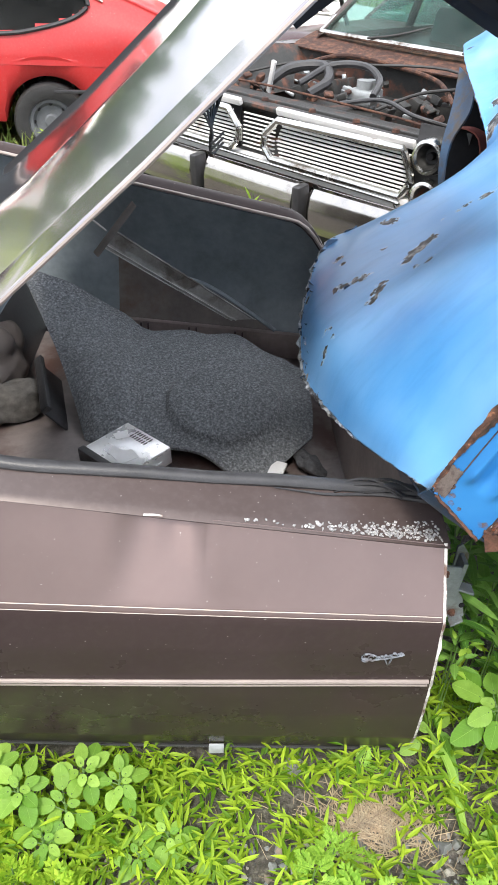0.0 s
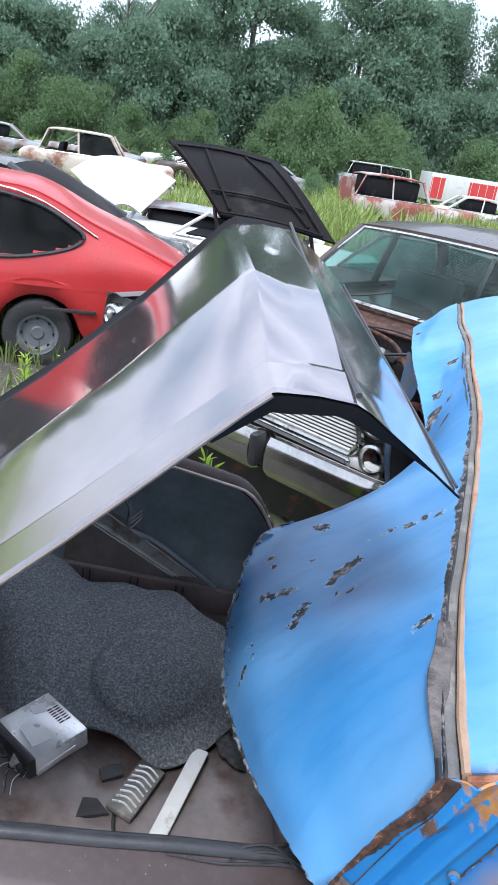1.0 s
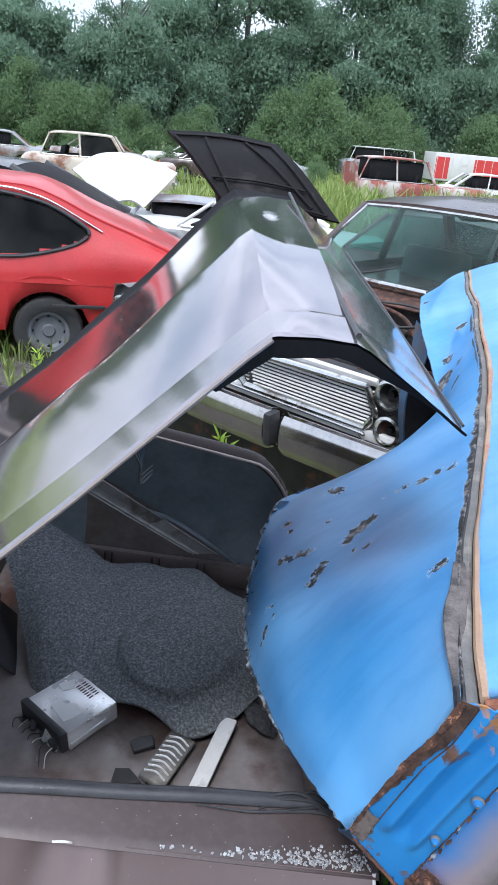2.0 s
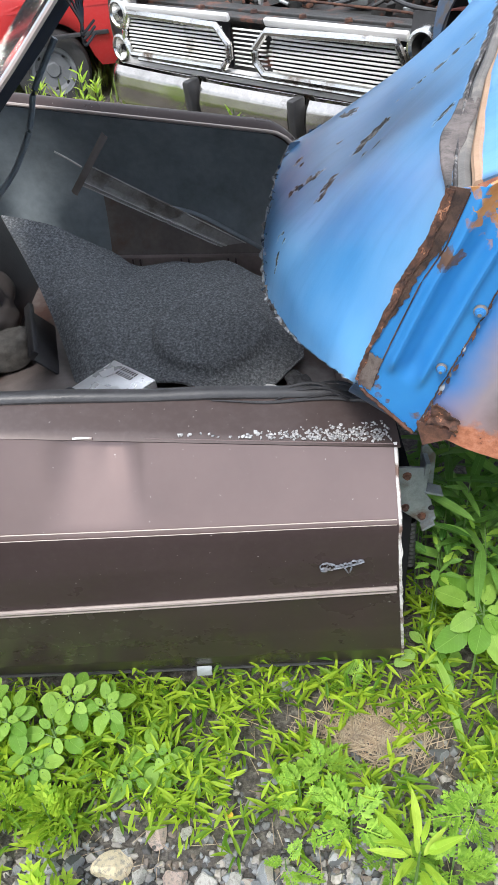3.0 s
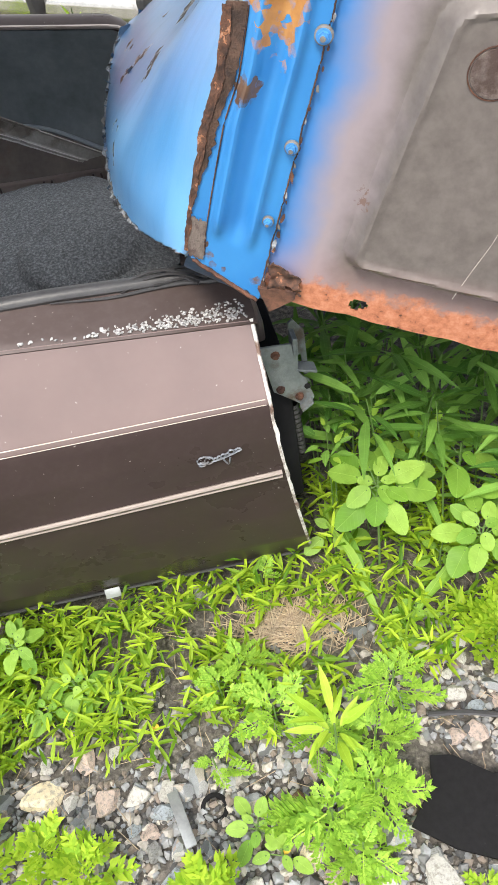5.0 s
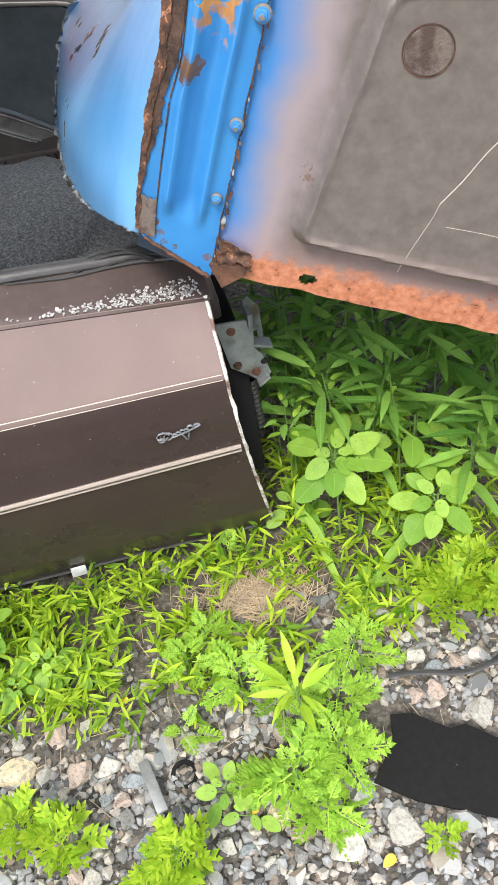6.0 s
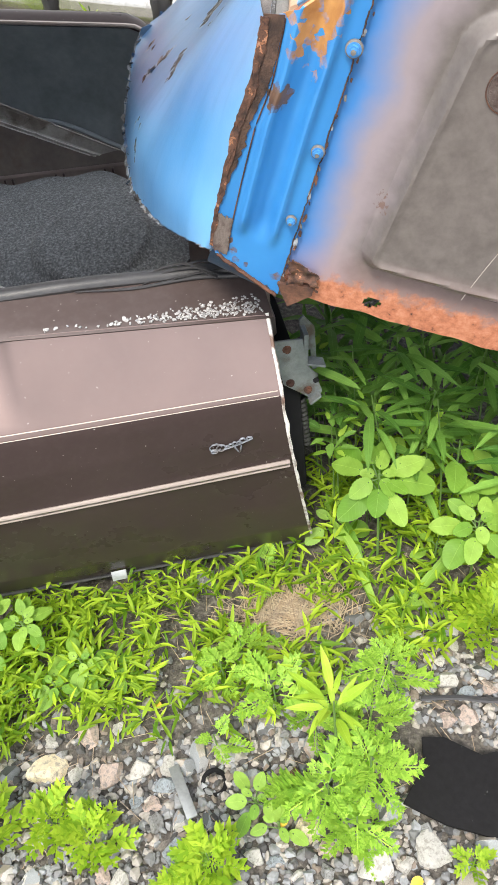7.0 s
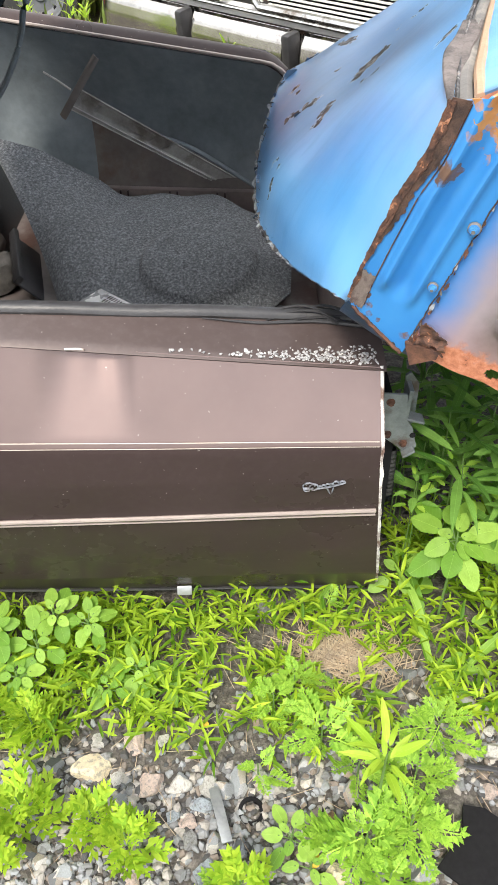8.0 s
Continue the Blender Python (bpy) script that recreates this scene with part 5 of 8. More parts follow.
def pebble_mesh(seed, sub=2, flat=0.65):
    rnd = random.Random(seed)
    bm = bmesh.new()
    bmesh.ops.create_icosphere(bm, subdivisions=sub, radius=0.5)
    s = (1.0, rnd.uniform(0.6, 0.9), rnd.uniform(flat - 0.15, flat + 0.1))
    cuts = [(Vector((rnd.uniform(-1, 1), rnd.uniform(-1, 1), rnd.uniform(-0.6, 1))).normalized(), rnd.uniform(0.20, 0.37)) for _ in range(11)]
    off = Vector((seed * 3.1, 0, 0))
    for v in bm.verts:
        p = v.co.copy()
        for nrm, d in cuts:
            k = p.dot(nrm)
            if k > d:
                p -= nrm * (k - d)
        p += v.co.normalized() * (noise.noise(v.co * 3 + off) * 0.03 + noise.noise(v.co * 9 + off) * 0.014)
        v.co = Vector((p.x * s[0], p.y * s[1], p.z * s[2]))
    return bm


def pebble_data(seed, mat, sub=2):
    bm = pebble_mesh(seed, sub)
    bm.normal_update()
    for f in bm.faces:
        f.smooth = True
    for e in bm.edges:
        if len(e.link_faces) == 2 and e.calc_face_angle(0) > 0.24:
            e.smooth = False
    me = bpy.data.meshes.new("stone")
    bm.to_mesh(me)
    bm.free()
    me.materials.append(mat)
    return me


def build_ledge_gravel():
    """Small white pebbles that lie on the ledge beside the boot."""
    rnd = random.Random(5)
    shapes = [pebble_data(k + 50, PALE_STONE, 1) for k in range(6)]
    for k in range(290):
        dense = k > 16
        x = rnd.triangular(0.10, 0.388, 0.37) if dense else rnd.uniform(0.0, 0.2)
        f = max(0, (x - 0.1) / 0.28)
        v = rnd.triangular(0.02, 0.11 + 0.36 * f, 0.05)
        y = 1.156 + 0.14 * v
        s = rnd.triangular(0.005, 0.0145, 0.008)
        ob = new("pebble", shapes[k % 6])
        ob.matrix_basis = Matrix.Translation((x, y + 0.004, top_z(x) + 0.022 * v + s * 0.26)) @ pose(0, 0, 0, rnd.uniform(-20, 20), rnd.uniform(-20, 20), rnd.uniform(0, 360)) @ Matrix.Diagonal((s, s, s, 1))
        tagged(ob, "small pale pebble lying on the car's ledge", "pebble", "pebbles on the ledge")


build_ledge_gravel()


# ---- the blue fender and hood that lean on the brown car ----
blue = thing("truck_front_clip", pose(1.2, 2.4, 0), "faded blue truck front end with chipped rusty fender", "truck wreck")

FENDER_ARCH = (
    ((0.306, 1.10, 0.955), (0.327, 1.092, 0.985), (0.352, 1.08, 1.03), (0.386, 1.058, 1.15), (0.418, 1.036, 1.283)),
    ((0.268, 1.26, 0.905), (0.282, 1.25, 0.96), (0.325, 1.25, 1.045), (0.385, 1.22, 1.16), (0.462, 1.20, 1.282)),
    ((0.222, 1.50, 0.832), (0.245, 1.50, 0.93), (0.315, 1.50, 1.035), (0.42, 1.50, 1.16), (0.556, 1.485, 1.285)),
    ((0.186, 1.80, 0.775), (0.222, 1.80, 0.895), (0.330, 1.80, 1.005), (0.475, 1.82, 1.115), (0.665, 1.77, 1.293)),
    ((0.210, 2.07, 0.842), (0.248, 2.07, 0.91), (0.345, 2.06, 1.0), (0.53, 2.06, 1.11), (0.77, 2.05, 1.31)),
    ((0.296, 2.29, 0.952), (0.355, 2.28, 0.985), (0.46, 2.24, 1.06), (0.63, 2.25, 1.16), (0.84, 2.25, 1.322)),
)
FENDER_NOSE = (
    ((0.470, 2.32, 0.985), (0.54, 2.34, 1.03), (0.63, 2.37, 1.10), (0.75, 2.40, 1.20), (0.90, 2.42, 1.332)),
    ((0.695, 2.51, 0.993), (0.75, 2.53, 1.06), (0.82, 2.57, 1.15), (0.89, 2.62, 1.24), (0.98, 2.66, 1.342)),
    ((0.872, 2.70, 1.017), (0.91, 2.76, 1.09), (0.96, 2.84, 1.18), (1.02, 2.94, 1.27), (1.10, 3.10, 1.357)),
    ((0.960, 2.95, 1.090), (0.99, 3.04, 1.15), (1.05, 3.16, 1.23), (1.12, 3.32, 1.31), (1.23, 3.52, 1.37)),
    ((0.975, 3.20, 1.195), (1.02, 3.32, 1.23), (1.09, 3.46, 1.28), (1.18, 3.66, 1.335), (1.32, 3.92, 1.38)),
    ((1.00, 3.50, 1.262), (1.06, 3.62, 1.28), (1.14, 3.78, 1.315), (1.25, 3.98, 1.35), (1.40, 4.18, 1.385)),
    ((1.15, 4.08, 1.29), (1.21, 4.15, 1.31), (1.28, 4.22, 1.335), (1.36, 4.32, 1.365), (1.48, 4.45, 1.39)),
)
FENDER_ROWS = FENDER_ARCH + FENDER_NOSE


def build_fender():
    f = surface(FENDER_ROWS)

    def place(u, v):
        p = f(u, v)
        rag = (v < 0.001) * wob(u * 9, 0, 0, 9, 0.010) + (u < 0.001) * wob(v * 5, 3, 0, 8, 0.007)
        return p + Vector((rag + wob(p.x, p.y, p.z, 2.5, 0.006), rag * 0.5, wob(p.x, p.y, p.z, 6, 0.004)))

    bm = bmesh.new()
    sheet(bm, 150, 44, place, 0.004)
    skin = part("fender", bm, BLUE_FENDER, blue, "faded blue fender with chips of primer and rust", world=True)
    # pale jagged rim where the paint has torn off the edge of the wheel opening
    bm = bmesh.new()

    def rim(u, v):
        a = 0.13 + 0.33 * u
        fade = math.sin(math.pi * min(1, max(0, u))) ** 0.4
        deep = fade * (0.012 + max(-0.008, wob(a * 30, 1, 0, 1, 0.024)) + wob(a * 110, 4, 0, 1, 0.010))
        p = place(a, max(0.0, deep) * v)
        out = (1 - v) * (0.003 + wob(a * 140, 2, 0, 1, 0.006))
        return p + Vector((-0.0035 - out, -0.002, 0.002 - out * 0.3))

    sheet(bm, 240, 4, rim, 0.0012)
    part("torn_rim", bm, TORN_RIM, skin, "jagged pale primer rim of the wheel opening", world=True)
    # torn flakes of paint that stand off the edge of the wheel opening
    rnd = random.Random(3)
    for k in range(90):
        u = rnd.uniform(0.17, 0.60)
        p = place(u, rnd.uniform(0.0, 0.035) if k % 5 else rnd.uniform(0.03, 0.16))
        s = rnd.uniform(0.005, 0.020) * (1.0 if k % 5 else 1.5)
        bm = bmesh.new()
        polygon_sheet(bm, [(s * math.cos(a) * rnd.uniform(0.5, 1.2), s * math.sin(a) * rnd.uniform(0.4, 1.0)) for a in (0.3, 1.4, 2.6, 3.6, 4.7, 5.6)], 0.0012)
        ob = part("paint_flake", bm, (BLUE_HOOD, GREY_PRIMER, BLUE_FENDER, BLUE_FENDER, LIP_BLUE)[k % 5], skin, smooth=False)
        ob.matrix_basis = Matrix.Translation(p) @ pose(0, 0, 0, rnd.uniform(0, 90), rnd.uniform(-40, 60), rnd.uniform(0, 360))
    # seam channel between fender and hood: a grey trough and a tan bead
    seam = [f(u, 1.0) for u in np.linspace(0, 1, 60)]
    for dx, dz, r, mat, nm, lab in ((0.012, -0.010, 0.0115, GREY_PRIMER, "seam_channel", "bare grey seam channel"), (0.031, 0.004, 0.0090, TAN_PRIMER, "seam_bead", "tan primer bead along the seam"), (0.0, -0.016, 0.012, RUBBER, "seam_gap", "dark open seam")):
        bm = bmesh.new()
        tube(bm, [(p.x + dx + wob(p.y, 0, dx, 7, 0.004), p.y, p.z + dz + wob(p.y, 3, dx, 9, 0.003)) for p in seam], r, 8, 1)
        part(nm, bm, mat, skin, lab, world=True)
    # split gap in the seam near the jamb
    bm = bmesh.new()
    for dx in (0.0, 0.011, 0.022):
        tube(bm, [(0.428 + dx, 1.08, 1.272), (0.438 + dx, 1.16, 1.279 - dx * 0.2), (0.458 + dx, 1.25, 1.283), (0.492 + dx, 1.33, 1.283), (0.525 + dx, 1.42, 1.282)], 0.0110, 10, 5, 0.4, 0.6)
    part("seam_sealer", bm, SEAM_GREY, skin, "grey-brown cracked sealer in the seam", world=True)
    # one large curl of paint that has lifted off the crease
    bm = bmesh.new()
    sheet(bm, 8, 8, lambda u, v: Vector((0.296, 1.915, 0.970)) + Vector((-0.014 + 0.030 * u * (1 - 0.4 * v), -0.016 * v - 0.004 * u, 0.010 * math.sin(1.5 * u) + 0.010 * v * v - 0.020 * v)), 0.0012)
    part("paint_curl", bm, LIP_BLUE, skin, "dark blue curl of lifted paint", world=True)
    # lower lip that rests on the brown car
    bm = bmesh.new()
    lip = surface((((0.306, 1.10, 0.955), (0.36, 1.09, 0.915), (0.418, 1.06, 0.868)), ((0.30, 1.13, 0.92), (0.36, 1.13, 0.87), (0.42, 1.12, 0.83)), ((0.33, 1.22, 0.86), (0.38, 1.22, 0.83), (0.43, 1.20, 0.785)), ((0.33, 1.34, 0.83), (0.38, 1.34, 0.80), (0.43, 1.32, 0.775))))
    sheet(bm, 16, 12, lip, 0.004)
    part("lower_lip", bm, LIP_BLUE, skin, "dark blue folded lower lip", world=True)
    # near-black backing sheet that draws the shade inside the wheel opening
    bm = bmesh.new()
    flap = surface((((1.081, 3.62, 0.552), (1.054, 3.66, 0.751), (1.062, 3.7, 0.943), (1.141, 3.75, 1.109)), ((1.383, 3.5, 0.573), (1.362, 3.55, 0.802), (1.335, 3.6, 0.954), (1.302, 3.7, 1.088))))
    sheet(bm, 16, 12, flap, 0.006)
    part("splash_flap", bm, DARK_VOID, blue, "near-black sheet standing in for the shaded inside of the wheel opening", world=True)
    bm = bmesh.new()
    sheet(bm, 3, 16, surface((((1.054, 3.75, 1.24), (1.024, 3.65, 1.098), (0.979, 3.55, 0.957), (0.976, 3.5, 0.828), (1.024, 3.5, 0.621)), ((1.091, 3.6, 1.195), (1.056, 3.5, 1.098), (1.002, 3.5, 0.975), (0.99, 3.46, 0.831), (1.028, 3.46, 0.632)))), 0.008)
    part("fender_front", bm, LIP_BLUE, blue, "dark blue-grey front lip of the wheel opening", world=True)
    return skin


def build_hood():
    f = surface(FENDER_ROWS)
    bm = bmesh.new()

    def place(u, v):
        p = f(u, 1.0)
        w = 1.75 * v
        rise = 0.17 * (1 - math.exp(-w / 0.32)) + 0.02 * w
        near = max(0, 1 - u * 3)
        q = Vector((p.x + 0.032 + w * 0.92, p.y - w * 0.36, p.z + 0.006 + rise))
        return q + Vector((0, 0, wob(q.x, q.y, 0, 1.5, 0.008)))

    sheet(bm, 70, 30, place, 0.005)
    hood = part("hood", bm, BLUE_HOOD, blue, "pale blue sun-bleached hood panel", world=True)
    bm = bmesh.new()
    edge = [place(0, v) for v in np.linspace(0, 0.9, 26)]
    tube(bm, [(p.x, p.y - 0.004, p.z - 0.008 + wob(p.x, 0, 0, 14, 0.004)) for p in edge], 0.011, 8, 1)
    part("hood_edge", bm, ORANGE_RUST, hood, "rusty orange edge of the hood", world=True)
    return place


FACE_A = Vector((0.925, -0.38, 0)).normalized()
FACE_N = Vector((-0.38, -0.925, -0.05)).normalized()


def face_point(x, z, out=0.0):
    """A point of the sloping end face at this x and z, so far proud of it."""
    a = (x - 0.45) / FACE_A.x
    return Vector((x, 1.035 + a * FACE_A.y - 0.054 * (z - 1.0), z)) + FACE_N * out


def jamb_left(z):
    return float(np.interp(z, [0.90, 0.967, 1.007, 1.077, 1.162, 1.216, 1.278, 1.5], [0.36, 0.309, 0.318, 0.339, 0.366, 0.391, 0.408, 0.462]))


def jamb_right(z):
    return 0.407 + 0.317 * (z - 0.905)


def build_end_face(hood_place):
    bm = bmesh.new()

    def strip(u, v):
        zl = 0.958 + v * (1.285 - 0.958)
        zr = 0.882 + v * (1.33 - 0.882)
        z = zl + (zr - zl) * u
        xl = jamb_left(zl)
        x = xl + (jamb_right(zr) - xl) * u
        rib = 0.012 * math.exp(-((u - 0.34) / 0.07) ** 2) - 0.008 * math.exp(-((u - 0.56) / 0.09) ** 2) + 0.010 * math.exp(-((u - 0.74) / 0.06) ** 2)
        rib *= max(0, min(1, (v - 0.16) / 0.08))
        return face_point(x, z + (v < 0.001) * wob(u, 0, 0, 14, 0.010), 0.006 + rib)

    sheet(bm, 50, 50, strip, -0.004)
    jamb = part("door_jamb", bm, BLUE_STRIP, blue, "bright blue ribbed door jamb", world=True)
    for x, z, r in ((0.428, 1.018, 0.0050), (0.467, 1.122, 0.0059), (0.511, 1.251, 0.0068)):
        m = Matrix.Translation(face_point(x, z, 0.012)) @ FACE_N.to_track_quat("Z", "Y").to_matrix().to_4x4()
        bm = bmesh.new()
        lathe(bm, ((0.0, 0.001), (r * 1.35, 0.001), (r * 1.4, -0.004)), m, 20)
        cyl(bm, r, 0.006, m @ pose(0, 0, 0.003), 6)
        lathe(bm, ((r * 0.62, 0.0062), (r * 0.55, 0.0085), (0, 0.0085)), m, 14)
        bolt = part("bolt", bm, BLUE_BOLT, jamb, "blue painted hex bolt", world=True)
        bm = bmesh.new()
        lathe(bm, ((r * 1.36, 0.0008), (r * 1.62, -0.0005), (r * 1.66, -0.004)), m, 20)
        lathe(bm, ((r * 0.50, 0.0088), (0, 0.0088)), m, 12)
        part("washer", bm, GREY_PRIMER, bolt, "dull grey washer and stud end", world=True)
    # rusty outer edge of the jamb
    bm = bmesh.new()

    def band(u, v):
        z = 0.975 + 0.318 * u
        wide = 0.002 + 0.006 * min(1, max(0, u - 0.1) * 2)
        lo, hi = jamb_left(z) - 0.003 + wob(z, 0, 0, 45, 0.0025) + wob(z, 5, 0, 210, 0.0012), jamb_left(z) + wide + wob(z, 7, 0, 37, 0.004) + wob(z, 3, 0, 170, 0.0015)
        return face_point(lo + (hi - lo) * v, z - 0.002 * v, 0.0096 + wob(z, v * 3, 0, 90, 0.002))

    sheet(bm, 190, 5, band, 0.0012)
    part("jamb_rust_edge", bm, EDGE_RUST, jamb, "flaking rusty edge of the jamb", world=True)
    # flat strip beside it, bare to brown scale down to a torn end
    bm = bmesh.new()

    def bare(u, v):
        z = 1.055 + 0.240 * u
        k = min(1, max(0, u / 0.24))
        hi = 0.001 + (0.010 + 0.0125 * min(1, u * 1.15)) * k ** 1.3 + (wob(z, 2, 0, 55, 0.006) + wob(z, 9, 0, 160, 0.003)) * (1 - max(0, min(1, (u - 0.70) / 0.15)) * 0.85)
        return face_point(jamb_left(z) + min(0.0232, max(0.0005, hi)) * v, z - 0.003 * v, 0.0078)

    sheet(bm, 150, 4, bare, 0.001)
    part("bare_strip", bm, BARE_BROWN, jamb, "flat brown bare strip beside the rusty edge", world=True)
    bm = bmesh.new()
    tube(bm, [face_point(jamb_left(0.958) + (jamb_right(0.872) - jamb_left(0.958)) * u, 0.957 - 0.076 * u + wob(u, 0, 0, 12, 0.004), 0.008) for u in np.linspace(0, 1, 22)], 0.0032, 6, 1)
    part("jamb_foot", bm, RUST, jamb, "chipped foot of the jamb", world=True)
    # worn grey-brown corner below the rusty edge, the crease beside it, and a dark plate for the shaded hollow under
    # the foot
    bm = bmesh.new()
    sheet(bm, 14, 18, lambda u, v: face_point(jamb_left(0.968 + 0.062 * v) + 0.001 + 0.021 * u + (u in (0.0, 1.0)) * wob(v, u, 0, 9, 0.004), 0.968 + 0.062 * v - 0.012 * u + (v in (0.0, 1.0)) * wob(u, v, 0, 9, 0.008), 0.0095 + wob(u * 3, v * 3, 0, 4, 0.001)), 0.001)
    part("worn_corner", bm, PLUG_RUST, jamb, "grey-brown flaking corner", world=True)
    bm = bmesh.new()
    tube(bm, [face_point(jamb_left(z) + 0.024, z - 0.004, 0.0080) for z in np.linspace(0.968, 1.292, 30)], 0.0010, 6, 1)
    part("jamb_crease", bm, RUST, jamb, "thin dark rusty crease", world=True)
    bm = bmesh.new()
    vs = [bm.verts.new(face_point(x, z, 0.002)) for x, z in ((0.402, 0.908), (0.455, 0.900), (0.452, 0.886), (0.414, 0.864))]
    bm.faces.new(vs)
    thicken(bm, 0.012)
    part("foot_hollow", bm, RUST, jamb, "rust-brown plate standing in for the shaded hollow under the rotted foot", smooth=False, world=True)
    # ragged seam between jamb and panel
    bm = bmesh.new()
    tube(bm, [face_point(jamb_right(z) - 0.002 + wob(z, 0, 3, 30, 0.002) + wob(z, 1, 3, 140, 0.0015), z, 0.0075) for z in np.linspace(0.90, 1.36, 140)], 0.0011, 6, 1)
    part("jamb_seam", bm, RUST, jamb, "rusty ragged sealer line", world=True)
    rnd = random.Random(9)
    for k in range(26):
        z = 0.905 + 0.43 * (k / 26) ** 1.5 + rnd.uniform(-0.006, 0.006)
        bm = bmesh.new()
        s = rnd.uniform(0.0016, 0.0042) * (1.3 - 0.6 * k / 26)
        m = Matrix.Translation(face_point(jamb_right(z) + rnd.uniform(-0.001, 0.004), z, 0.0062)) @ FACE_N.to_track_quat("Z", "Y").to_matrix().to_4x4() @ pose(0, 0, 0, 0, 0, rnd.uniform(-30, 5))
        polygon_sheet(bm, [(s * math.cos(a) * rnd.uniform(0.4, 1.0), s * math.sin(a) * rnd.uniform(1.2, 2.6)) for a in (0.3, 1.4, 2.6, 3.6, 4.7, 5.6)], 0.002, m)
        part("sealer_flake", bm, (GREY_PRIMER, RUST, EDGE_RUST, TORN_RIM, RUST)[k % 5], jamb, smooth=False, world=True)
    # grey panel with a pressed field and a round dimple
    bm = bmesh.new()

    def panel(u, v):
        zb = 0.886 - 0.300 * (u * 1.30)
        x0 = jamb_right(zb)
        z = zb + v * (1.42 - zb + 0.12 * u)
        x = jamb_right(z) + u * 1.30
        if v < 0.001:
            z += wob(x, 0, 0, 22, 0.006)
        # field edges: a left side that leans, a sloping foot
        left = x - (0.520 + 0.361 * (z - 0.965))
        foot = z - (0.934 - 0.325 * (x - 0.53))
        top = (1.283 - 0.05 * (x - 0.66)) - z
        d = min(left * 0.94, foot * 0.95, top)
        r = 0.035
        c = [max(0, r - q) for q in (left * 0.94, foot * 0.95, top)]
        corner = r - math.sqrt(sum(q * q for q in c))
        k = max(0, min(1, corner / 0.026))
        inset = 0.022 * math.sin(k * math.pi / 2) + 0.005 * math.exp(-((k - 0.72) / 0.22) ** 2) * (k < 1)
        dd = math.hypot((x - 0.684) / FACE_A.x, z - 1.201)
        calm = max(0, min(1, (dd - 0.06) / 0.06))
        return face_point(x, z, inset + wob(x, z, 0, 3, 0.003) * calm)

    def keep(u, v):
        p = panel(u, v)
        return (p.x - 0.537) ** 2 + ((p.z - 0.866) * 1.4) ** 2 > 0.013 ** 2 + wob(p.x, p.z, 0, 60, 0.0001)

    sheet(bm, 330, 150, panel, -0.004, keep)
    grey = part("inner_panel", bm, OVERSPRAY, blue, "grey pressed panel with blue overspray and a rusted foot", world=True)
    m = Matrix.Translation(face_point(0.684, 1.201, 0.022)) @ FACE_N.to_track_quat("Z", "Y").to_matrix().to_4x4()
    bm = bmesh.new()
    lathe(bm, ((0.0, 0.0016), (0.018, 0.0020), (0.0265, 0.0016), (0.0280, -0.002)), m, 40)
    plug = part("round_plug", bm, PLUG_RUST, grey, "round rust-speckled plug", world=True)
    bm = bmesh.new()
    lathe(bm, ((0.0280, -0.002), (0.0284, 0.0012), (0.0298, 0.0012), (0.0304, -0.002)), m, 40)
    part("plug_rim", bm, RUST, plug, "thin rusty rim of the plug", world=True)
    # crumpled rusty plate with a hole, where jamb and panel meet
    bm = bmesh.new()

    def plate(u, v):
        x = 0.408 + 0.056 * u + 0.018 * v * (1 - u)
        z = 0.900 + 0.064 * v - 0.012 * u - 0.030 * u * v
        return face_point(x, z, 0.013 + wob(x, z, 0, 70, 0.006) + wob(x, z, 5, 25, 0.006))

    def plate_kept(u, v):
        edge = min(u, 1 - u, v, 1 - v)
        return edge > 0.05 + 0.16 * (0.5 + noise.noise(Vector((u * 5, v * 5, 3)))) - 0.05 and (u - 0.62) ** 2 + (v - 0.30) ** 2 > 0.013

    sheet(bm, 30, 30, plate, -0.002, plate_kept)
    part("rust_foot", bm, EDGE_RUST, grey, "crumbling rust plate with a hole", world=True)
    # long scratches
    for pts, r in ((((0.775, 1.095), (0.756, 1.07), (0.734, 1.035), (0.71, 1.003)), 0.0011), (((0.71, 1.003), (0.702, 0.981), (0.683, 0.941), (0.662, 0.894)), 0.0006), (((0.72, 0.967), (0.773, 0.952), (0.83, 0.93)), 0.0004)):
        bm = bmesh.new()
        tube(bm, [face_point(x, z, 0.0220 + wob(x, z, 0, 3, 0.003)) for x, z in pts], r, 5, 5)
        part("scratch", bm, SCRATCH, grey, "pale scratch", world=True)
    # closing side panels, far from the view: they carry the front end
    bm = bmesh.new()
    sheet(bm, 8, 20, lambda u, v: Vector((1.75 + 0.4 * v + 1.1 * u, 0.45 + 3.4 * v, 0.02 + (1.35 - 0.02) * (1 - u))), 0.01)
    part("far_fender", bm, BLUE_HOOD, blue, "blue far fender standing on the ground", world=True)


build_fender()
build_end_face(build_hood())


# ---- the car with the chrome grille ----
GRILLE_M = Matrix.Translation((0.195, 4.41, 0)) @ pose(0, 0, 0, 0, 0, -45.57)
# local x runs along the bumper, y into the car


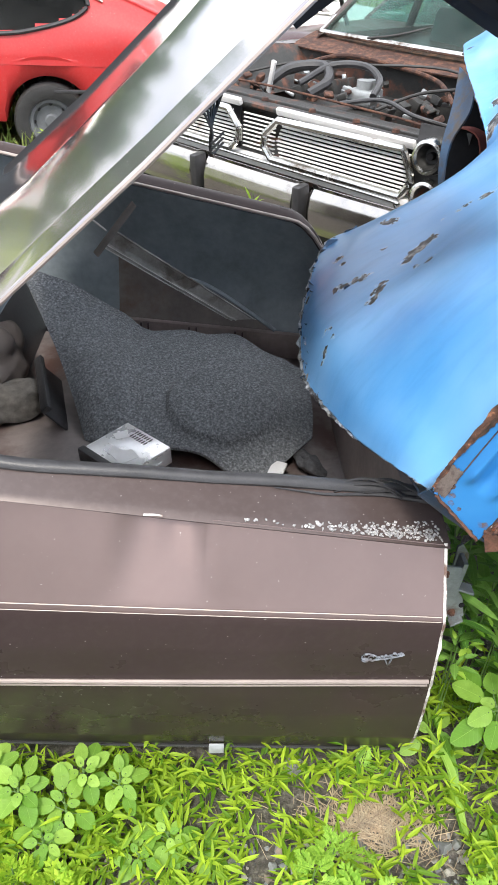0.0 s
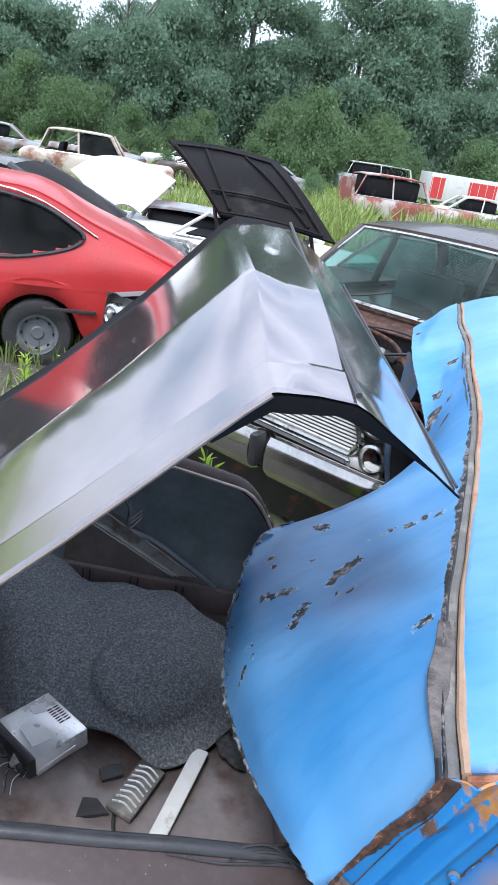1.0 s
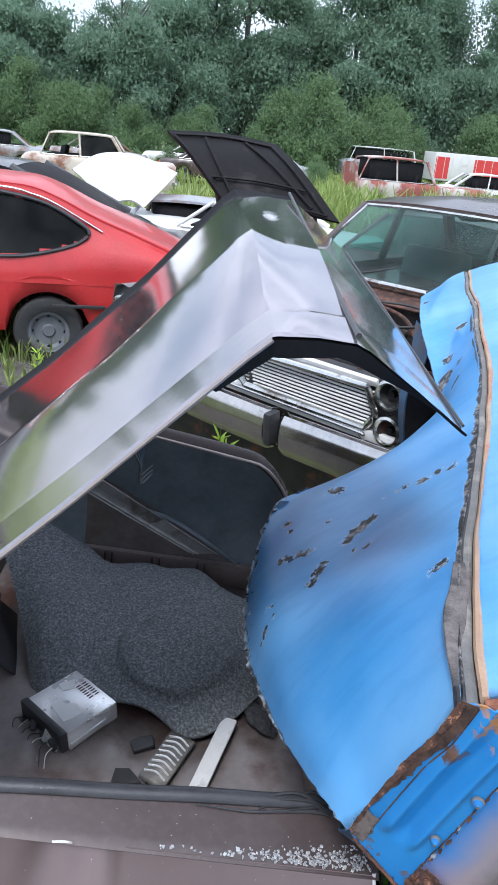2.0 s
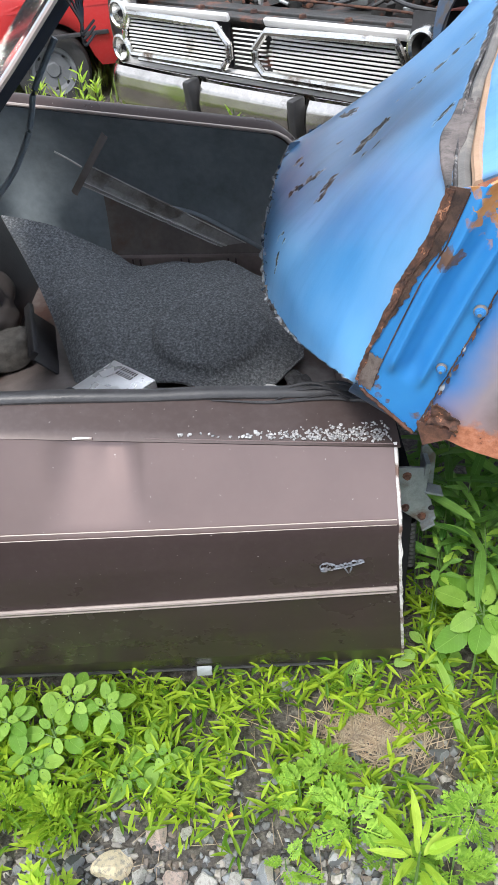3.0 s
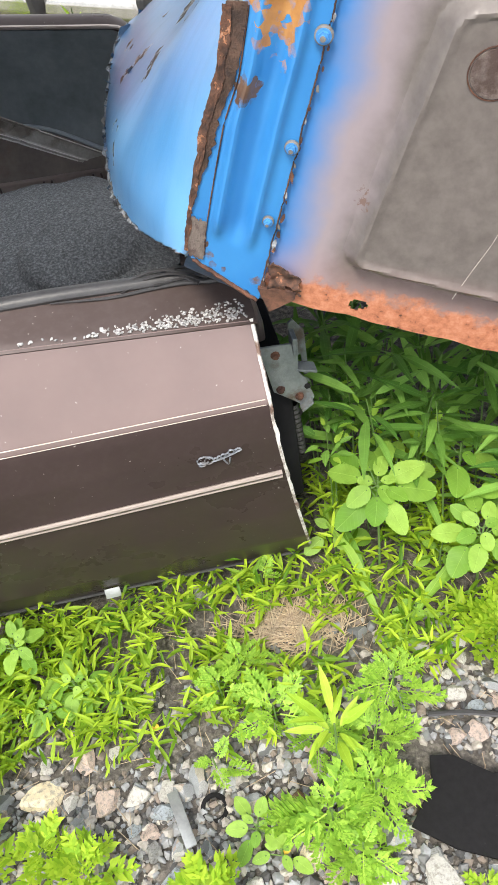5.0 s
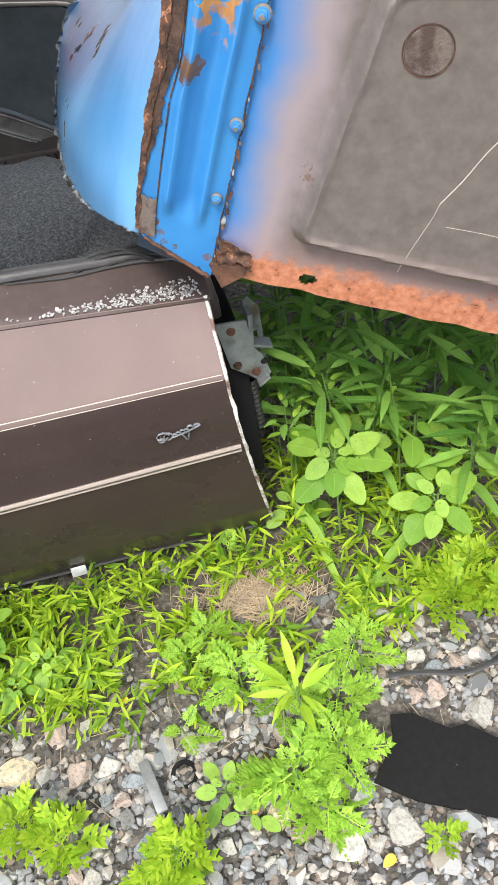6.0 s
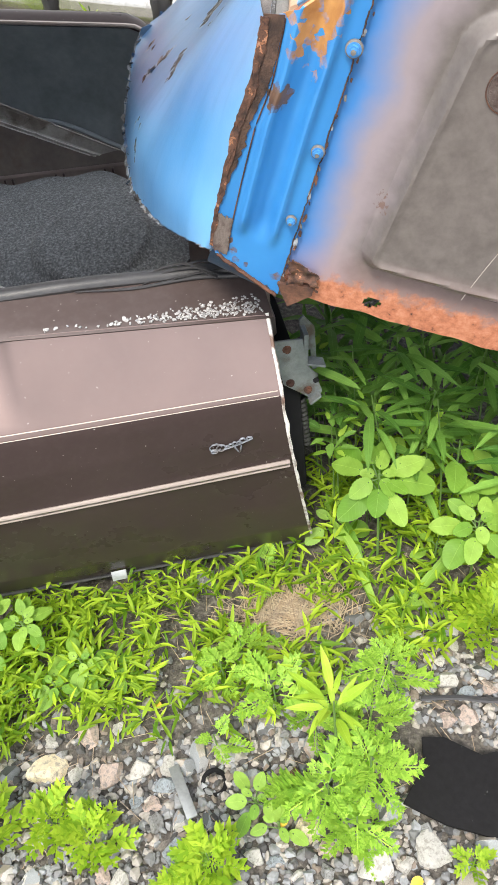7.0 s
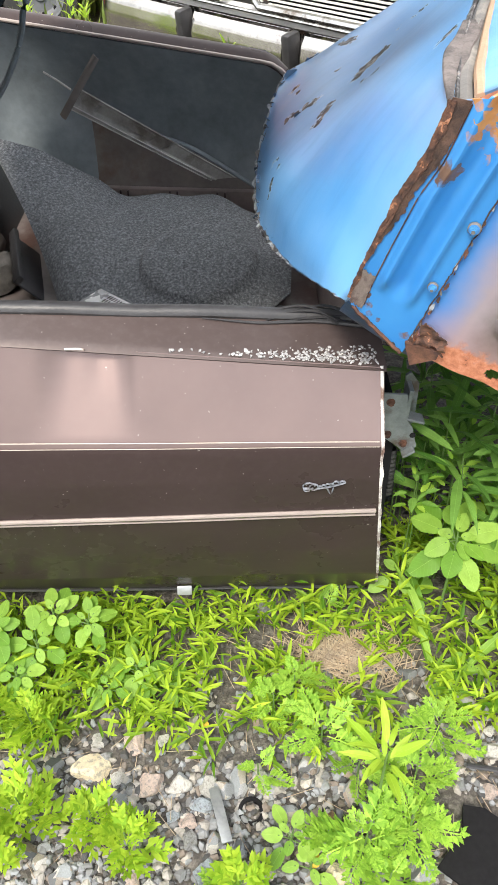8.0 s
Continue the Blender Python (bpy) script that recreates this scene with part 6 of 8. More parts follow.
def build_grille_car():
    car = thing("car", GRILLE_M, "hoodless old car with chrome grille and rusty engine bay", "car")
    # bumper in three bowed lengths with black guards
    for x0, x1 in ((-1.34, -0.42), (-0.36, 0.36), (0.42, 1.30)):
        bm = bmesh.new()
        prof = ((-0.02, 0.0), (-0.045, -0.03), (-0.055, -0.085), (-0.045, -0.15), (0.0, -0.19), (0.03, -0.19), (0.03, -0.02), (0.01, 0.005))

        def bump(u, v):
            x = x0 + (x1 - x0) * u
            i = v * (len(prof) - 1)
            k = min(int(i), len(prof) - 2)
            f = i - k
            y = prof[k][0] + (prof[k + 1][0] - prof[k][0]) * f
            z = prof[k][1] + (prof[k + 1][1] - prof[k][1]) * f
            bow = 0.05 * (x / 1.3) ** 2 + 0.20 * max(0, (abs(x) - 1.12) / 0.2) ** 2
            drop = 0.04 * (u in (0.0, 1.0))
            return Vector((x, y + bow + drop * 0.3 + 0.02 * (u in (0.0, 1.0)), 0.585 + z * 1.25 * (1 - drop)))

        sheet(bm, 24, 28, bump, -0.003)
        part("bumper", bm, OLD_CHROME, car, "dull stained chrome bumper section")
    for x in (-0.39, 0.39):
        bm = bmesh.new()
        box(bm, (0.055, 0.10, 0.20), pose(x, -0.04, 0.50, 6), 0.018)
        part("bumper_guard", bm, RUBBER, car, "black rubber bumper guard")
    # grille surround: two oblong chrome frames with bars
    for side in (-1, 1):
        outline = [(0.07 * side, 0.645), (0.012 * side, 0.70), (0.012 * side, 0.765), (0.10 * side, 0.85), (0.88 * side, 0.86), (0.93 * side, 0.78), (0.955 * side, 0.72), (0.90 * side, 0.635)]
        off = 0.0 if side > 0 else -0.17
        bm = bmesh.new()
        ring = [(x + off, 0.10 - 0.03 * (abs(x) < 0.2), z) for x, z in outline]
        path = []
        for a, b in zip(ring, ring[1:] + ring[:1]):
            path += [tuple(p + (q - p) * k / 4 for p, q in zip(a, b)) for k in range(4)]
        tube(bm, path + [path[0]], 0.020, 8, 1, 1.0)
        frame_ob = part("grille_frame", bm, CHROME, car, "pitted chrome grille surround")
        bm = bmesh.new()
        box(bm, (0.88, 0.03, 0.04), pose(0.49 * side + off, 0.12, 0.885, 25), 0.008)
        part("grille_header", bm, WHITE_PAINT, frame_ob, "white edge above the grille")
        for k in range(10):
            z = 0.655 + 0.020 * k
            left = 0.065 + 0.04 * abs(z - 0.73) / 0.1
            bm = bmesh.new()
            box(bm, (0.92 - left, 0.016, 0.010), pose((left + 0.92) / 2 * side + off, 0.115, z), 0.003)
            part("grille_bar", bm, WHITE_BAR, frame_ob)
        bm = bmesh.new()
        box(bm, (0.84, 0.01, 0.22), pose(0.49 * side + off, 0.15, 0.745))
        part("grille_back", bm, DARK_VOID, frame_ob, "dark radiator space")
        for x in (0.42, 0.66):
            bm = bmesh.new()
            box(bm, (0.02, 0.012, 0.19), pose(x * side + off, 0.127, 0.74), 0.002)
            part("grille_post", bm, DARK_VOID, frame_ob)
    for k in range(9):
        bm = bmesh.new()
        box(bm, (0.24, 0.012, 0.008), pose(-0.085, 0.135, 0.655 + 0.022 * k), 0.002)
        part("grille_bar", bm, WHITE_BAR, car)
    bm = bmesh.new()
    sheet(bm, 20, 4, lambda u, v: Vector((-1.15 + 2.3 * u, 0.14 + 0.05 * v, 0.06 + 0.50 * (1 - v))), 0.01)
    part("splash_pan", bm, ENGINE_DARK, car, "dark rusty pan below the bumper")
    # lower valance and trim
    bm = bmesh.new()
    box(bm, (2.3, 0.05, 0.06), pose(-0.05, 0.12, 0.60), 0.012)
    part("valance", bm, WHITE_PAINT, car, "stained pale valance below the grille")
    bm = bmesh.new()
    tube(bm, [(-1.0, 0.085, 0.615), (0, 0.075, 0.615), (0.84, 0.085, 0.61), (0.89, 0.085, 0.60), (0.92, 0.09, 0.555)], 0.010, 8, 4)
    part("grille_trim", bm, CHROME, car, "bent chrome trim below the grille")
    # lamp housings
    for x, z, kind in ((1.04, 0.66, 1), (1.02, 0.85, 1), (-1.17, 0.66, 1), (-1.15, 0.85, 1)):
        bm = bmesh.new()
        m = pose(x, 0.115, z, 90)
        lathe(bm, ((0.058, 0.02), (0.066, 0.034), (0.080, 0.028), (0.088, 0.0), (0.09, -0.05)), m, 28)
        ring = part("headlight", bm, CHROME, car, "round headlight with a dull ring")
        bm = bmesh.new()
        lathe(bm, ((0.0, -0.045), (0.03, -0.04), (0.05, -0.01), (0.058, 0.02)), m, 28)
        part("reflector", bm, ENGINE_DARK if x > 0 else CHROME, ring, "empty dark bowl" if x > 0 else "bright reflector")
        bm = bmesh.new()
        lathe(bm, ((0.0, 0.0), (0.018, -0.002), (0.02, -0.03)), m, 16)
        part("lamp_socket", bm, DARK_VOID, ring)
    for x in (1.05, -1.17):
        bm = bmesh.new()
        sheet(bm, 6, 10, lambda u, v: Vector((x - 0.13 + 0.27 * u, 0.16 - 0.02 * math.sin(math.pi * v), 0.56 + 0.42 * v)), 0.01)
        part("lamp_panel", bm, RUBBER, car, "black headlight panel")
    # side fenders
    for s in (-1, 1):
        bm = bmesh.new()
        rows = [[(s * (1.26 + d), 0.12 + 2.0 * k / 6, z) for d, z in ((-0.16, 0.99), (-0.08, 1.0), (-0.01, 0.96), (0.02, 0.80), (0.0, 0.60), (-0.02, 0.42))] for k in range(7)]
        sheet(bm, 20, 16, surface(rows), 0.006)
        part("fender", bm, RUSTY_RED if s > 0 else DARK_ROOF, car, "rusty dark red fender")
    # engine bay
    bm = bmesh.new()
    box(bm, (2.2, 0.14, 0.03), pose(-0.05, 0.42, 0.86), 0.006)
    box(bm, (2.2, 0.03, 0.10), pose(-0.05, 0.35, 0.83), 0.006)
    sup = part("radiator_support", bm, ENGINE_DARK, car, "greasy radiator support bar")
    bm = bmesh.new()
    box(bm, (2.1, 0.12, 0.02), pose(-0.05, 0.24, 0.865), 0.004)
    part("latch_panel", bm, ENGINE_DARK, car, "rusty hood latch panel")
    bm = bmesh.new()
    tube(bm, [(-0.9, 0.52, 0.90), (-0.3, 0.50, 0.915), (0.3, 0.50, 0.905), (0.75, 0.46, 0.90), (0.98, 0.34, 0.88)], 0.007, 8, 5)
    part("front_rail", bm, RUST, sup, "thin rusty rail")
    for x, z in ((-0.62, 0.875), (-0.2, 0.878), (0.15, 0.876), (0.45, 0.878), (0.7, 0.876)):
        bm = bmesh.new()
        lathe(bm, ((0.0, 0.02), (0.018, 0.016), (0.022, 0.0)), pose(x, 0.30, z), 14)
        part("latch_stud", bm, RUST, sup)
    bm = bmesh.new()
    box(bm, (2.3, 1.5, 0.03), pose(-0.05, 1.1, 0.42), 0.0)
    part("bay_floor", bm, ENGINE_DARK, car, "dark oily engine bay")
    bm = bmesh.new()
    box(bm, (0.75, 0.75, 0.35), pose(-0.10, 1.15, 0.62), 0.05)
    for k in range(4):
        box(bm, (0.10, 0.09, 0.14), pose(-0.42, 0.9 + 0.17 * k, 0.80, 0, -20, 0), 0.015)
        box(bm, (0.10, 0.09, 0.14), pose(0.22, 0.9 + 0.17 * k, 0.80, 0, 20, 0), 0.015)
    eng = part("engine", bm, ENGINE_DARK, car, "greasy rusted engine block")
    bm = bmesh.new()
    box(bm, (0.17, 0.20, 0.09), pose(0.02, 0.98, 0.87, 0, 0, 12), 0.02)
    cyl(bm, 0.05, 0.06, pose(0.03, 0.95, 0.935), 18)
    cyl(bm, 0.045, 0.05, pose(0.02, 1.05, 0.93), 18)
    box(bm, (0.24, 0.03, 0.02), pose(0.04, 0.91, 0.90, 0, 8, 20), 0.004)
    part("carburettor", bm, STEEL, eng, "bright alloy carburettor")
    for pts, r, mat, lab in (
        (((-0.60, 0.72, 0.84), (-0.50, 0.86, 0.96), (-0.32, 0.98, 0.99), (-0.20, 0.88, 0.93), (-0.24, 0.75, 0.86)), 0.032, RUBBER, "bent black radiator hose"),
        (((-0.36, 0.80, 0.90), (-0.26, 0.98, 1.0), (-0.06, 1.06, 1.02), (0.10, 1.0, 0.97), (0.16, 0.86, 0.90)), 0.022, RUBBER, "black heater hose"),
        (((-0.72, 1.2, 0.92), (-0.40, 1.3, 1.02), (0.0, 1.35, 1.0), (0.35, 1.25, 0.98), (0.62, 1.0, 0.92)), 0.014, RUST, "rusty fuel pipe"),
        (((0.28, 0.72, 0.86), (0.42, 0.95, 0.95), (0.60, 1.2, 0.98), (0.78, 1.5, 1.0)), 0.010, WIRE, "black engine cable"),
        (((-0.9, 0.9, 0.88), (-0.6, 1.1, 0.97), (-0.2, 1.2, 1.0), (0.3, 1.45, 1.02), (0.8, 1.3, 0.95)), 0.008, WIRE, "black engine cable"),
        (((0.1, 0.62, 0.88), (0.35, 0.68, 0.93), (0.6, 0.62, 0.90), (0.8, 0.72, 0.86)), 0.012, RUBBER, "black vacuum hose")):
        bm = bmesh.new()
        tube(bm, pts, r, 8, 6)
        part("hose", bm, mat, eng, lab)
    bm = bmesh.new()
    box(bm, (0.03, 0.02, 0.20), pose(-0.44, 0.62, 0.94, 10, 18, 0), 0.004)
    part("prop", bm, WHITE_PAINT, sup, "pale upright bracket")
    rnd = random.Random(4)
    for k in range(64):
        bm = bmesh.new()
        s = rnd.uniform(0.02, 0.075)
        box(bm, (s, s * rnd.uniform(0.5, 1.4), s * rnd.uniform(0.3, 0.9)), pose(rnd.uniform(-0.95, 0.95), rnd.uniform(0.62, 1.55), rnd.uniform(0.80, 0.90), rnd.uniform(-30, 30), rnd.uniform(-30, 30), rnd.uniform(0, 180)), s * 0.12)
        part("engine_fitting", bm, (RUST, ENGINE_DARK, STEEL, RUST)[k % 4], eng, ("rusty fitting", "black fitting", "grey metal fitting", "rusty fitting")[k % 4])
    for s in (-1, 1):
        bm = bmesh.new()
        sheet(bm, 12, 8, lambda u, v: Vector((s * (1.08 - 0.28 * v - 0.06 * math.sin(3 * u)), 0.45 + 1.3 * u, 0.96 - 0.26 * v + 0.06 * math.sin(math.pi * u))), 0.006)
        part("inner_fender", bm, ENGINE_DARK, car, "rust-stained inner fender")
    # cowl, windscreen, roof and body
    bm = bmesh.new()
    sheet(bm, 24, 8, lambda u, v: Vector((-1.12 + 2.24 * u, 1.60 + 0.30 * v + 0.10 * math.sin(math.pi * u) * -1, 0.98 + 0.08 * v)), -0.01)
    part("cowl", bm, RUST, car, "rusty red cowl below the windscreen")
    bm = bmesh.new()
    box(bm, (2.1, 0.04, 0.55), pose(-0.02, 1.62, 0.70), 0.01)
    part("firewall", bm, ENGINE_DARK, car, "dark firewall")
    a = ((-1.0, 1.80, 1.07), (-0.35, 1.70, 1.08), (0.35, 1.70, 1.08), (1.0, 1.80, 1.07))
    b = ((-0.80, 2.36, 1.56), (-0.30, 2.28, 1.585), (0.30, 2.28, 1.585), (0.80, 2.36, 1.56))
    bm = bmesh.new()
    sheet(bm, 6, 20, surface((a, b)), 0.005)
    pane = part("windscreen", bm, SCREEN_GLASS, car, "greenish dusty windscreen")
    pane.visible_shadow = False
    bm = bmesh.new()
    for pts in (a, b, (a[0], b[0]), (a[-1], b[-1])):
        tube(bm, pts, 0.018, 8, 5)
    part("windscreen_frame", bm, CHROME, pane, "bright windscreen trim")
    for x in (-0.5, 0.25):
        bm = bmesh.new()
        tube(bm, [(x, 1.68, 1.09), (x + 0.2, 1.74, 1.13), (x + 0.42, 1.83, 1.20)], 0.008, 6, 4)
        part("wiper", bm, WIRE, car, "black wiper arm")
    bm = bmesh.new()
    sheet(bm, 12, 16, surface((((-0.82, 2.36, 1.565), (-0.30, 2.28, 1.60), (0.30, 2.28, 1.60), (0.82, 2.36, 1.565)), ((-0.84, 2.9, 1.60), (-0.3, 2.9, 1.66), (0.3, 2.9, 1.66), (0.84, 2.9, 1.60)), ((-0.82, 3.6, 1.58), (-0.3, 3.65, 1.63), (0.3, 3.65, 1.63), (0.82, 3.6, 1.58)), ((-0.78, 4.0, 1.40), (-0.3, 4.1, 1.44), (0.3, 4.1, 1.44), (0.78, 4.0, 1.40)))), -0.02)
    part("roof", bm, DARK_ROOF, car, "dusty dark brown roof")
    for s in (-1, 1):
        for a3, b3, rr in (((1.0, 1.80, 1.05), (0.82, 2.36, 1.565), 0.03), ((1.0, 3.0, 1.05), (0.84, 3.0, 1.59), 0.035), ((0.98, 4.3, 1.05), (0.80, 3.7, 1.55), 0.06)):
            bm = bmesh.new()
            tube(bm, [(s * a3[0], a3[1], a3[2]), (s * b3[0], b3[1], b3[2])], rr, 8, 1)
            part("roof_pillar", bm, DARK_ROOF, car, "dark roof pillar")
        bm = bmesh.new()
        rows = [[(s * x, y, z) for x, z in ((0.98, 1.06), (1.06, 0.92), (1.08, 0.65), (1.02, 0.36))] for y in (1.75, 2.6, 3.5, 4.4, 5.0)]
        sheet(bm, 16, 10, surface(rows), 0.01)
        part("body_side", bm, DARK_ROOF, car, "dark brown body side")
    bm = bmesh.new()
    box(bm, (2.0, 0.9, 0.06), pose(0, 4.75, 1.02), 0.02)
    part("boot_deck", bm, DARK_ROOF, car, "dark brown rear deck")
    for x in (-0.45, 0.45):
        bm = bmesh.new()
        box(bm, (0.62, 0.20, 0.62), pose(x, 3.0, 0.92, -12), 0.06)
        box(bm, (0.62, 0.5, 0.18), pose(x, 2.75, 0.62), 0.06)
        part("front_seat", bm, TEAL_SEAT, car, "faded teal vinyl front seat")
    bm = bmesh.new()
    box(bm, (1.9, 0.3, 0.22), pose(0, 1.98, 0.92), 0.06)
    part("dashboard", bm, DARK_VOID, car, "dark dashboard")
    bm = bmesh.new()
    lathe(bm, ((0.185, -0.012), (0.20, 0.0), (0.185, 0.012), (0.17, 0.0), (0.185, -0.012)), pose(0.42, 2.3, 1.0, 65), 28)
    box(bm, (0.36, 0.02, 0.015), pose(0.42, 2.3, 1.0, 65), 0.004)
    part("steering_wheel", bm, WIRE, car, "thin black steering wheel")
    for x, y in ((-0.9, 1.0), (0.9, 1.0), (-0.9, 3.9), (0.9, 3.9)):
        wheel(car, pose(x, y, 0.31, 0, 90, 0), 0.31, STEEL)


def wheel(car, m, r, rim_mat):
    bm = bmesh.new()
    w = 0.095
    lathe(bm, ((r * 0.60, -w * 0.8), (r * 0.8, -w), (r * 0.94, -w * 0.9), (r, -w * 0.5), (r, w * 0.5), (r * 0.94, w * 0.9), (r * 0.8, w), (r * 0.60, w * 0.8)), m, 36)
    t = part("wheel", bm, TYRE, car, "worn black tyre on a steel wheel")
    bm = bmesh.new()
    for s in (-1, 1):
        lathe(bm, ((0.0, s * w * 0.4), (r * 0.16, s * w * 0.42), (r * 0.2, s * w * 0.25), (r * 0.42, s * w * 0.3), (r * 0.5, s * w * 0.6), (r * 0.58, s * w * 0.65), (r * 0.61, s * w * 0.86)), m, 32)
    rim = part("rim", bm, rim_mat, t, "dull grey steel rim")
    for k in range(8):
        a = 2 * math.pi * k / 8
        bm = bmesh.new()
        cyl(bm, r * 0.055, w * 1.02, m @ pose(r * 0.47 * math.cos(a), r * 0.47 * math.sin(a), 0), 8)
        part("rim_hole", bm, DARK_VOID, rim)


build_grille_car()


# ---- other wrecks ----
def wreck(m, name, label, L=4.4, W=1.75, paint=CREAM_WORN, roof_mat=None, belt=0.92, top=1.38, hood_z=0.88, deck_z=0.88, cabin=(1.3, 1.85, 3.1, 3.7), wheels=(0.85, 3.45), r=0.30, panes=True, hood=True, base=0.26, category="car", front_lamps=True, rear_pillar=True):
    """A car with its front at local x = 0, running to x = L; y across."""
    car = thing(name, m, label, category)
    roof_mat = roof_mat or paint
    bm = bmesh.new()
    n = 90
    secs = []
    for i in range(n + 1):
        x = L * i / n
        z0 = base + 0.06 * (abs(x - L / 2) > L * 0.46)
        for wx in wheels:
            if abs(x - wx) < r + 0.05:
                z0 = max(z0, r + math.sqrt(max(0, (r + 0.055) ** 2 - (x - wx) ** 2)) * 0.98)
        if x < cabin[0]:
            z1 = hood_z + (belt - hood_z) * (x / cabin[0]) - 0.10 * max(0, 1 - x / 0.16) ** 2
        elif x < cabin[3]:
            z1 = belt
        else:
            z1 = belt + (deck_z - belt) * min(1, (x - cabin[3]) / 0.5) - 0.08 * max(0, 1 - (L - x) / 0.12) ** 2
        end = min(1.0, 0.90 + 0.10 * min(x, L - x) / 0.35)
        h = W / 2 * end
        mid = (z0 + z1) / 2
        half = [(0, z1 + 0.025), (h * 0.6, z1 + 0.02), (h * 0.90, z1), (h * 0.965, z1 - 0.05), (h, max(z0, z1 - 0.16)), (h * 1.01, mid), (h * 0.985, z0 + (mid - z0) * 0.3), (h * 0.94, z0), (0, z0)]
        ring = half + [(-y, z) for y, z in half[-2:0:-1]]
        secs.append([bm.verts.new((x, y, z)) for y, z in ring])
    k = len(secs[0])
    for a, b in zip(secs, secs[1:]):
        for j in range(k):
            bm.faces.new((a[j], a[(j + 1) % k], b[(j + 1) % k], b[j]))
    bm.faces.new(secs[0][::-1])
    bm.faces.new(secs[-1])
    bmesh.ops.recalc_face_normals(bm, faces=list(bm.faces))
    body = part("body", bm, paint, car)
    bm = bmesh.new()
    hb, ht = W / 2 * 0.90, W / 2 * 0.74
    c0, c1, c2, c3 = cabin
    rows = [[(x, y * ht, top + dz - 0.035 * abs(y) ** 2) for y in (-1, -0.6, 0, 0.6, 1)] for x, dz in ((c1, -0.03), (c1 + 0.25, 0.0), ((c1 + c2) / 2, 0.015), (c2 - 0.2, 0.0), (c2, -0.03))]
    sheet(bm, 16, 12, surface(rows), 0.03)
    part("roof", bm, roof_mat, car)
    for s in (-1, 1):
        for xa, xb, rr in ((c0, c1, 0.022), ((c1 + c2) / 2, (c1 + c2) / 2 - 0.05, 0.028), (c3, c2, 0.05))[: 3 if rear_pillar else 2]:
            bm = bmesh.new()
            tube(bm, [(xa, s * hb, belt + 0.0), (xb, s * ht, top - 0.06)], rr, 8, 1)
            part("roof_pillar", bm, roof_mat, car)
        bm = bmesh.new()
        tube(bm, [(c0 + 0.05, s * hb * 1.03, belt + 0.008), (c3, s * hb * 1.03, belt + 0.008)], 0.012, 6, 1)
        part("window_trim", bm, CHROME, car, "bright window trim")
        if panes:
            for xa, xb, xc, xd in (((c1 + c2) / 2 + 0.03, c3 - 0.06, c2 - 0.05, (c1 + c2) / 2),):
                bm = bmesh.new()
                vs = [bm.verts.new(q) for q in ((xa, s * hb, belt + 0.01), (xb, s * hb, belt + 0.01), (xc, s * ht, top - 0.09), (xd, s * ht, top - 0.09))]
                bm.faces.new(vs)
                thicken(bm, 0.006)
                part("side_window", bm, DARK_GLASS, car, "dusty side window", smooth=False)
    if panes:
        for xa, xb in ((c0, c1), (c3, c2)):
            bm = bmesh.new()
            sheet(bm, 4, 8, surface((((xa, -hb * 0.95, belt + 0.02), (xa - 0.04 * (xa < xb), 0, belt + 0.03), (xa, hb * 0.95, belt + 0.02)), ((xb, -ht, top - 0.07), (xb, 0, top - 0.03), (xb, ht, top - 0.07)))), 0.006)
            part("windscreen" if xa < xb else "rear_window", bm, SCREEN_GLASS, car, "dusty greenish screen")
    bm = bmesh.new()
    box(bm, (c3 - c0 - 0.3, W * 0.82, 0.03), pose((c0 + c3) / 2, 0, belt + 0.015))
    part("cabin_floor", bm, DARK_VOID, car, "dark cabin")
    for x in (c1 + 0.35, c2 - 0.25):
        for y in (-0.36, 0.36):
            bm = bmesh.new()
            box(bm, (0.14, 0.5, 0.42), pose(x, y, belt + 0.06, 0, 12, 0), 0.05)
            part("seat_back", bm, DARK_VOID, car, "dark seat back")
    if not panes and top - belt > 0.3:
        # an added near-black box gives the open cabin its shade
        bm = bmesh.new()
        box(bm, (c2 - c1 - 0.1, W * 0.66, top - belt - 0.14), pose((c1 + c2) / 2, 0, (top + belt) / 2 - 0.04), 0.06)
        part("dark_cabin", bm, DARK_VOID, car, "near-black box that fills the cabin in place of its shade")
    for x, lab in ((-0.05, "front_bumper"), (L + 0.04, "rear_bumper")):
        bm = bmesh.new()
        tube(bm, [(x + 0.10 * (1 if x < 0 else -1), -W / 2 * 0.96, 0.46), (x, -W / 2 * 0.7, 0.46), (x, W / 2 * 0.7, 0.46), (x + 0.10 * (1 if x < 0 else -1), W / 2 * 0.96, 0.46)], 0.06, 8, 5, 0.9)
        part(lab, bm, CHROME, car, "dull chrome bumper")
    if front_lamps:
        for y in (-0.62, -0.45, 0.45, 0.62):
            bm = bmesh.new()
            lathe(bm, ((0.0, 0.0), (0.06, 0.01), (0.075, 0.02), (0.08, -0.04)), pose(0.0, y * W / 1.75, 0.70, 0, -90, 0), 18)
            part("headlight", bm, CHROME, car, "dull headlight")
    for y in (-0.66, 0.66):
        bm = bmesh.new()
        box(bm, (0.05, 0.26, 0.10), pose(L - 0.01, y * W / 1.75, 0.74), 0.015)
        part("tail_light", bm, SIGN_RED, car, "red tail light")
    for wx in wheels:
        for s in (-1, 1):
            wheel(car, pose(wx, s * (W / 2 - 0.12), r, 90, 0, 0), r, RIM_GREY)
    return car


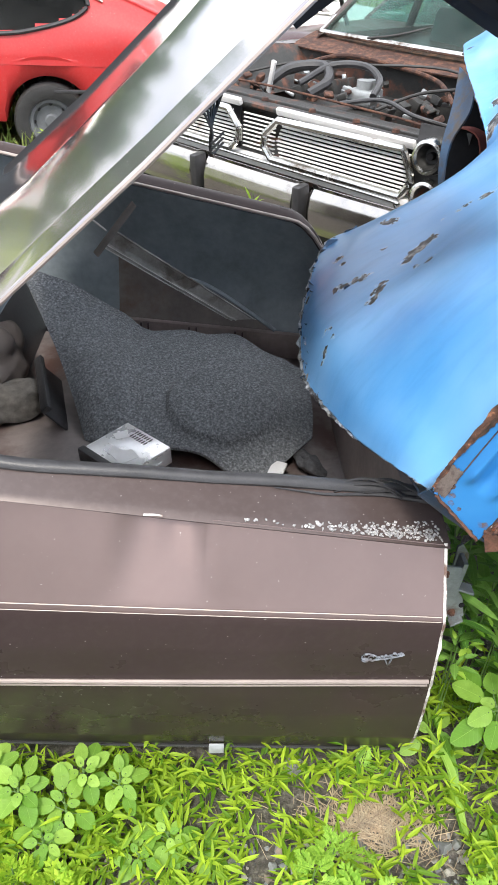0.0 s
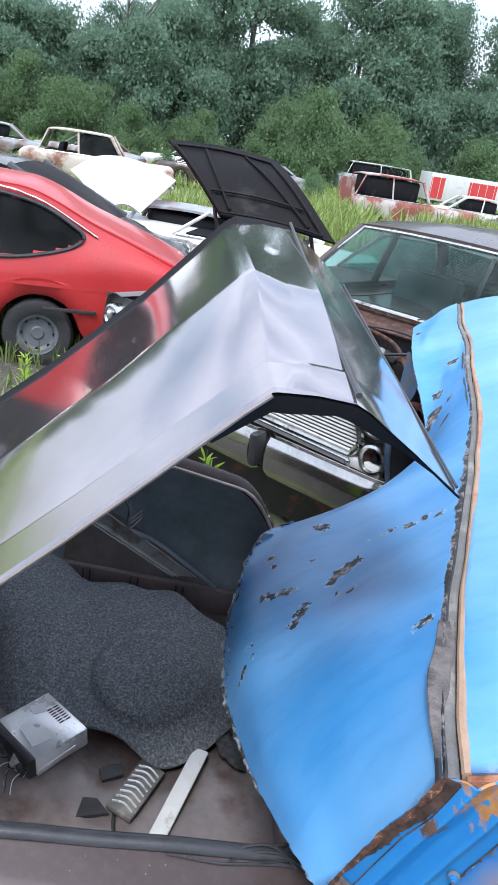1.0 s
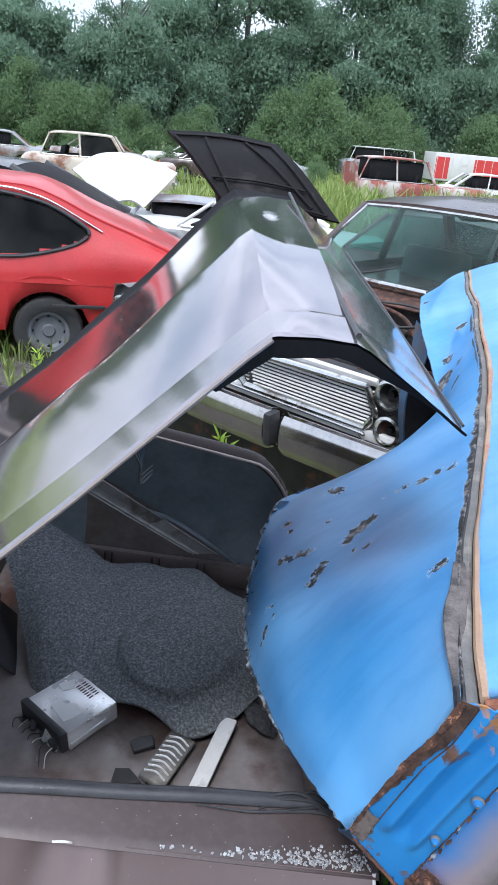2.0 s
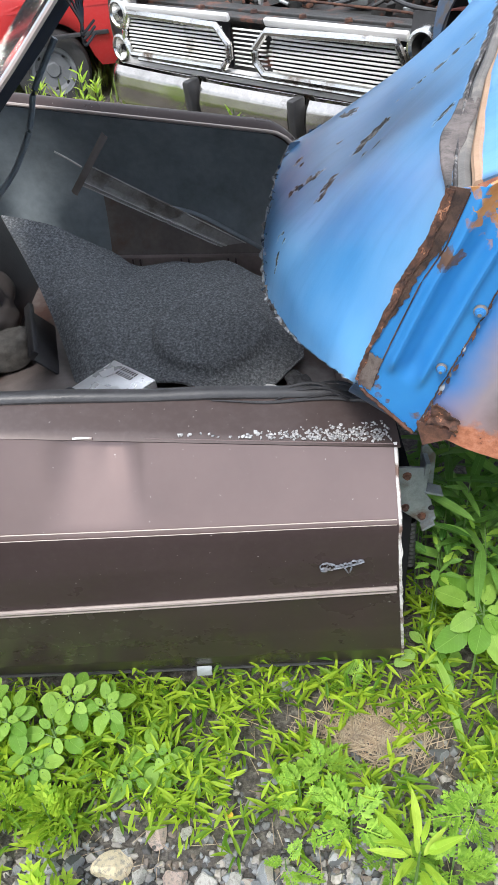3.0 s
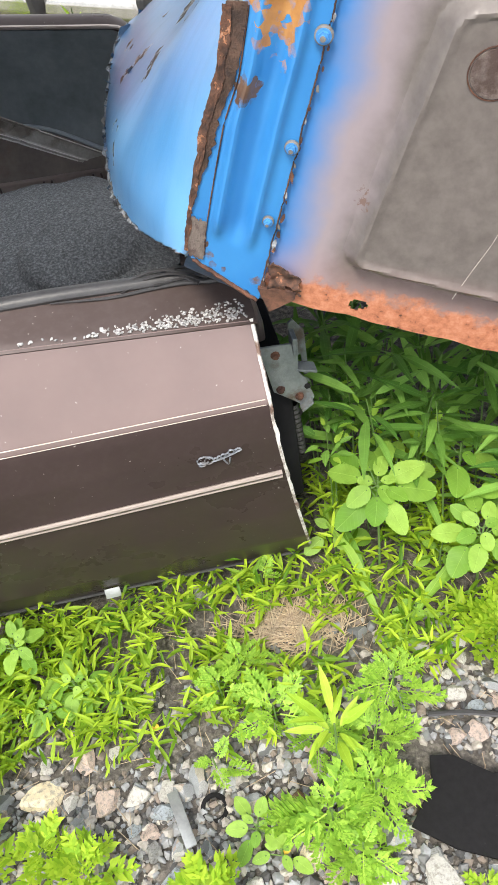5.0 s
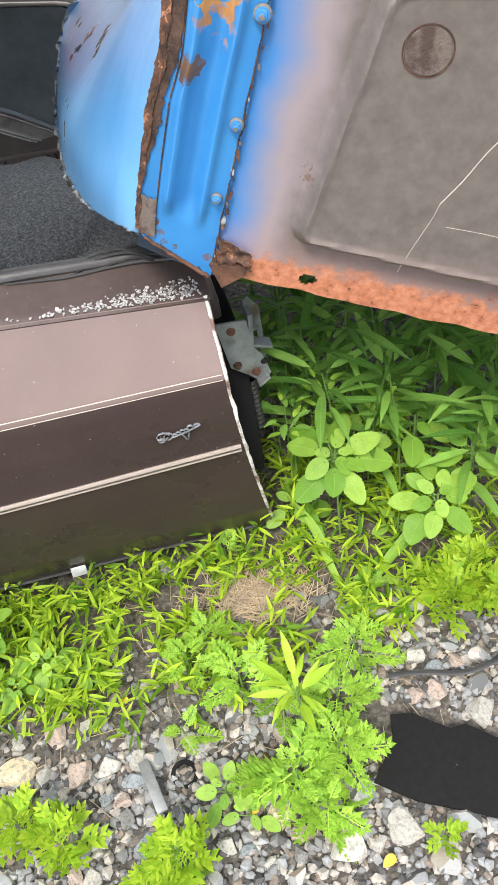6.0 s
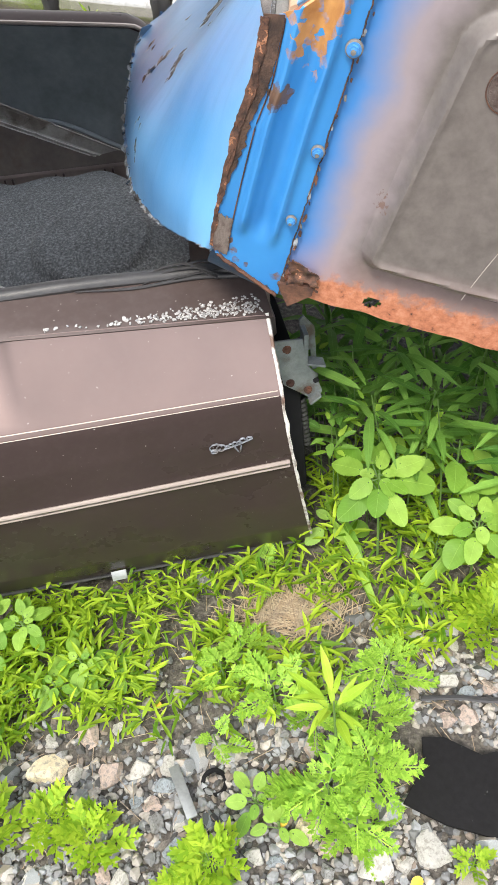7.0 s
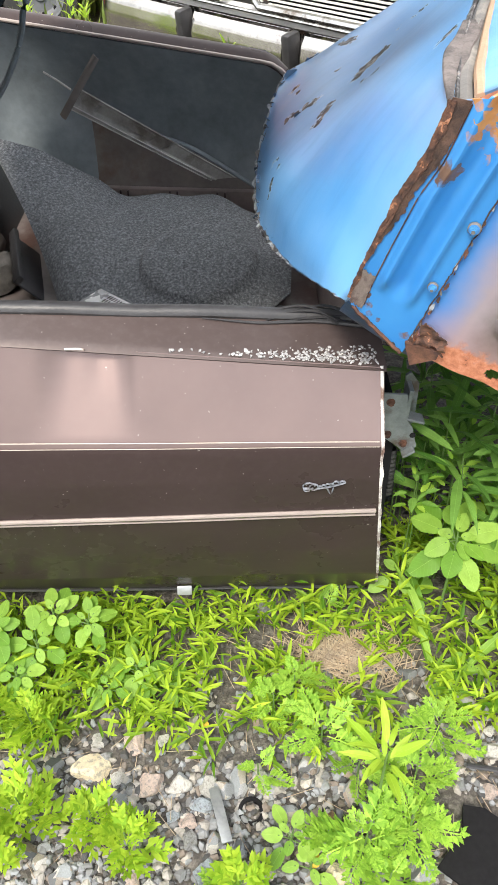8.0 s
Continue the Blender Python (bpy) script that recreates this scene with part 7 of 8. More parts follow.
# red fastback: its tail turned towards the path
red = wreck(pose(-4.10, 6.14, 0, 0, 0, 8) @ pose(0, 0.85, 0), "car", "dull red fastback car with a dark quarter window, its unseen front half blackened for the lid reflection", L=4.15, W=1.70, paint=RED_PAINT, belt=0.93, top=1.465, hood_z=0.85, deck_z=0.89, cabin=(1.15, 1.75, 2.50, 3.15), wheels=(0.75, 2.84), r=0.295, panes=False, base=0.30, rear_pillar=False)


def build_red_details():
    # the unseen front half is made black to keep red out of the lid's reflection
    body = next(c for c in red.children if c.name.startswith("body"))
    body.data.materials.append(BLACK_CAR)
    for f in body.data.polygons:
        if f.center.x < 2.1:
            f.material_index = 1
    # one shell from the rear of the roof down to the haunches, cut open for the quarter windows
    rows = []
    for x, z, w, q in ((2.28, 1.500, 0.62, 0.86), (2.50, 1.490, 0.62, 0.87), (2.72, 1.472, 0.625, 0.88), (2.94, 1.400, 0.63, 0.90), (3.24, 1.265, 0.645, 0.93), (3.56, 1.150, 0.67, 0.93), (3.89, 1.025, 0.70, 0.90), (4.13, 0.925, 0.70, 0.84)):
        half = [(0.0, z + 0.035), (w * 0.6, z + 0.022), (w, z), (w + 0.03, z - 0.04), (w + 0.55 * (0.835 - w), z + 0.45 * (q - z)), (0.835, q), (0.858, 0.72)]
        rows.append([(x, -y, h) for y, h in half[:0:-1]] + [(x, y, h) for y, h in half])
    shell = surface(rows)
    opening = ((2.0, 0.94), (2.60, 0.935), (3.04, 1.035), (3.17, 1.115), (3.175, 1.165), (2.85, 1.335), (2.55, 1.40), (2.0, 1.44))

    def inside(x, z):
        hit = False
        for (xa, za), (xb, zb) in zip(opening, opening[1:] + opening[:1]):
            if (za > z) != (zb > z) and x < xa + (xb - xa) * (z - za) / (zb - za):
                hit = not hit
        return hit

    bm = bmesh.new()
    sheet(bm, 80, 96, shell, 0.012, lambda u, v: not (abs(shell(u, v).y) > 0.64 and inside(shell(u, v).x, shell(u, v).z)))
    part("rear_shell", bm, RED_PAINT, red, "dull red fastback roof and haunches")
    for s in (-1, 1):
        side = lambda z: s * (0.835 - 0.32 * max(0, z - 0.90))
        bm = bmesh.new()
        box(bm, (0.44, 0.02, 0.03), pose(3.10, s * 0.868, 0.54), 0.006)
        part("side_moulding", bm, RUBBER, red, "black side moulding")
        bm = bmesh.new()
        tube(bm, [(1.85, s * 0.66, 1.47), (2.50, s * 0.675, 1.452), (2.72, s * 0.685, 1.412), (2.90, s * 0.70, 1.352), (3.29, s * 0.735, 1.148)], 0.009, 6, 5)
        part("drip_trim", bm, CHROME, red, "thin bright window trim")
        bm = bmesh.new()
        tube(bm, [(x, side(z) + s * 0.006, z) for x, z in ((2.30, 0.925), (2.60, 0.93), (2.85, 0.975), (3.04, 1.03), (3.14, 1.085), (3.178, 1.14), (3.12, 1.20), (2.85, 1.34), (2.55, 1.405), (2.30, 1.425))], 0.016, 8, 4)
        part("window_seal", bm, RUBBER, red, "black seal round the quarter window")
        bm = bmesh.new()
        vs = [bm.verts.new((max(x, 2.30), side(z) - s * 0.012, z)) for x, z in opening]
        bm.faces.new(vs)
        thicken(bm, 0.004)
        part("quarter_window", bm, DARK_GLASS, red, "dark dusty quarter window", smooth=False)


build_red_details()

# black-roofed car behind it, a white hood propped on its nose
black = wreck(pose(-4.75, 9.3, 0, 0, 0, -3), "car", "black two-door car with bright window trim", L=4.7, W=1.8, paint=BLACK_CAR, belt=1.0, top=1.55, cabin=(1.2, 1.8, 2.75, 3.75), wheels=(0.85, 3.6), panes=False)
bm = bmesh.new()
sheet(bm, 10, 12, surface([[(x, -w, z - 0.04), (x, 0, z), (x, w, z - 0.04)] for x, z, w in ((2.6, 1.545, 0.68), (2.95, 1.47, 0.72), (3.35, 1.28, 0.77), (3.75, 1.04, 0.82))]), 0.02)
part("rear_roof", bm, SOOT_HOOD, black, "black vinyl rear of the roof")
for s in (-1, 1):
    bm = bmesh.new()
    vs = [bm.verts.new(q) for q in ((2.85, s * 0.80, 1.01), (3.70, s * 0.82, 1.01), (3.35, s * 0.77, 1.25), (2.95, s * 0.72, 1.43), (2.65, s * 0.69, 1.50))]
    bm.faces.new(vs)
    thicken(bm, 0.01)
    part("roof_quarter", bm, SOOT_HOOD, black, "black vinyl roof quarter", smooth=False)
    bm = bmesh.new()
    tube(bm, [(1.9, s * 0.70, 1.48), (2.55, s * 0.70, 1.48), (2.68, s * 0.74, 1.40), (2.86, s * 0.80, 1.02)], 0.012, 6, 4)
    part("quarter_trim", bm, CHROME, black, "bright window trim")


def build_loose_hood():
    bm = bmesh.new()
    f = surface((((-1.75, 10.4, 1.42), (-1.45, 10.5, 1.62), (-1.10, 10.6, 1.66), (-0.75, 10.6, 1.60), (-0.42, 10.5, 1.48)), ((-1.55, 10.2, 1.30), (-1.3, 10.25, 1.42), (-1.05, 10.3, 1.46), (-0.8, 10.3, 1.42), (-0.55, 10.3, 1.33)), ((-1.25, 10.0, 1.02), (-1.15, 10.0, 1.10), (-1.0, 10.0, 1.14), (-0.90, 10.0, 1.12), (-0.80, 10.0, 1.06))))
    sheet(bm, 20, 24, f, 0.03)
    t = thing("car_hood", pose(-1.1, 10.3, 1.0), "loose white car hood leaning over another wreck", "car hood")
    skin = part("hood_skin", bm, WHITE_PAINT, t, world=True)
    bm = bmesh.new()
    tube(bm, [f(0.0, v) + Vector((0, 0.01, -0.012)) for v in np.linspace(0, 1, 14)], 0.012, 6, 1)
    part("folded_edge", bm, GREY_WRECK, skin, "grey folded edge of the hood", world=True)


build_loose_hood()
wreck(pose(-2.05, 10.6, 0, 0, 0, -12), "car", "dirty white car wreck under a loose white hood", L=4.4, W=1.75, paint=WHITE_PAINT, belt=0.94, top=1.30, hood_z=0.95, deck_z=0.9, cabin=(1.9, 2.3, 3.0, 3.6), wheels=(0.85, 3.5), panes=False)
wreck(pose(-0.62, 8.3, 0, 0, 0, 78), "car", "gutted dark car with an open nose", L=4.0, W=1.6, paint=GREY_WRECK, belt=0.86, top=1.2, hood_z=0.82, cabin=(1.4, 1.9, 2.7, 3.3), wheels=(0.8, 3.1), panes=False)

# car with the black hood raised
hooded = wreck(pose(1.0, 6.75, 0, 0, 0, 46), "car", "maroon car with its black hood raised", L=4.6, W=1.8, paint=MAROON, belt=0.98, top=1.40, hood_z=0.95, cabin=(1.55, 2.1, 3.2, 3.8), wheels=(0.85, 3.6))


def build_raised_hood():
    f = surface((((-0.40, 7.45, 1.985), (0.10, 7.45, 2.0), (0.58, 7.40, 1.95)), ((-0.18, 7.1, 1.80), (0.32, 7.08, 1.80), (0.80, 7.0, 1.75)), ((0.12, 6.75, 1.47), (0.62, 6.7, 1.46), (1.10, 6.6, 1.40))))
    bm = bmesh.new()
    sheet(bm, 16, 16, f, 0.02)
    hood = part("raised_hood", bm, SOOT_HOOD, hooded, "black raised hood seen from below", world=True)
    off = Vector((-0.02, -0.05, -0.01))
    for u0, v0, u1, v1 in ((0.06, 0.06, 0.06, 0.94), (0.94, 0.06, 0.94, 0.94), (0.06, 0.06, 0.94, 0.06), (0.06, 0.94, 0.94, 0.94), (0.10, 0.32, 0.90, 0.16), (0.10, 0.68, 0.90, 0.84), (0.72, 0.10, 0.72, 0.90)):
        bm = bmesh.new()
        tube(bm, [f(u0 + (u1 - u0) * k / 6, v0 + (v1 - v0) * k / 6) + off for k in range(7)], 0.014, 8, 1, 0.7)
        part("hood_rib", bm, SOOT_HOOD, hood, world=True)
    for v in (0.08, 0.92):
        p = f(0.75, v)
        bm = bmesh.new()
        tube(bm, [p, p + Vector((0.06, -0.06, -0.25)), p + Vector((0.18, 0.02, -0.52))], 0.018, 6, 4)
        part("hood_hinge", bm, ENGINE_DARK, hood, "dark hood hinge", world=True)


build_raised_hood()

# far wrecks
wreck(pose(-5.6, 24.6, 0, 0, 0, 4), "car", "cream and rust old saloon car wreck", L=4.5, W=1.8, paint=CREAM_WORN, belt=1.02, top=1.68, hood_z=1.0, deck_z=1.0, cabin=(0.55, 0.8, 2.6, 3.0), panes=True)
wreck(pose(4.4, 25.4, 0.0, 0, 0, 6), "car", "rusty red and white station wagon wreck", L=4.6, W=1.8, paint=RUSTY_RED, roof_mat=RUSTY_RED, belt=1.08, top=1.78, hood_z=1.62, deck_z=1.0, cabin=(0.1, 0.4, 2.3, 2.6), panes=False)
rnd = random.Random(21)
for x, y, rz, mat, lab in ((-10.5, 30, 12, GREY_WRECK, "stripped grey car shell far off"), (-7.2, 34, -8, GREY_WRECK, "stripped grey car shell far off"), (-13.5, 26, 20, WHITE_PAINT, "dirty white car far off"), (0.2, 37, 5, GREY_WRECK, "grey car wreck far off"), (2.4, 33, 170, DARK_ROOF, "dark car wreck far off"), (13.4, 25.5, 190, DARK_ROOF, "dark car wreck in the weeds"), (12.6, 29, 175, WHITE_PAINT, "dirty white car far off"), (-3.4, 40, 3, WHITE_PAINT, "dirty white car far off"), (11.2, 18.5, 172, BLACK_CAR, "black car in tall weeds"), (16, 33, 20, CREAM_WORN, "cream car wreck far off")):
    wreck(pose(x, y, 0, 0, 0, rz), "car", lab, L=rnd.uniform(4.2, 4.7), paint=mat, belt=0.95, top=rnd.uniform(1.36, 1.5), panes=rnd.random() < 0.4)
wreck(pose(7.6, 47.5, 0.0, 0, 0, 3), "van", "pale blue and white van far off", L=4.4, W=1.9, paint=GREY_WRECK, roof_mat=WHITE_PAINT, belt=1.3, top=2.05, hood_z=1.2, deck_z=1.3, cabin=(0.4, 0.7, 4.2, 4.35), panes=False, category="van")


def build_truck_box():
    t = thing("truck_box", pose(14.5, 46, 0, 0, 0, 4), "white truck box with red panels on its side", "truck body")
    bm = bmesh.new()
    box(bm, (4.4, 2.0, 1.5), pose(0.2, 0, 1.35), 0.04)
    part("box_body", bm, WHITE_PAINT, t)
    for x, w in ((-1.55, 0.80), (1.2, 1.7)):
        bm = bmesh.new()
        box(bm, (w, 0.02, 1.15), pose(x, -1.012, 1.30))
        part("sign_panel", bm, SIGN_RED, t, "red painted panel")
    for k in range(9):
        bm = bmesh.new()
        box(bm, (0.03, 0.03, 1.46), pose(-1.9 + 0.475 * k, -1.01, 1.35), 0.006)
        part("side_rib", bm, WHITE_PAINT, t)
    for x in (-1.2, 1.2):
        for y in (-0.8, 0.8):
            wheel(t, pose(x, y, 0.38, 90), 0.38, STEEL)


build_truck_box()


# ---- trees ----
def leaf_cloud(rnd, blobs_in, count, size):
    """Many small crossed leaf tufts spread through ragged lobes."""
    verts, faces = [], []
    for _ in range(count):
        c, r = rnd.choice(blobs_in)
        d = Vector((rnd.gauss(0, 1), rnd.gauss(0, 1), rnd.gauss(0, 1))) * r * 0.52
        p = Vector(c) + Vector((d.x, d.y, d.z * 0.8))
        s = size * rnd.uniform(0.5, 1.3)
        e = Euler((rnd.uniform(0, 6.3), rnd.uniform(0, 6.3), rnd.uniform(0, 6.3))).to_matrix()
        k = len(verts)
        for a, b in ((-1, -0.35), (1, -0.2), (0.1, 0.75)):
            verts.append(p + e @ Vector((a * s, b * s, 0)))
        faces.append((k, k + 1, k + 2))
    return verts, faces


def tree_kind(name, seed, height, spread, leaves, size, mat, label, low=0.3):
    rnd = random.Random(seed)
    t = thing(name, pose(0, 0, 0), label, "tree", "trees behind the yard")
    bm = bmesh.new()
    lean = Vector((rnd.uniform(-0.3, 0.3), rnd.uniform(-0.3, 0.3), 0))
    trunk = [lean * (k / 6) ** 2 + Vector((wob(k, seed, 0, 1, 0.15), 0, height * 0.92 * k / 6)) for k in range(7)]
    tube(bm, trunk, 0.018 * height, 8, 2, 1.0, 0.15)
    lobes = []
    for k in range(34):
        h = height * rnd.uniform(low, 0.97)
        a = rnd.uniform(0, 6.3)
        reach = spread * rnd.uniform(0.25, 1.0) * (1.25 - h / height * 0.8)
        c = Vector((math.cos(a) * reach, math.sin(a) * reach, h))
        q = Vector((0, 0, max(0.10 * height, h - reach * 0.7)))
        tube(bm, [q, q.lerp(c, 0.55) + Vector((0, 0, 0.1)), c], 0.005 * height, 5, 3, 1.0, 0.25)
        lobes.append((c, spread * rnd.uniform(0.24, 0.50)))
    lobes.append((Vector((0, 0, height * 0.95)), spread * 0.28))
    part("trunk", bm, BARK, t)
    v, f = leaf_cloud(rnd, lobes, leaves, size)
    me = bpy.data.meshes.new("crown")
    me.from_pydata(v, [], f)
    me.materials.append(mat)
    ob = new("crown", me)
    ob.parent = t
    return t


TALL = [tree_kind("tree", 100 + k, 14.0 + 1.5 * k, 2.9 + 0.3 * k, 17000, 0.165, TREELEAF, "tall dark green broadleaf tree at the yard's edge", 0.22) for k in range(5)]
MIDDLE = [tree_kind("tree", 150 + k, 8.0 + 1.0 * k, 2.8, 14000, 0.15, TREELEAF, "dense dark green tree at the yard's edge", 0.08) for k in range(3)]
LOW = [tree_kind("bush", 200 + k, 3.6 + 0.6 * k, 2.2, 12000, 0.085, BUSHLEAF, "dense green shrub below the tall trees", 0.06) for k in range(3)]
rnd = random.Random(8)
spots = []
for k in range(38):
    x = -28 + 58 * k / 37 + rnd.uniform(-0.9, 0.9)
    spots.append((x, 60 + rnd.uniform(-4, 8), rnd.uniform(0.60, 0.92) * ((0.68 if k % 4 else 0.90) if x < -1 else 1.0), TALL[k % 5]))
for k in range(34):
    spots.append((-28 + 58 * k / 33 + rnd.uniform(-1, 1), 54 + rnd.uniform(-2, 3), rnd.uniform(0.65, 1.0), MIDDLE[k % 3]))
for k in range(30):
    spots.append((-28 + 58 * k / 29 + rnd.uniform(-1, 1), 49 + rnd.uniform(-2, 3), rnd.uniform(0.6, 1.2), LOW[k % 3]))
for k in range(14):
    a = rnd.uniform(0, 6.3)
    r0 = rnd.uniform(45, 70)
    if math.sin(a) < 0.55:
        spots.append((r0 * math.cos(a), r0 * math.sin(a), rnd.uniform(0.7, 1.0), TALL[k % 5]))
for k in range(22):
    # seedling scrub between the wrecks
    spots.append((-13 + 28 * k / 21 + rnd.uniform(-0.6, 0.6), rnd.uniform(27, 44), rnd.uniform(0.16, 0.34), LOW[k % 3]))
used = set()
for x, y, s, src in spots:
    m = pose(x, y, -0.1, 0, 0, rnd.uniform(0, 360)) @ Matrix.Diagonal((s, s, s, 1))
    if src.name not in used:
        used.add(src.name)
        src.matrix_basis = m
    else:
        loc, rot, sc = m.decompose()
        c = copy_thing(src, Matrix.LocRotScale(loc, rot, None))
        c.scale = sc


def dead_tree(x, y, h):
    t = thing("bare_tree", pose(x, y, 0), "bare dead tree with thin forked branches", "tree")
    rr = random.Random(int(x * 10))
    bm = bmesh.new()
    tube(bm, [(0, 0, 0), (0.1, 0, h * 0.5), (0.0, 0, h)], 0.12, 6, 3, 1.0, 0.2)
    for k in range(12):
        z = h * rr.uniform(0.4, 0.95)
        a = rr.uniform(0, 6.3)
        L = rr.uniform(0.8, 2.2)
        tube(bm, [(0.05, 0, z), (0.5 * L * math.cos(a), 0.5 * L * math.sin(a), z + 0.6 * L), (0.8 * L * math.cos(a), 0.8 * L * math.sin(a), z + 1.3 * L)], 0.04, 5, 3, 1.0, 0.2)
    part("trunk", bm, BARK, t)


dead_tree(-6.0, 52, 9.5)
dead_tree(-5.2, 54, 9.0)


# ---- weeds and grass ----
def blade_field(name, label, count, area, height, width, mat, seed, keep=None, per=3):
    rnd = random.Random(seed)
    verts, faces = [], []
    made = 0
    while made < count:
        x, y = rnd.uniform(*area[0]), rnd.uniform(*area[1])
        if keep and not keep(x, y, rnd):
            made += 0.2
            continue
        made += 1
        z = ground_height(x, y)
        for _ in range(per):
            h = height * rnd.uniform(0.5, 1.25)
            a = rnd.uniform(0, 6.3)
            lean = rnd.uniform(0.15, 0.7) * h
            d, s = Vector((math.cos(a), math.sin(a), 0)), Vector((-math.sin(a), math.cos(a), 0)) * width * rnd.uniform(0.6, 1.2)
            b = Vector((x + rnd.uniform(-0.04, 0.04), y + rnd.uniform(-0.04, 0.04), z - 0.01))
            k = len(verts)
            mid = b + d * lean * 0.35 + Vector((0, 0, h * 0.65))
            tip = b + d * lean + Vector((0, 0, h))
            verts += [b - s * 0.4, b + s * 0.4, mid + s, mid - s, tip]
            faces += [(k, k + 1, k + 2, k + 3), (k + 3, k + 2, k + 4)]
    me = bpy.data.meshes.new(name)
    me.from_pydata([tuple(v) for v in verts], [], faces)
    me.materials.append(mat)
    return tagged(new(name, me), label, "grass", kind="stuff")


def clumpy(x, y, r):
    return noise.noise(Vector((x, y, 0)) * 0.5) > r.uniform(-0.35, 0.35)


blade_field("tall_grass", "tall rough grass among the wrecks", 11000, ((-15, 17), (11.5, 47)), 0.62, 0.028, WEED, 31, clumpy)
blade_field("tall_weeds", "tall yellow-green weeds before the far wrecks", 2600, ((0.6, 13.5), (14.5, 24.5)), 0.95, 0.034, WEED, 34, lambda x, y, r: noise.noise(Vector((x * 0.45, y * 0.3, 7))) > r.uniform(-0.1, 0.3))
blade_field("weeds", "weeds between the nearer wrecks", 2200, ((-3.5, 5.0), (3.5, 9.5)), 0.22, 0.010, WEED, 32, lambda x, y, r: clumpy(x, y, r) and not (-1.2 < x < 2 and y < 5.5))


# ---- near plants ----
def leaf_bm(length, width, fold=0.18, droop=0.25, steps=5, teeth=0.0, full=0.75, blunt=0.85):
    """One leaf along +x, base at the origin, folded on its midrib, its margin toothed and a little wavy; full: below 1 it is widest near the base."""
    bm = bmesh.new()
    mid, left, right = [], [], []
    for k in range(steps + 1):
        t = k / steps
        w = width * 0.5 * math.sin(math.pi * min(1, t ** full)) ** blunt * (1 + teeth * (k % 2) * 2 - teeth) if 0 < t < 1 else 0
        x, z = length * t, -droop * length * t * t
        wave = 0.10 * w * math.sin(9 * t + length * 300)
        mid.append(bm.verts.new((x, 0, z)))
        left.append(bm.verts.new((x + teeth * 0.3 * w, w, z + fold * w + wave)) if w else mid[-1])
        right.append(bm.verts.new((x + teeth * 0.3 * w, -w, z + fold * w - wave)) if w else mid[-1])
    for k in range(steps):
        for side, flip in ((left, False), (right, True)):
            loop = []
            for v in (mid[k], mid[k + 1], side[k + 1], side[k]):
                if v not in loop:
                    loop.append(v)
            bm.faces.new(loop[::-1] if flip else loop)
    return bm


def leaf_data(name, bm, mat):
    for f in bm.faces:
        f.smooth = True
    me = bpy.data.meshes.new(name)
    bm.to_mesh(me)
    bm.free()
    me.materials.append(mat)
    return me


def frond_bm(length, pairs, lobe, sub, bend=0.35, wide=0.085, sub_wide=0.085, sub_len=0.42, open_angle=0.95):
    """A feathery leaf: a rachis with paired pinnae, each cut into blunt lobes."""
    bm = bmesh.new()
    rr = random.Random(int(length * 1e4) + pairs)

    def blade(base, d, L, w):
        side = Vector((-d.y, d.x, 0)) * w
        up = Vector((0, 0, 0.10 * L))
        q = [bm.verts.new(v) for v in (base - side * 0.45, base + side * 0.45, base + d * L * 0.62 + side + up, base + d * L, base + d * L * 0.62 - side + up)]
        bm.faces.new(q)

    def pinna(base, a, L):
        a += rr.uniform(-0.16, 0.16)
        L *= rr.uniform(0.82, 1.14)
        d = Vector((math.cos(a), math.sin(a), 0.08))
        blade(base, d, L, L * wide)
        for j in range(sub):
            f = 0.22 + 0.62 * j / max(1, sub)
            for s2 in (-1, 1):
                b = a + s2 * rr.uniform(0.6, 0.95)
                blade(base + d * L * (f + 0.04 * s2), Vector((math.cos(b), math.sin(b), 0.1)), L * (sub_len - 0.07 * j), L * sub_wide)

    for k in range(pairs):
        t = 0.16 + 0.74 * (k + 0.2) / pairs
        base = Vector((length * t, 0, -bend * length * t * t))
        L = lobe * math.sin(math.pi * (0.30 + 0.58 * t)) ** 0.9
        for s in (-1, 1):
            pinna(base + Vector((0.004 * s, 0, 0)), s * (open_angle - 0.25 * t), L)
    pinna(Vector((length * 0.86, 0, -bend * length * 0.74)), 0.0, lobe * 0.62)
    q = [bm.verts.new((length * t, s * 0.0016, -bend * length * t * t)) for t in (0, 0.33, 0.66, 0.95) for s in (-1, 1)]
    for k in range(3):
        bm.faces.new((q[2 * k], q[2 * k + 2], q[2 * k + 3], q[2 * k + 1]))
    return bm


BROAD = [leaf_data("leaf", leaf_bm(0.100, 0.068, 0.10, 0.10, 18, 0.04, 0.85, 0.58), BROADLEAF), leaf_data("leaf", leaf_bm(0.090, 0.070, 0.16, 0.20, 18, 0.04, 0.85, 0.55), BROADLEAF), leaf_data("leaf", leaf_bm(0.100, 0.060, 0.05, 0.02, 18, 0.04, 0.9, 0.60), BROADLEAF)]
LANCE = [leaf_data("leaf", leaf_bm(0.165, 0.023, 0.3, 0.20, 9), LANCELEAF), leaf_data("leaf", leaf_bm(0.135, 0.020, 0.3, 0.45, 9), LANCELEAF), leaf_data("leaf", leaf_bm(0.150, 0.026, 0.15, 0.05, 9), LANCELEAF)]
TOOTHED = [leaf_data("leaf", leaf_bm(0.045, 0.017, 0.2, 0.25, 12, 0.16), LANCELEAF), leaf_data("leaf", leaf_bm(0.036, 0.014, 0.2, 0.10, 12, 0.16), FERNLEAF)]
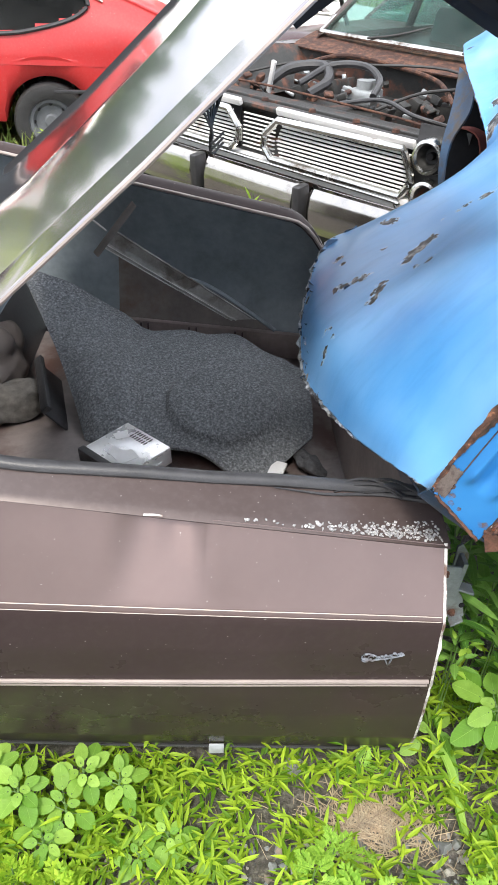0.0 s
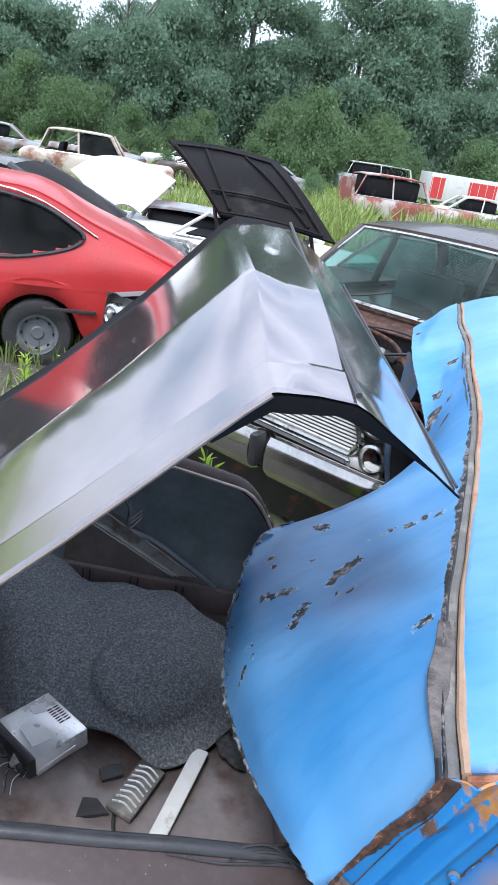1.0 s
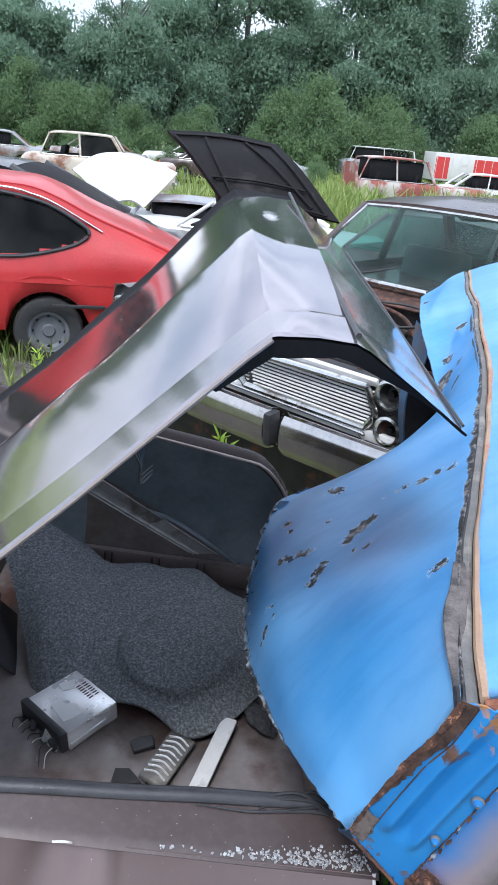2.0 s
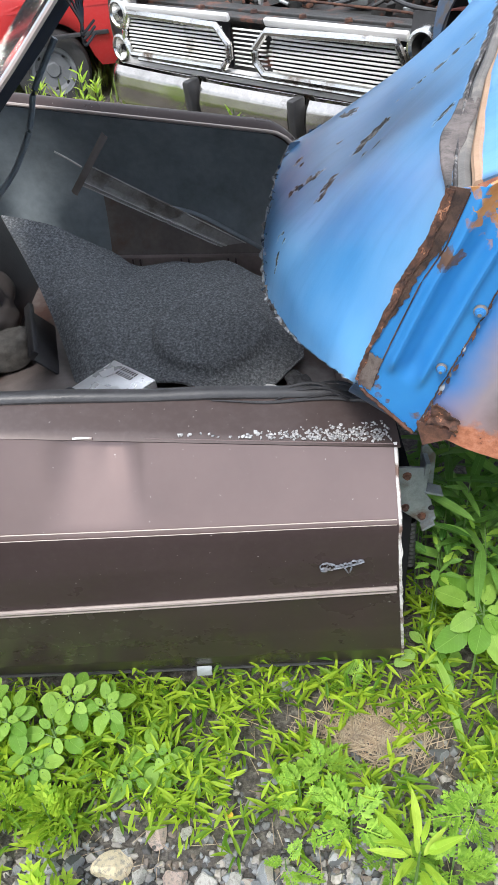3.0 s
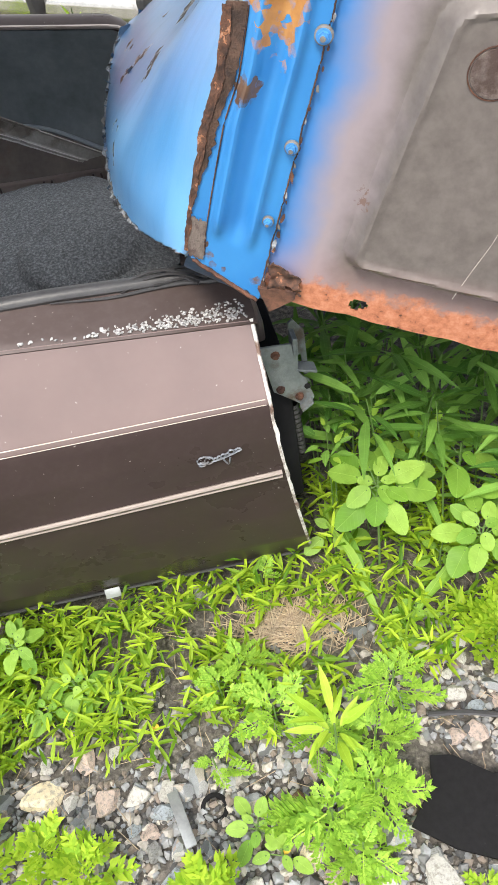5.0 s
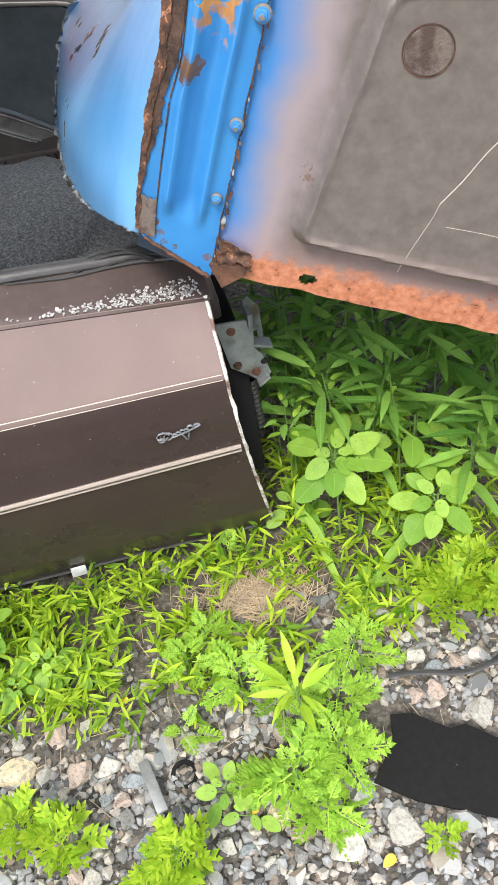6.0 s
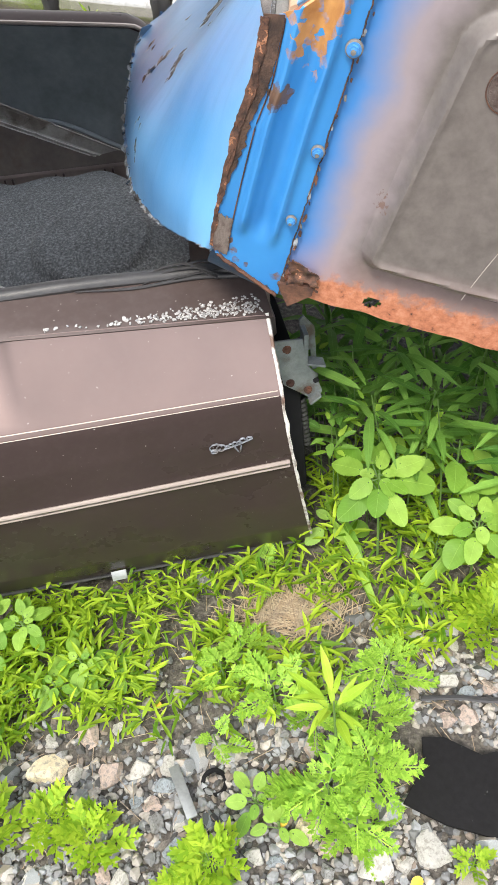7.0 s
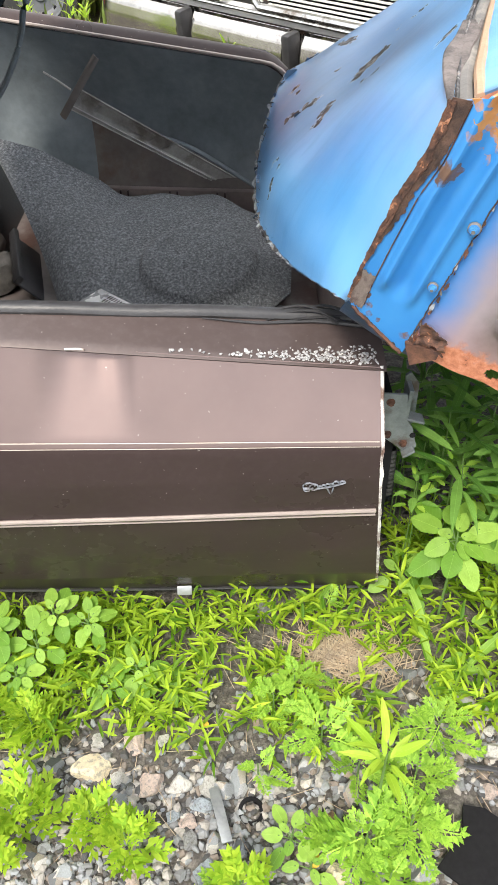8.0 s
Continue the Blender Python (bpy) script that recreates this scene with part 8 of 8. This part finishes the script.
STARL = [leaf_data("leaf", leaf_bm(0.12, 0.026, 0.25, 0.10, 8), YELLOWLEAF), leaf_data("leaf", leaf_bm(0.10, 0.022, 0.25, 0.35, 8), YELLOWLEAF)]
FROND = [leaf_data("frond", frond_bm(0.108, 7, 0.046, 4, 0.30, 0.060, 0.075, 0.34, 1.05), FERNLEAF), leaf_data("frond", frond_bm(0.092, 6, 0.042, 3, 0.45, 0.070, 0.085, 0.36, 1.05), FERNLEAF), leaf_data("frond", frond_bm(0.074, 5, 0.036, 3, 0.25, 0.075, 0.090, 0.36, 1.0), FERNLEAF)]
LOBED = [leaf_data("leaf", frond_bm(0.075, 3, 0.042, 1, 0.25, 0.16, 0.14, 0.42, 0.85), LOBELEAF), leaf_data("leaf", frond_bm(0.060, 3, 0.036, 1, 0.4, 0.18, 0.15, 0.42, 0.85), LOBELEAF), leaf_data("leaf", frond_bm(0.050, 2, 0.030, 1, 0.3, 0.20, 0.16, 0.40, 0.8), LOBELEAF)]


def plant(name, x, y, h, label, shapes, count, seed, size=1.0, up=25, whorl=False, lean=(0, 0), group="", stem_r=0.003, low=0.25):
    """A stem with leaves set round it; up: degrees by which the leaves rise."""
    rnd = random.Random(seed)
    t = thing(name, pose(x, y, ground_height(x, y) - 0.006), label, "plant", group)
    bm = bmesh.new()
    tip = Vector((lean[0], lean[1], h))
    bend = Vector((lean[0] * 0.3, lean[1] * 0.3, h * 0.55))
    path = smooth_path([(0, 0, 0), bend, tip], 6)
    tube(bm, path, stem_r, 6, 1, 1.0, 0.5)
    part("stem", bm, STEM, t)
    for k in range(count):
        f = low + (1 - low) * (k + 0.5) / count
        p = path[min(len(path) - 1, int(f * (len(path) - 1)))]
        if whorl:
            p = path[-1] - Vector((0, 0, h * 0.25 * (k % 3) / 3))
        a = k * 137.5 + rnd.uniform(-20, 20)
        s = size * rnd.uniform(0.7, 1.15) * (1.0 if whorl else 1.1 - 0.45 * f)
        ob = new("leaf", rnd.choice(shapes))
        ob.parent = t
        ob.matrix_basis = Matrix.Translation(p) @ pose(0, 0, 0, 0, -(up * (0.4 + 0.8 * f) + rnd.uniform(-14, 14)), a) @ pose((0.028 if whorl else 0.014) * s, 0, 0, rnd.uniform(-25, 25)) @ Matrix.Diagonal((s, s, s, 1))
    return t


def rosette(x, y, h, n, size, seed, tilt=20, lean=(0, 0)):
    """A broad-leaved weed: a stem, and tiers of stalked leaves that spread flat under its top, small ones in the middle."""
    rnd = random.Random(seed)
    t = thing("broad_leaf_weed", pose(x, y, ground_height(x, y) - 0.006), "broad-leaved green weed with rounded toothed leaves", "plant", "broad-leaved weeds")
    bm = bmesh.new()
    tip = Vector((lean[0], lean[1], h))
    path = smooth_path([(0, 0, 0), (lean[0] * 0.3, lean[1] * 0.3, h * 0.55), tip], 6)
    tube(bm, path, 0.0035, 6, 1, 1.0, 0.6)
    crown = Matrix.Translation(tip) @ pose(0, 0, 0, tilt, 0, 0)
    leaves = []
    for k in range(n):
        f = (k + 0.5) / n
        a = k * 137.5 + rnd.uniform(-16, 16)
        stalk = size * (0.006 + 0.050 * f) * rnd.uniform(0.8, 1.2)
        drop = -0.05 * size * f ** 1.5 - rnd.uniform(0, 0.012)
        scale = size * (0.40 + 0.55 * min(1, 1.5 * f)) * rnd.uniform(0.85, 1.12)
        m = crown @ pose(0, 0, drop, 0, 0, a) @ pose(stalk, 0, 0, rnd.uniform(-16, 16), 12 * f + rnd.uniform(-12, 10) - 6, rnd.uniform(-12, 12))
        tube(bm, [tip + Vector((0, 0, drop - 0.02 * f)), m.to_translation() + Vector((0, 0, -0.004)), m @ Vector((0.01, 0, 0))], 0.0014, 5, 3)
        leaves.append(m @ Matrix.Diagonal((scale, scale, scale, 1)))
    part("stem", bm, STEM, t)
    for m in leaves:
        ob = new("leaf", rnd.choice(BROAD))
        ob.parent = t
        ob.matrix_basis = m
    return t


seed = 300
for x, y, h, n, s, tilt in (
    (0.590, 1.105, 0.355, 15, 0.86, 26), (0.785, 1.00, 0.25, 13, 0.78, 24), (0.505, 1.185, 0.13, 6, 0.62, 20), (0.66, 1.19, 0.30, 8, 0.70, 15), (0.72, 1.06, 0.12, 6, 0.55, 15), (0.90, 1.08, 0.28, 9, 0.80, 18), (0.80, 1.17, 0.33, 9, 0.75, 18),
    (-0.25, 1.05, 0.17, 12, 0.52, 18), (-0.46, 1.02, 0.19, 13, 0.55, 18), (-0.54, 1.07, 0.18, 13, 0.55, 18), (-0.40, 0.94, 0.14, 12, 0.50, 16), (-0.14, 0.97, 0.10, 11, 0.55, 12), (-0.33, 1.07, 0.18, 12, 0.52, 18), (-0.20, 0.93, 0.09, 9, 0.48, 12), (-0.62, 0.97, 0.17, 13, 0.55, 16), (-0.07, 0.94, 0.07, 6, 0.55, 10),
    (0.19, 0.60, 0.08, 8, 0.46, 12), (0.225, 0.555, 0.06, 6, 0.44, 12), (-0.70, 1.05, 0.2, 11, 0.72, 18), (-0.78, 0.92, 0.15, 10, 0.68, 16), (-0.36, 1.0, 0.17, 8, 0.62, 18), (0.58, 0.93, 0.06, 6, 0.42, 10), (0.63, 0.97, 0.07, 6, 0.42, 10)):
    seed += 1
    rosette(x, y, h, n, s, seed, tilt)
LANCE_LABEL = "tall weed with long narrow drooping leaves"
for x, y, h in ((0.60, 1.32, 0.58), (0.68, 1.42, 0.62), (0.78, 1.28, 0.58), (0.88, 1.24, 0.55), (0.95, 1.36, 0.60), (0.74, 1.55, 0.66), (0.86, 1.50, 0.64), (1.02, 1.20, 0.52), (0.62, 1.56, 0.6), (0.98, 1.58, 0.66), (1.08, 1.42, 0.6), (0.70, 1.22, 0.48), (0.90, 1.10, 0.42), (1.14, 1.26, 0.5), (0.56, 1.45, 0.5), (1.1, 1.1, 0.44), (1.2, 1.5, 0.6), (0.68, 1.72, 0.66), (0.9, 1.75, 0.7), (1.12, 1.72, 0.66)):
    seed += 1
    plant("narrow_leaf_weed", x, y, h, LANCE_LABEL, LANCE, 27, seed, 1.15, 34, lean=(0.05 * math.sin(seed), 0.05 * math.cos(seed)), group="narrow-leaved weeds", stem_r=0.0028, low=0.35)
for x, y, h in ((0.64, 1.20, 0.50), (0.76, 1.14, 0.47), (0.92, 1.10, 0.44), (1.02, 1.22, 0.50), (0.85, 1.28, 0.54), (0.70, 1.34, 0.56), (1.12, 1.30, 0.52), (0.60, 1.40, 0.58), (0.96, 1.02, 0.40), (1.18, 1.12, 0.46), (0.79, 1.42, 0.60)):
    seed += 1
    plant("narrow_leaf_weed", x, y, h, LANCE_LABEL, LANCE, 11, seed, 0.95, 22, True, lean=(0.04 * math.sin(seed), 0.04 * math.cos(seed)), group="narrow-leaved weeds", stem_r=0.0028)
for x, y, h in ((0.518, 1.232, 0.40), (0.604, 1.240, 0.43), (0.727, 1.180, 0.42), (0.509, 1.372, 0.50), (0.545, 1.30, 0.46), (0.64, 1.30, 0.48)):
    seed += 1
    for tier, (f, n) in enumerate(((1.0, 9), (0.86, 7))):
        plant("slim_weed", x + 0.012 * tier, y + 0.008 * tier, h * f, "slim weed topped by a whorl of small toothed leaves", TOOTHED, n, seed + 40 * tier, 1.0, 24, True, group="slim weeds", stem_r=0.0022)
FERN_LABEL = "feathery ragweed plant with finely cut leaves"
for x, y, h, n, s in ((0.33, 0.575, 0.14, 16, 1.0), (0.42, 0.60, 0.15, 14, 0.95), (0.37, 0.52, 0.10, 12, 0.9), (0.17, 0.87, 0.13, 12, 0.9), (0.27, 0.80, 0.11, 12, 0.85), (0.52, 0.80, 0.13, 12, 0.8), (0.22, 0.92, 0.11, 9, 0.8), (0.45, 0.70, 0.12, 12, 0.85), (0.34, 0.73, 0.09, 8, 0.8), (0.13, 0.74, 0.08, 7, 0.6), (0.31, 1.115, 0.11, 8, 0.7), (0.06, 0.50, 0.06, 6, 0.6)):
    seed += 1
    plant("ragweed", x, y, h, FERN_LABEL, FROND, int(n * 0.85), seed, s * 1.10, 20, group="ragweed plants")
LOBED_LABEL = "bright yellow-green mugwort plant with lobed leaves"
for x, y, h, n, s in ((0.09, 0.505, 0.13, 14, 1.0), (-0.13, 0.60, 0.12, 13, 0.95), (-0.20, 0.64, 0.13, 12, 1.0), (-0.34, 0.66, 0.16, 16, 1.1), (-0.40, 0.60, 0.16, 14, 1.0), (0.76, 0.84, 0.17, 18, 1.0), (0.82, 0.90, 0.16, 14, 1.0), (-0.36, 0.85, 0.15, 14, 1.0), (-0.45, 0.88, 0.14, 12, 0.9), (0.02, 0.47, 0.10, 10, 0.9), (0.86, 0.80, 0.15, 14, 1.0), (-0.52, 0.80, 0.14, 12, 1.0), (0.56, 0.42, 0.06, 6, 0.6)):
    seed += 1
    plant("mugwort", x, y, h, LOBED_LABEL, LOBED, int(n * 1.6), seed, s, 34, group="mugwort plants")
for x, y, h in ((-0.67, 4.8, 0.60), (-0.76, 4.85, 0.66), (-0.88, 4.75, 0.55), (-1.02, 4.9, 0.62), (0.128, 3.28, 0.80), (0.15, 3.3, 0.74)):
    seed += 1
    plant("yellow_weed", x, y, h, "yellow-green bushy weed between the wrecks", STARL, 46, seed, 0.85, 45, group="yellow weeds", stem_r=0.004, low=0.3)
plant("star_weed", 0.368, 0.662, 0.27, "pale yellow-green weed with a star of long leaves", STARL, 15, 77, 0.66, 34, True, stem_r=0.004)
for x, y, a in ((0.545, 0.99, 96), (0.555, 0.97, 104), (0.60, 0.94, 32), (0.615, 0.955, 26)):
    t = thing("wide_grass", pose(x, y, 0, 0, 0, a), "pale green wide grass blade bent over", "plant", "wide grass blades")
    bm = bmesh.new()
    sheet(bm, 14, 2, lambda u, v: Vector((0.26 * u, (v - 0.5) * 0.022 * math.sin(math.pi * (0.12 + 0.86 * u)) + 0.004 * math.sin(9 * u), 0.01 + 0.26 * u * (1 - 0.62 * u) + 0.006 * abs(v - 0.5))))
    part("blade", bm, BROADLEAF, t)


def stilt_field():
    """Low spreading grass along the foot of the car: short paired blades on wiry stems."""
    rnd = random.Random(12)
    src = leaf_bm(0.054, 0.0098, 0.25, 0.25, 5)
    base_v = [v.co.copy() for v in src.verts]
    src.verts.index_update()
    base_f = [[v.index for v in f.verts] for f in src.faces]
    src.free()
    verts, faces = [], []
    for _ in range(1120):
        x = rnd.uniform(-0.85, 1.0)
        y = rnd.triangular(0.74, 1.21, 1.12)
        if x > 0.42:
            y = rnd.uniform(0.85, 1.42)
        if 0.21 < x < 0.46 and 0.92 < y < 1.11 and rnd.random() < (0.97 if y < 1.07 else 0.6):
            continue
        if y < 0.86 and rnd.random() < 0.62:
            continue
        if noise.noise(Vector((x * 7, y * 7, 4))) < -0.26:
            continue
        h = rnd.uniform(0.05, 0.13) + (0.08 if x > 0.45 else 0.015) * max(0, min(1, (y - 1.0) / 0.15))
        lean = Vector((rnd.uniform(-0.09, 0.09), rnd.uniform(-0.11, 0.03), h))
        for k in range(rnd.randint(6, 9)):
            f = 0.2 + 0.8 * k / 8
            p = Vector((x, y, ground_height(x, y))) + lean * f
            m = Matrix.Translation(p) @ pose(0, 0, 0, rnd.uniform(-30, 30), -rnd.uniform(0, 50), rnd.uniform(0, 360)) @ Matrix.Scale(rnd.uniform(0.45, 1.0), 4)
            o = len(verts)
            verts += [m @ q for q in base_v]
            faces += [[o + i for i in q] for q in base_f]
    me = bpy.data.meshes.new("stilt_grass")
    me.from_pydata([tuple(v) for v in verts], [], faces)
    me.materials.append(GRASSLEAF)
    tagged(new("stilt_grass", me), "low bright green stilt grass along the car's foot", "grass", kind="stuff")


stilt_field()


def straw_patch():
    rnd = random.Random(14)
    verts, faces = [], []
    for k in range(930):
        if k > 260:
            x, y = rnd.gauss(0.345, 0.070), rnd.gauss(1.008, 0.044)
            if noise.noise(Vector((x * 16, y * 16, 2))) < -0.25:
                continue
        else:
            x, y = rnd.uniform(-0.6, 0.9), rnd.uniform(0.55, 1.1)
        a, L = rnd.uniform(0, 3.15), rnd.uniform(0.03, 0.10)
        d = Vector((math.cos(a), math.sin(a), rnd.uniform(-0.08, 0.12))) * L
        s = Vector((-math.sin(a), math.cos(a), 0)) * (0.0010 if k > 260 else 0.0007)
        p = Vector((x, y, ground_height(x, y) + rnd.uniform(0.003, 0.018)))
        o = len(verts)
        verts += [p - s, p + s, p + d + s, p + d - s, p + d / 2 + Vector((0, 0, 0.0012))]
        faces += [(o, o + 1, o + 4), (o + 1, o + 2, o + 4), (o + 2, o + 3, o + 4), (o + 3, o, o + 4)]
    me = bpy.data.meshes.new("dry_straw")
    me.from_pydata([tuple(v) for v in verts], [], faces)
    me.materials.append(STRAW)
    tagged(new("dry_straw", me), "tan dry straw scattered over the gravel", "straw", kind="stuff")


straw_patch()


# ---- litter on the gravel ----
def build_litter():
    t = thing("rubber_mat", pose(0.597, 0.552, 0.022, 3, 2, -32), "torn piece of black rubber matting lying on gravel", "mat")
    bm = bmesh.new()
    polygon_sheet(bm, ((-0.105, -0.075), (-0.02, -0.085), (0.09, -0.075), (0.20, -0.07), (0.20, 0.07), (0.105, 0.072), (0.045, 0.082), (0.02, 0.065), (-0.06, 0.075), (-0.10, 0.06), (-0.085, 0.01)), 0.008)
    part("mat_sheet", bm, BLACK_MAT, t, smooth=False)
    t = thing("rubber_strip", pose(0, 0, 0), "thin black rubber strip lying across the gravel", "strip")
    bm = bmesh.new()
    tube(bm, [(0.57, 0.735, 0.035), (0.645, 0.72, 0.034), (0.72, 0.695, 0.036), (0.80, 0.70, 0.034), (0.95, 0.72, 0.03)], 0.006, 6, 5, 0.6)
    part("strand", bm, RUBBER, t)
    t = thing("rubber_ring", pose(0.112, 0.672, 0.004, 14, 8, 0) @ Matrix.Diagonal((0.82, 0.82, 0.82, 1)), "black rubber ring lying in the gravel", "ring")
    bm = bmesh.new()
    lathe(bm, ((0.022, -0.008), (0.032, -0.006), (0.034, 0.006), (0.024, 0.008), (0.022, -0.008)), seg=24)
    part("ring", bm, BLACK_MAT, t)
    t = thing("metal_strip", pose(0.05, 0.655, 0.04, 6, 10, 104), "flat grey metal strip lying in the gravel", "metal strip")
    bm = bmesh.new()
    box(bm, (0.12, 0.022, 0.004), bevel=0.001)
    part("strip", bm, STEEL, t)


build_litter()
DEAD_LEAF = plain("dead_yellow_leaf", (0.72, 0.46, 0.06), 0.6, 0.0, 0.2, 40, 0.3)
for x, y, size, a in ((0.228, 0.553, 0.30, 60), (0.462, 0.415, 0.30, 200), (0.02, 0.845, 0.22, 110)):
    ob = new("dead_leaf", leaf_data("dead_leaf", leaf_bm(0.10, 0.066, 0.3, 0.2, 10, 0.04), DEAD_LEAF))
    ob.matrix_basis = pose(x, y, ground_height(x, y) + 0.026, 8, -6, a) @ Matrix.Diagonal((size, size, size, 1))
    tagged(ob, "curled yellow dead leaf lying on gravel", "leaf", "dead leaves")


def build_stones():
    rnd = random.Random(2)
    shapes = [pebble_data(k, STONE, 3) for k in range(10)]
    kinds = {"y": YELLOW_STONE, "p": PINK_STONE, "g": GREY_STONE, "b": BLUE_STONE, "w": LIGHT_STONE, "r": RUSTY_STONE}
    cobbles = {key: [pebble_data(90 + 3 * q + k, mat, 3) for k in range(3)] for q, (key, mat) in enumerate(kinds.items())}
    beside_car = (
        (-0.228, 0.765, 0.091, "y"), (-0.137, 0.832, 0.066, "p"), (-0.227, 0.833, 0.042, "w"), (-0.202, 0.797, 0.041, "g"), (-0.173, 0.745, 0.041, "w"), (-0.103, 0.737, 0.069, "p"), (-0.039, 0.731, 0.060, "w"), (0.015, 0.770, 0.050, "g"), (0.018, 0.722, 0.052, "w"), (0.014, 0.689, 0.059, "b"), (-0.014, 0.652, 0.047, "p"),
        (-0.053, 0.664, 0.041, "b"), (-0.014, 0.616, 0.055, "g"), (-0.122, 0.547, 0.047, "p"), (-0.086, 0.531, 0.046, "w"), (0.160, 1.164, 0.085, "g"), (-0.053, 0.890, 0.038, "g"), (0.223, 0.940, 0.033, "g"), (0.169, 0.519, 0.045, "w"), (0.206, 0.502, 0.041, "b"), (0.014, 0.549, 0.061, "b"), (-0.080, 0.831, 0.037, "w"), (-0.49, 0.734, 0.08, "w"))
    beside_mat = (
        (0.274, 0.544, 0.065, "y"), (0.304, 0.507, 0.043, "p"), (0.385, 0.467, 0.088, "w"), (0.492, 0.452, 0.080, "w"), (0.653, 0.864, 0.060, "g"), (0.687, 0.842, 0.036, "w"), (0.642, 0.775, 0.053, "w"), (0.674, 0.739, 0.053, "b"), (0.723, 0.733, 0.048, "p"), (0.612, 0.691, 0.046, "p"),
        (0.663, 0.687, 0.053, "p"), (0.645, 0.819, 0.035, "w"), (0.439, 0.447, 0.043, "w"), (0.548, 0.443, 0.043, "p"), (0.552, 0.420, 0.043, "b"), (0.271, 0.647, 0.055, "r"), (0.296, 0.466, 0.043, "g"), (0.240, 0.469, 0.030, "w"), (0.72, 0.62, 0.07, "w"), (0.50, 0.49, 0.05, "g"), (0.76, 0.80, 0.05, "g"))
    big = beside_car + beside_mat
    for k, (x, y, s, key) in enumerate(big):
        s *= 1.12
        ob = new("stone", cobbles[key][k % 3])
        ob.parent = ground
        ob.matrix_basis = Matrix.Translation((x, y, ground_height(x, y) + s * 0.18)) @ pose(0, 0, 0, rnd.uniform(-12, 12), rnd.uniform(-12, 12), rnd.uniform(0, 360)) @ Matrix.Diagonal((s * (0.9 if key == "y" else 1), s * (1.2 if key == "y" else 1), s * 0.9, 1))

    def spot():
        while True:
            x, y = rnd.uniform(-0.75, 1.15), rnd.uniform(0.25, 1.0)
            if 0.50 < x + 0.6 * (y - 0.55) < 0.83 and 0.44 < y + 0.6 * (x - 0.65) * 0.9 < 0.64:
                continue
            if y < 0.80 + 0.15 * noise.noise(Vector((x * 4, y * 4, 1))) or rnd.random() < 0.25:
                return x, y
    for k in range(250):
        x, y = spot()
        if any((x - q[0]) ** 2 + (y - q[1]) ** 2 < (q[2] * 0.75) ** 2 for q in big):
            continue
        s = rnd.triangular(0.028, 0.080, 0.045)
        ob = new("stone", shapes[k % 10])
        ob.parent = ground
        ob.matrix_basis = Matrix.Translation((x, y, ground_height(x, y) + s * 0.17)) @ pose(0, 0, 0, rnd.uniform(-25, 25), rnd.uniform(-25, 25), rnd.uniform(0, 360)) @ Matrix.Diagonal((s, s, s, 1))
    verts, faces = [], []
    bases = []
    for q in range(6):
        bm = pebble_mesh(70 + q, 1)
        bm.verts.index_update()
        bases.append(([v.co.copy() for v in bm.verts], [[v.index for v in f.verts] for f in bm.faces]))
        bm.free()
    for k in range(14000):
        if k < 10000:
            x, y = spot()
        else:
            x, y = rnd.gauss(0.2, 1.1), rnd.gauss(0.1, 0.7)
            if y > 0.9 or (x > 0.3 and y > 0.6) or (-0.75 < x < 1.15 and 0.25 < y):
                continue
        s = rnd.triangular(0.008, 0.046, 0.020)
        bv, bf = bases[k % 3 if s > 0.018 else 3 + k % 3]
        m = Matrix.Translation((x, y, ground_height(x, y) + s * 0.15)) @ pose(0, 0, 0, rnd.uniform(-30, 30), rnd.uniform(-30, 30), rnd.uniform(0, 360)) @ Matrix.Scale(s, 4)
        o = len(verts)
        verts += [tuple(m @ q) for q in bv]
        faces += [[o + i for i in q] for q in bf]
    me = bpy.data.meshes.new("gravel")
    me.from_pydata(verts, [], faces)
    me.materials.append(FINE_STONE)
    tagged(new("gravel", me), "grey and tan crushed stone gravel", "gravel", kind="stuff")


build_stones()
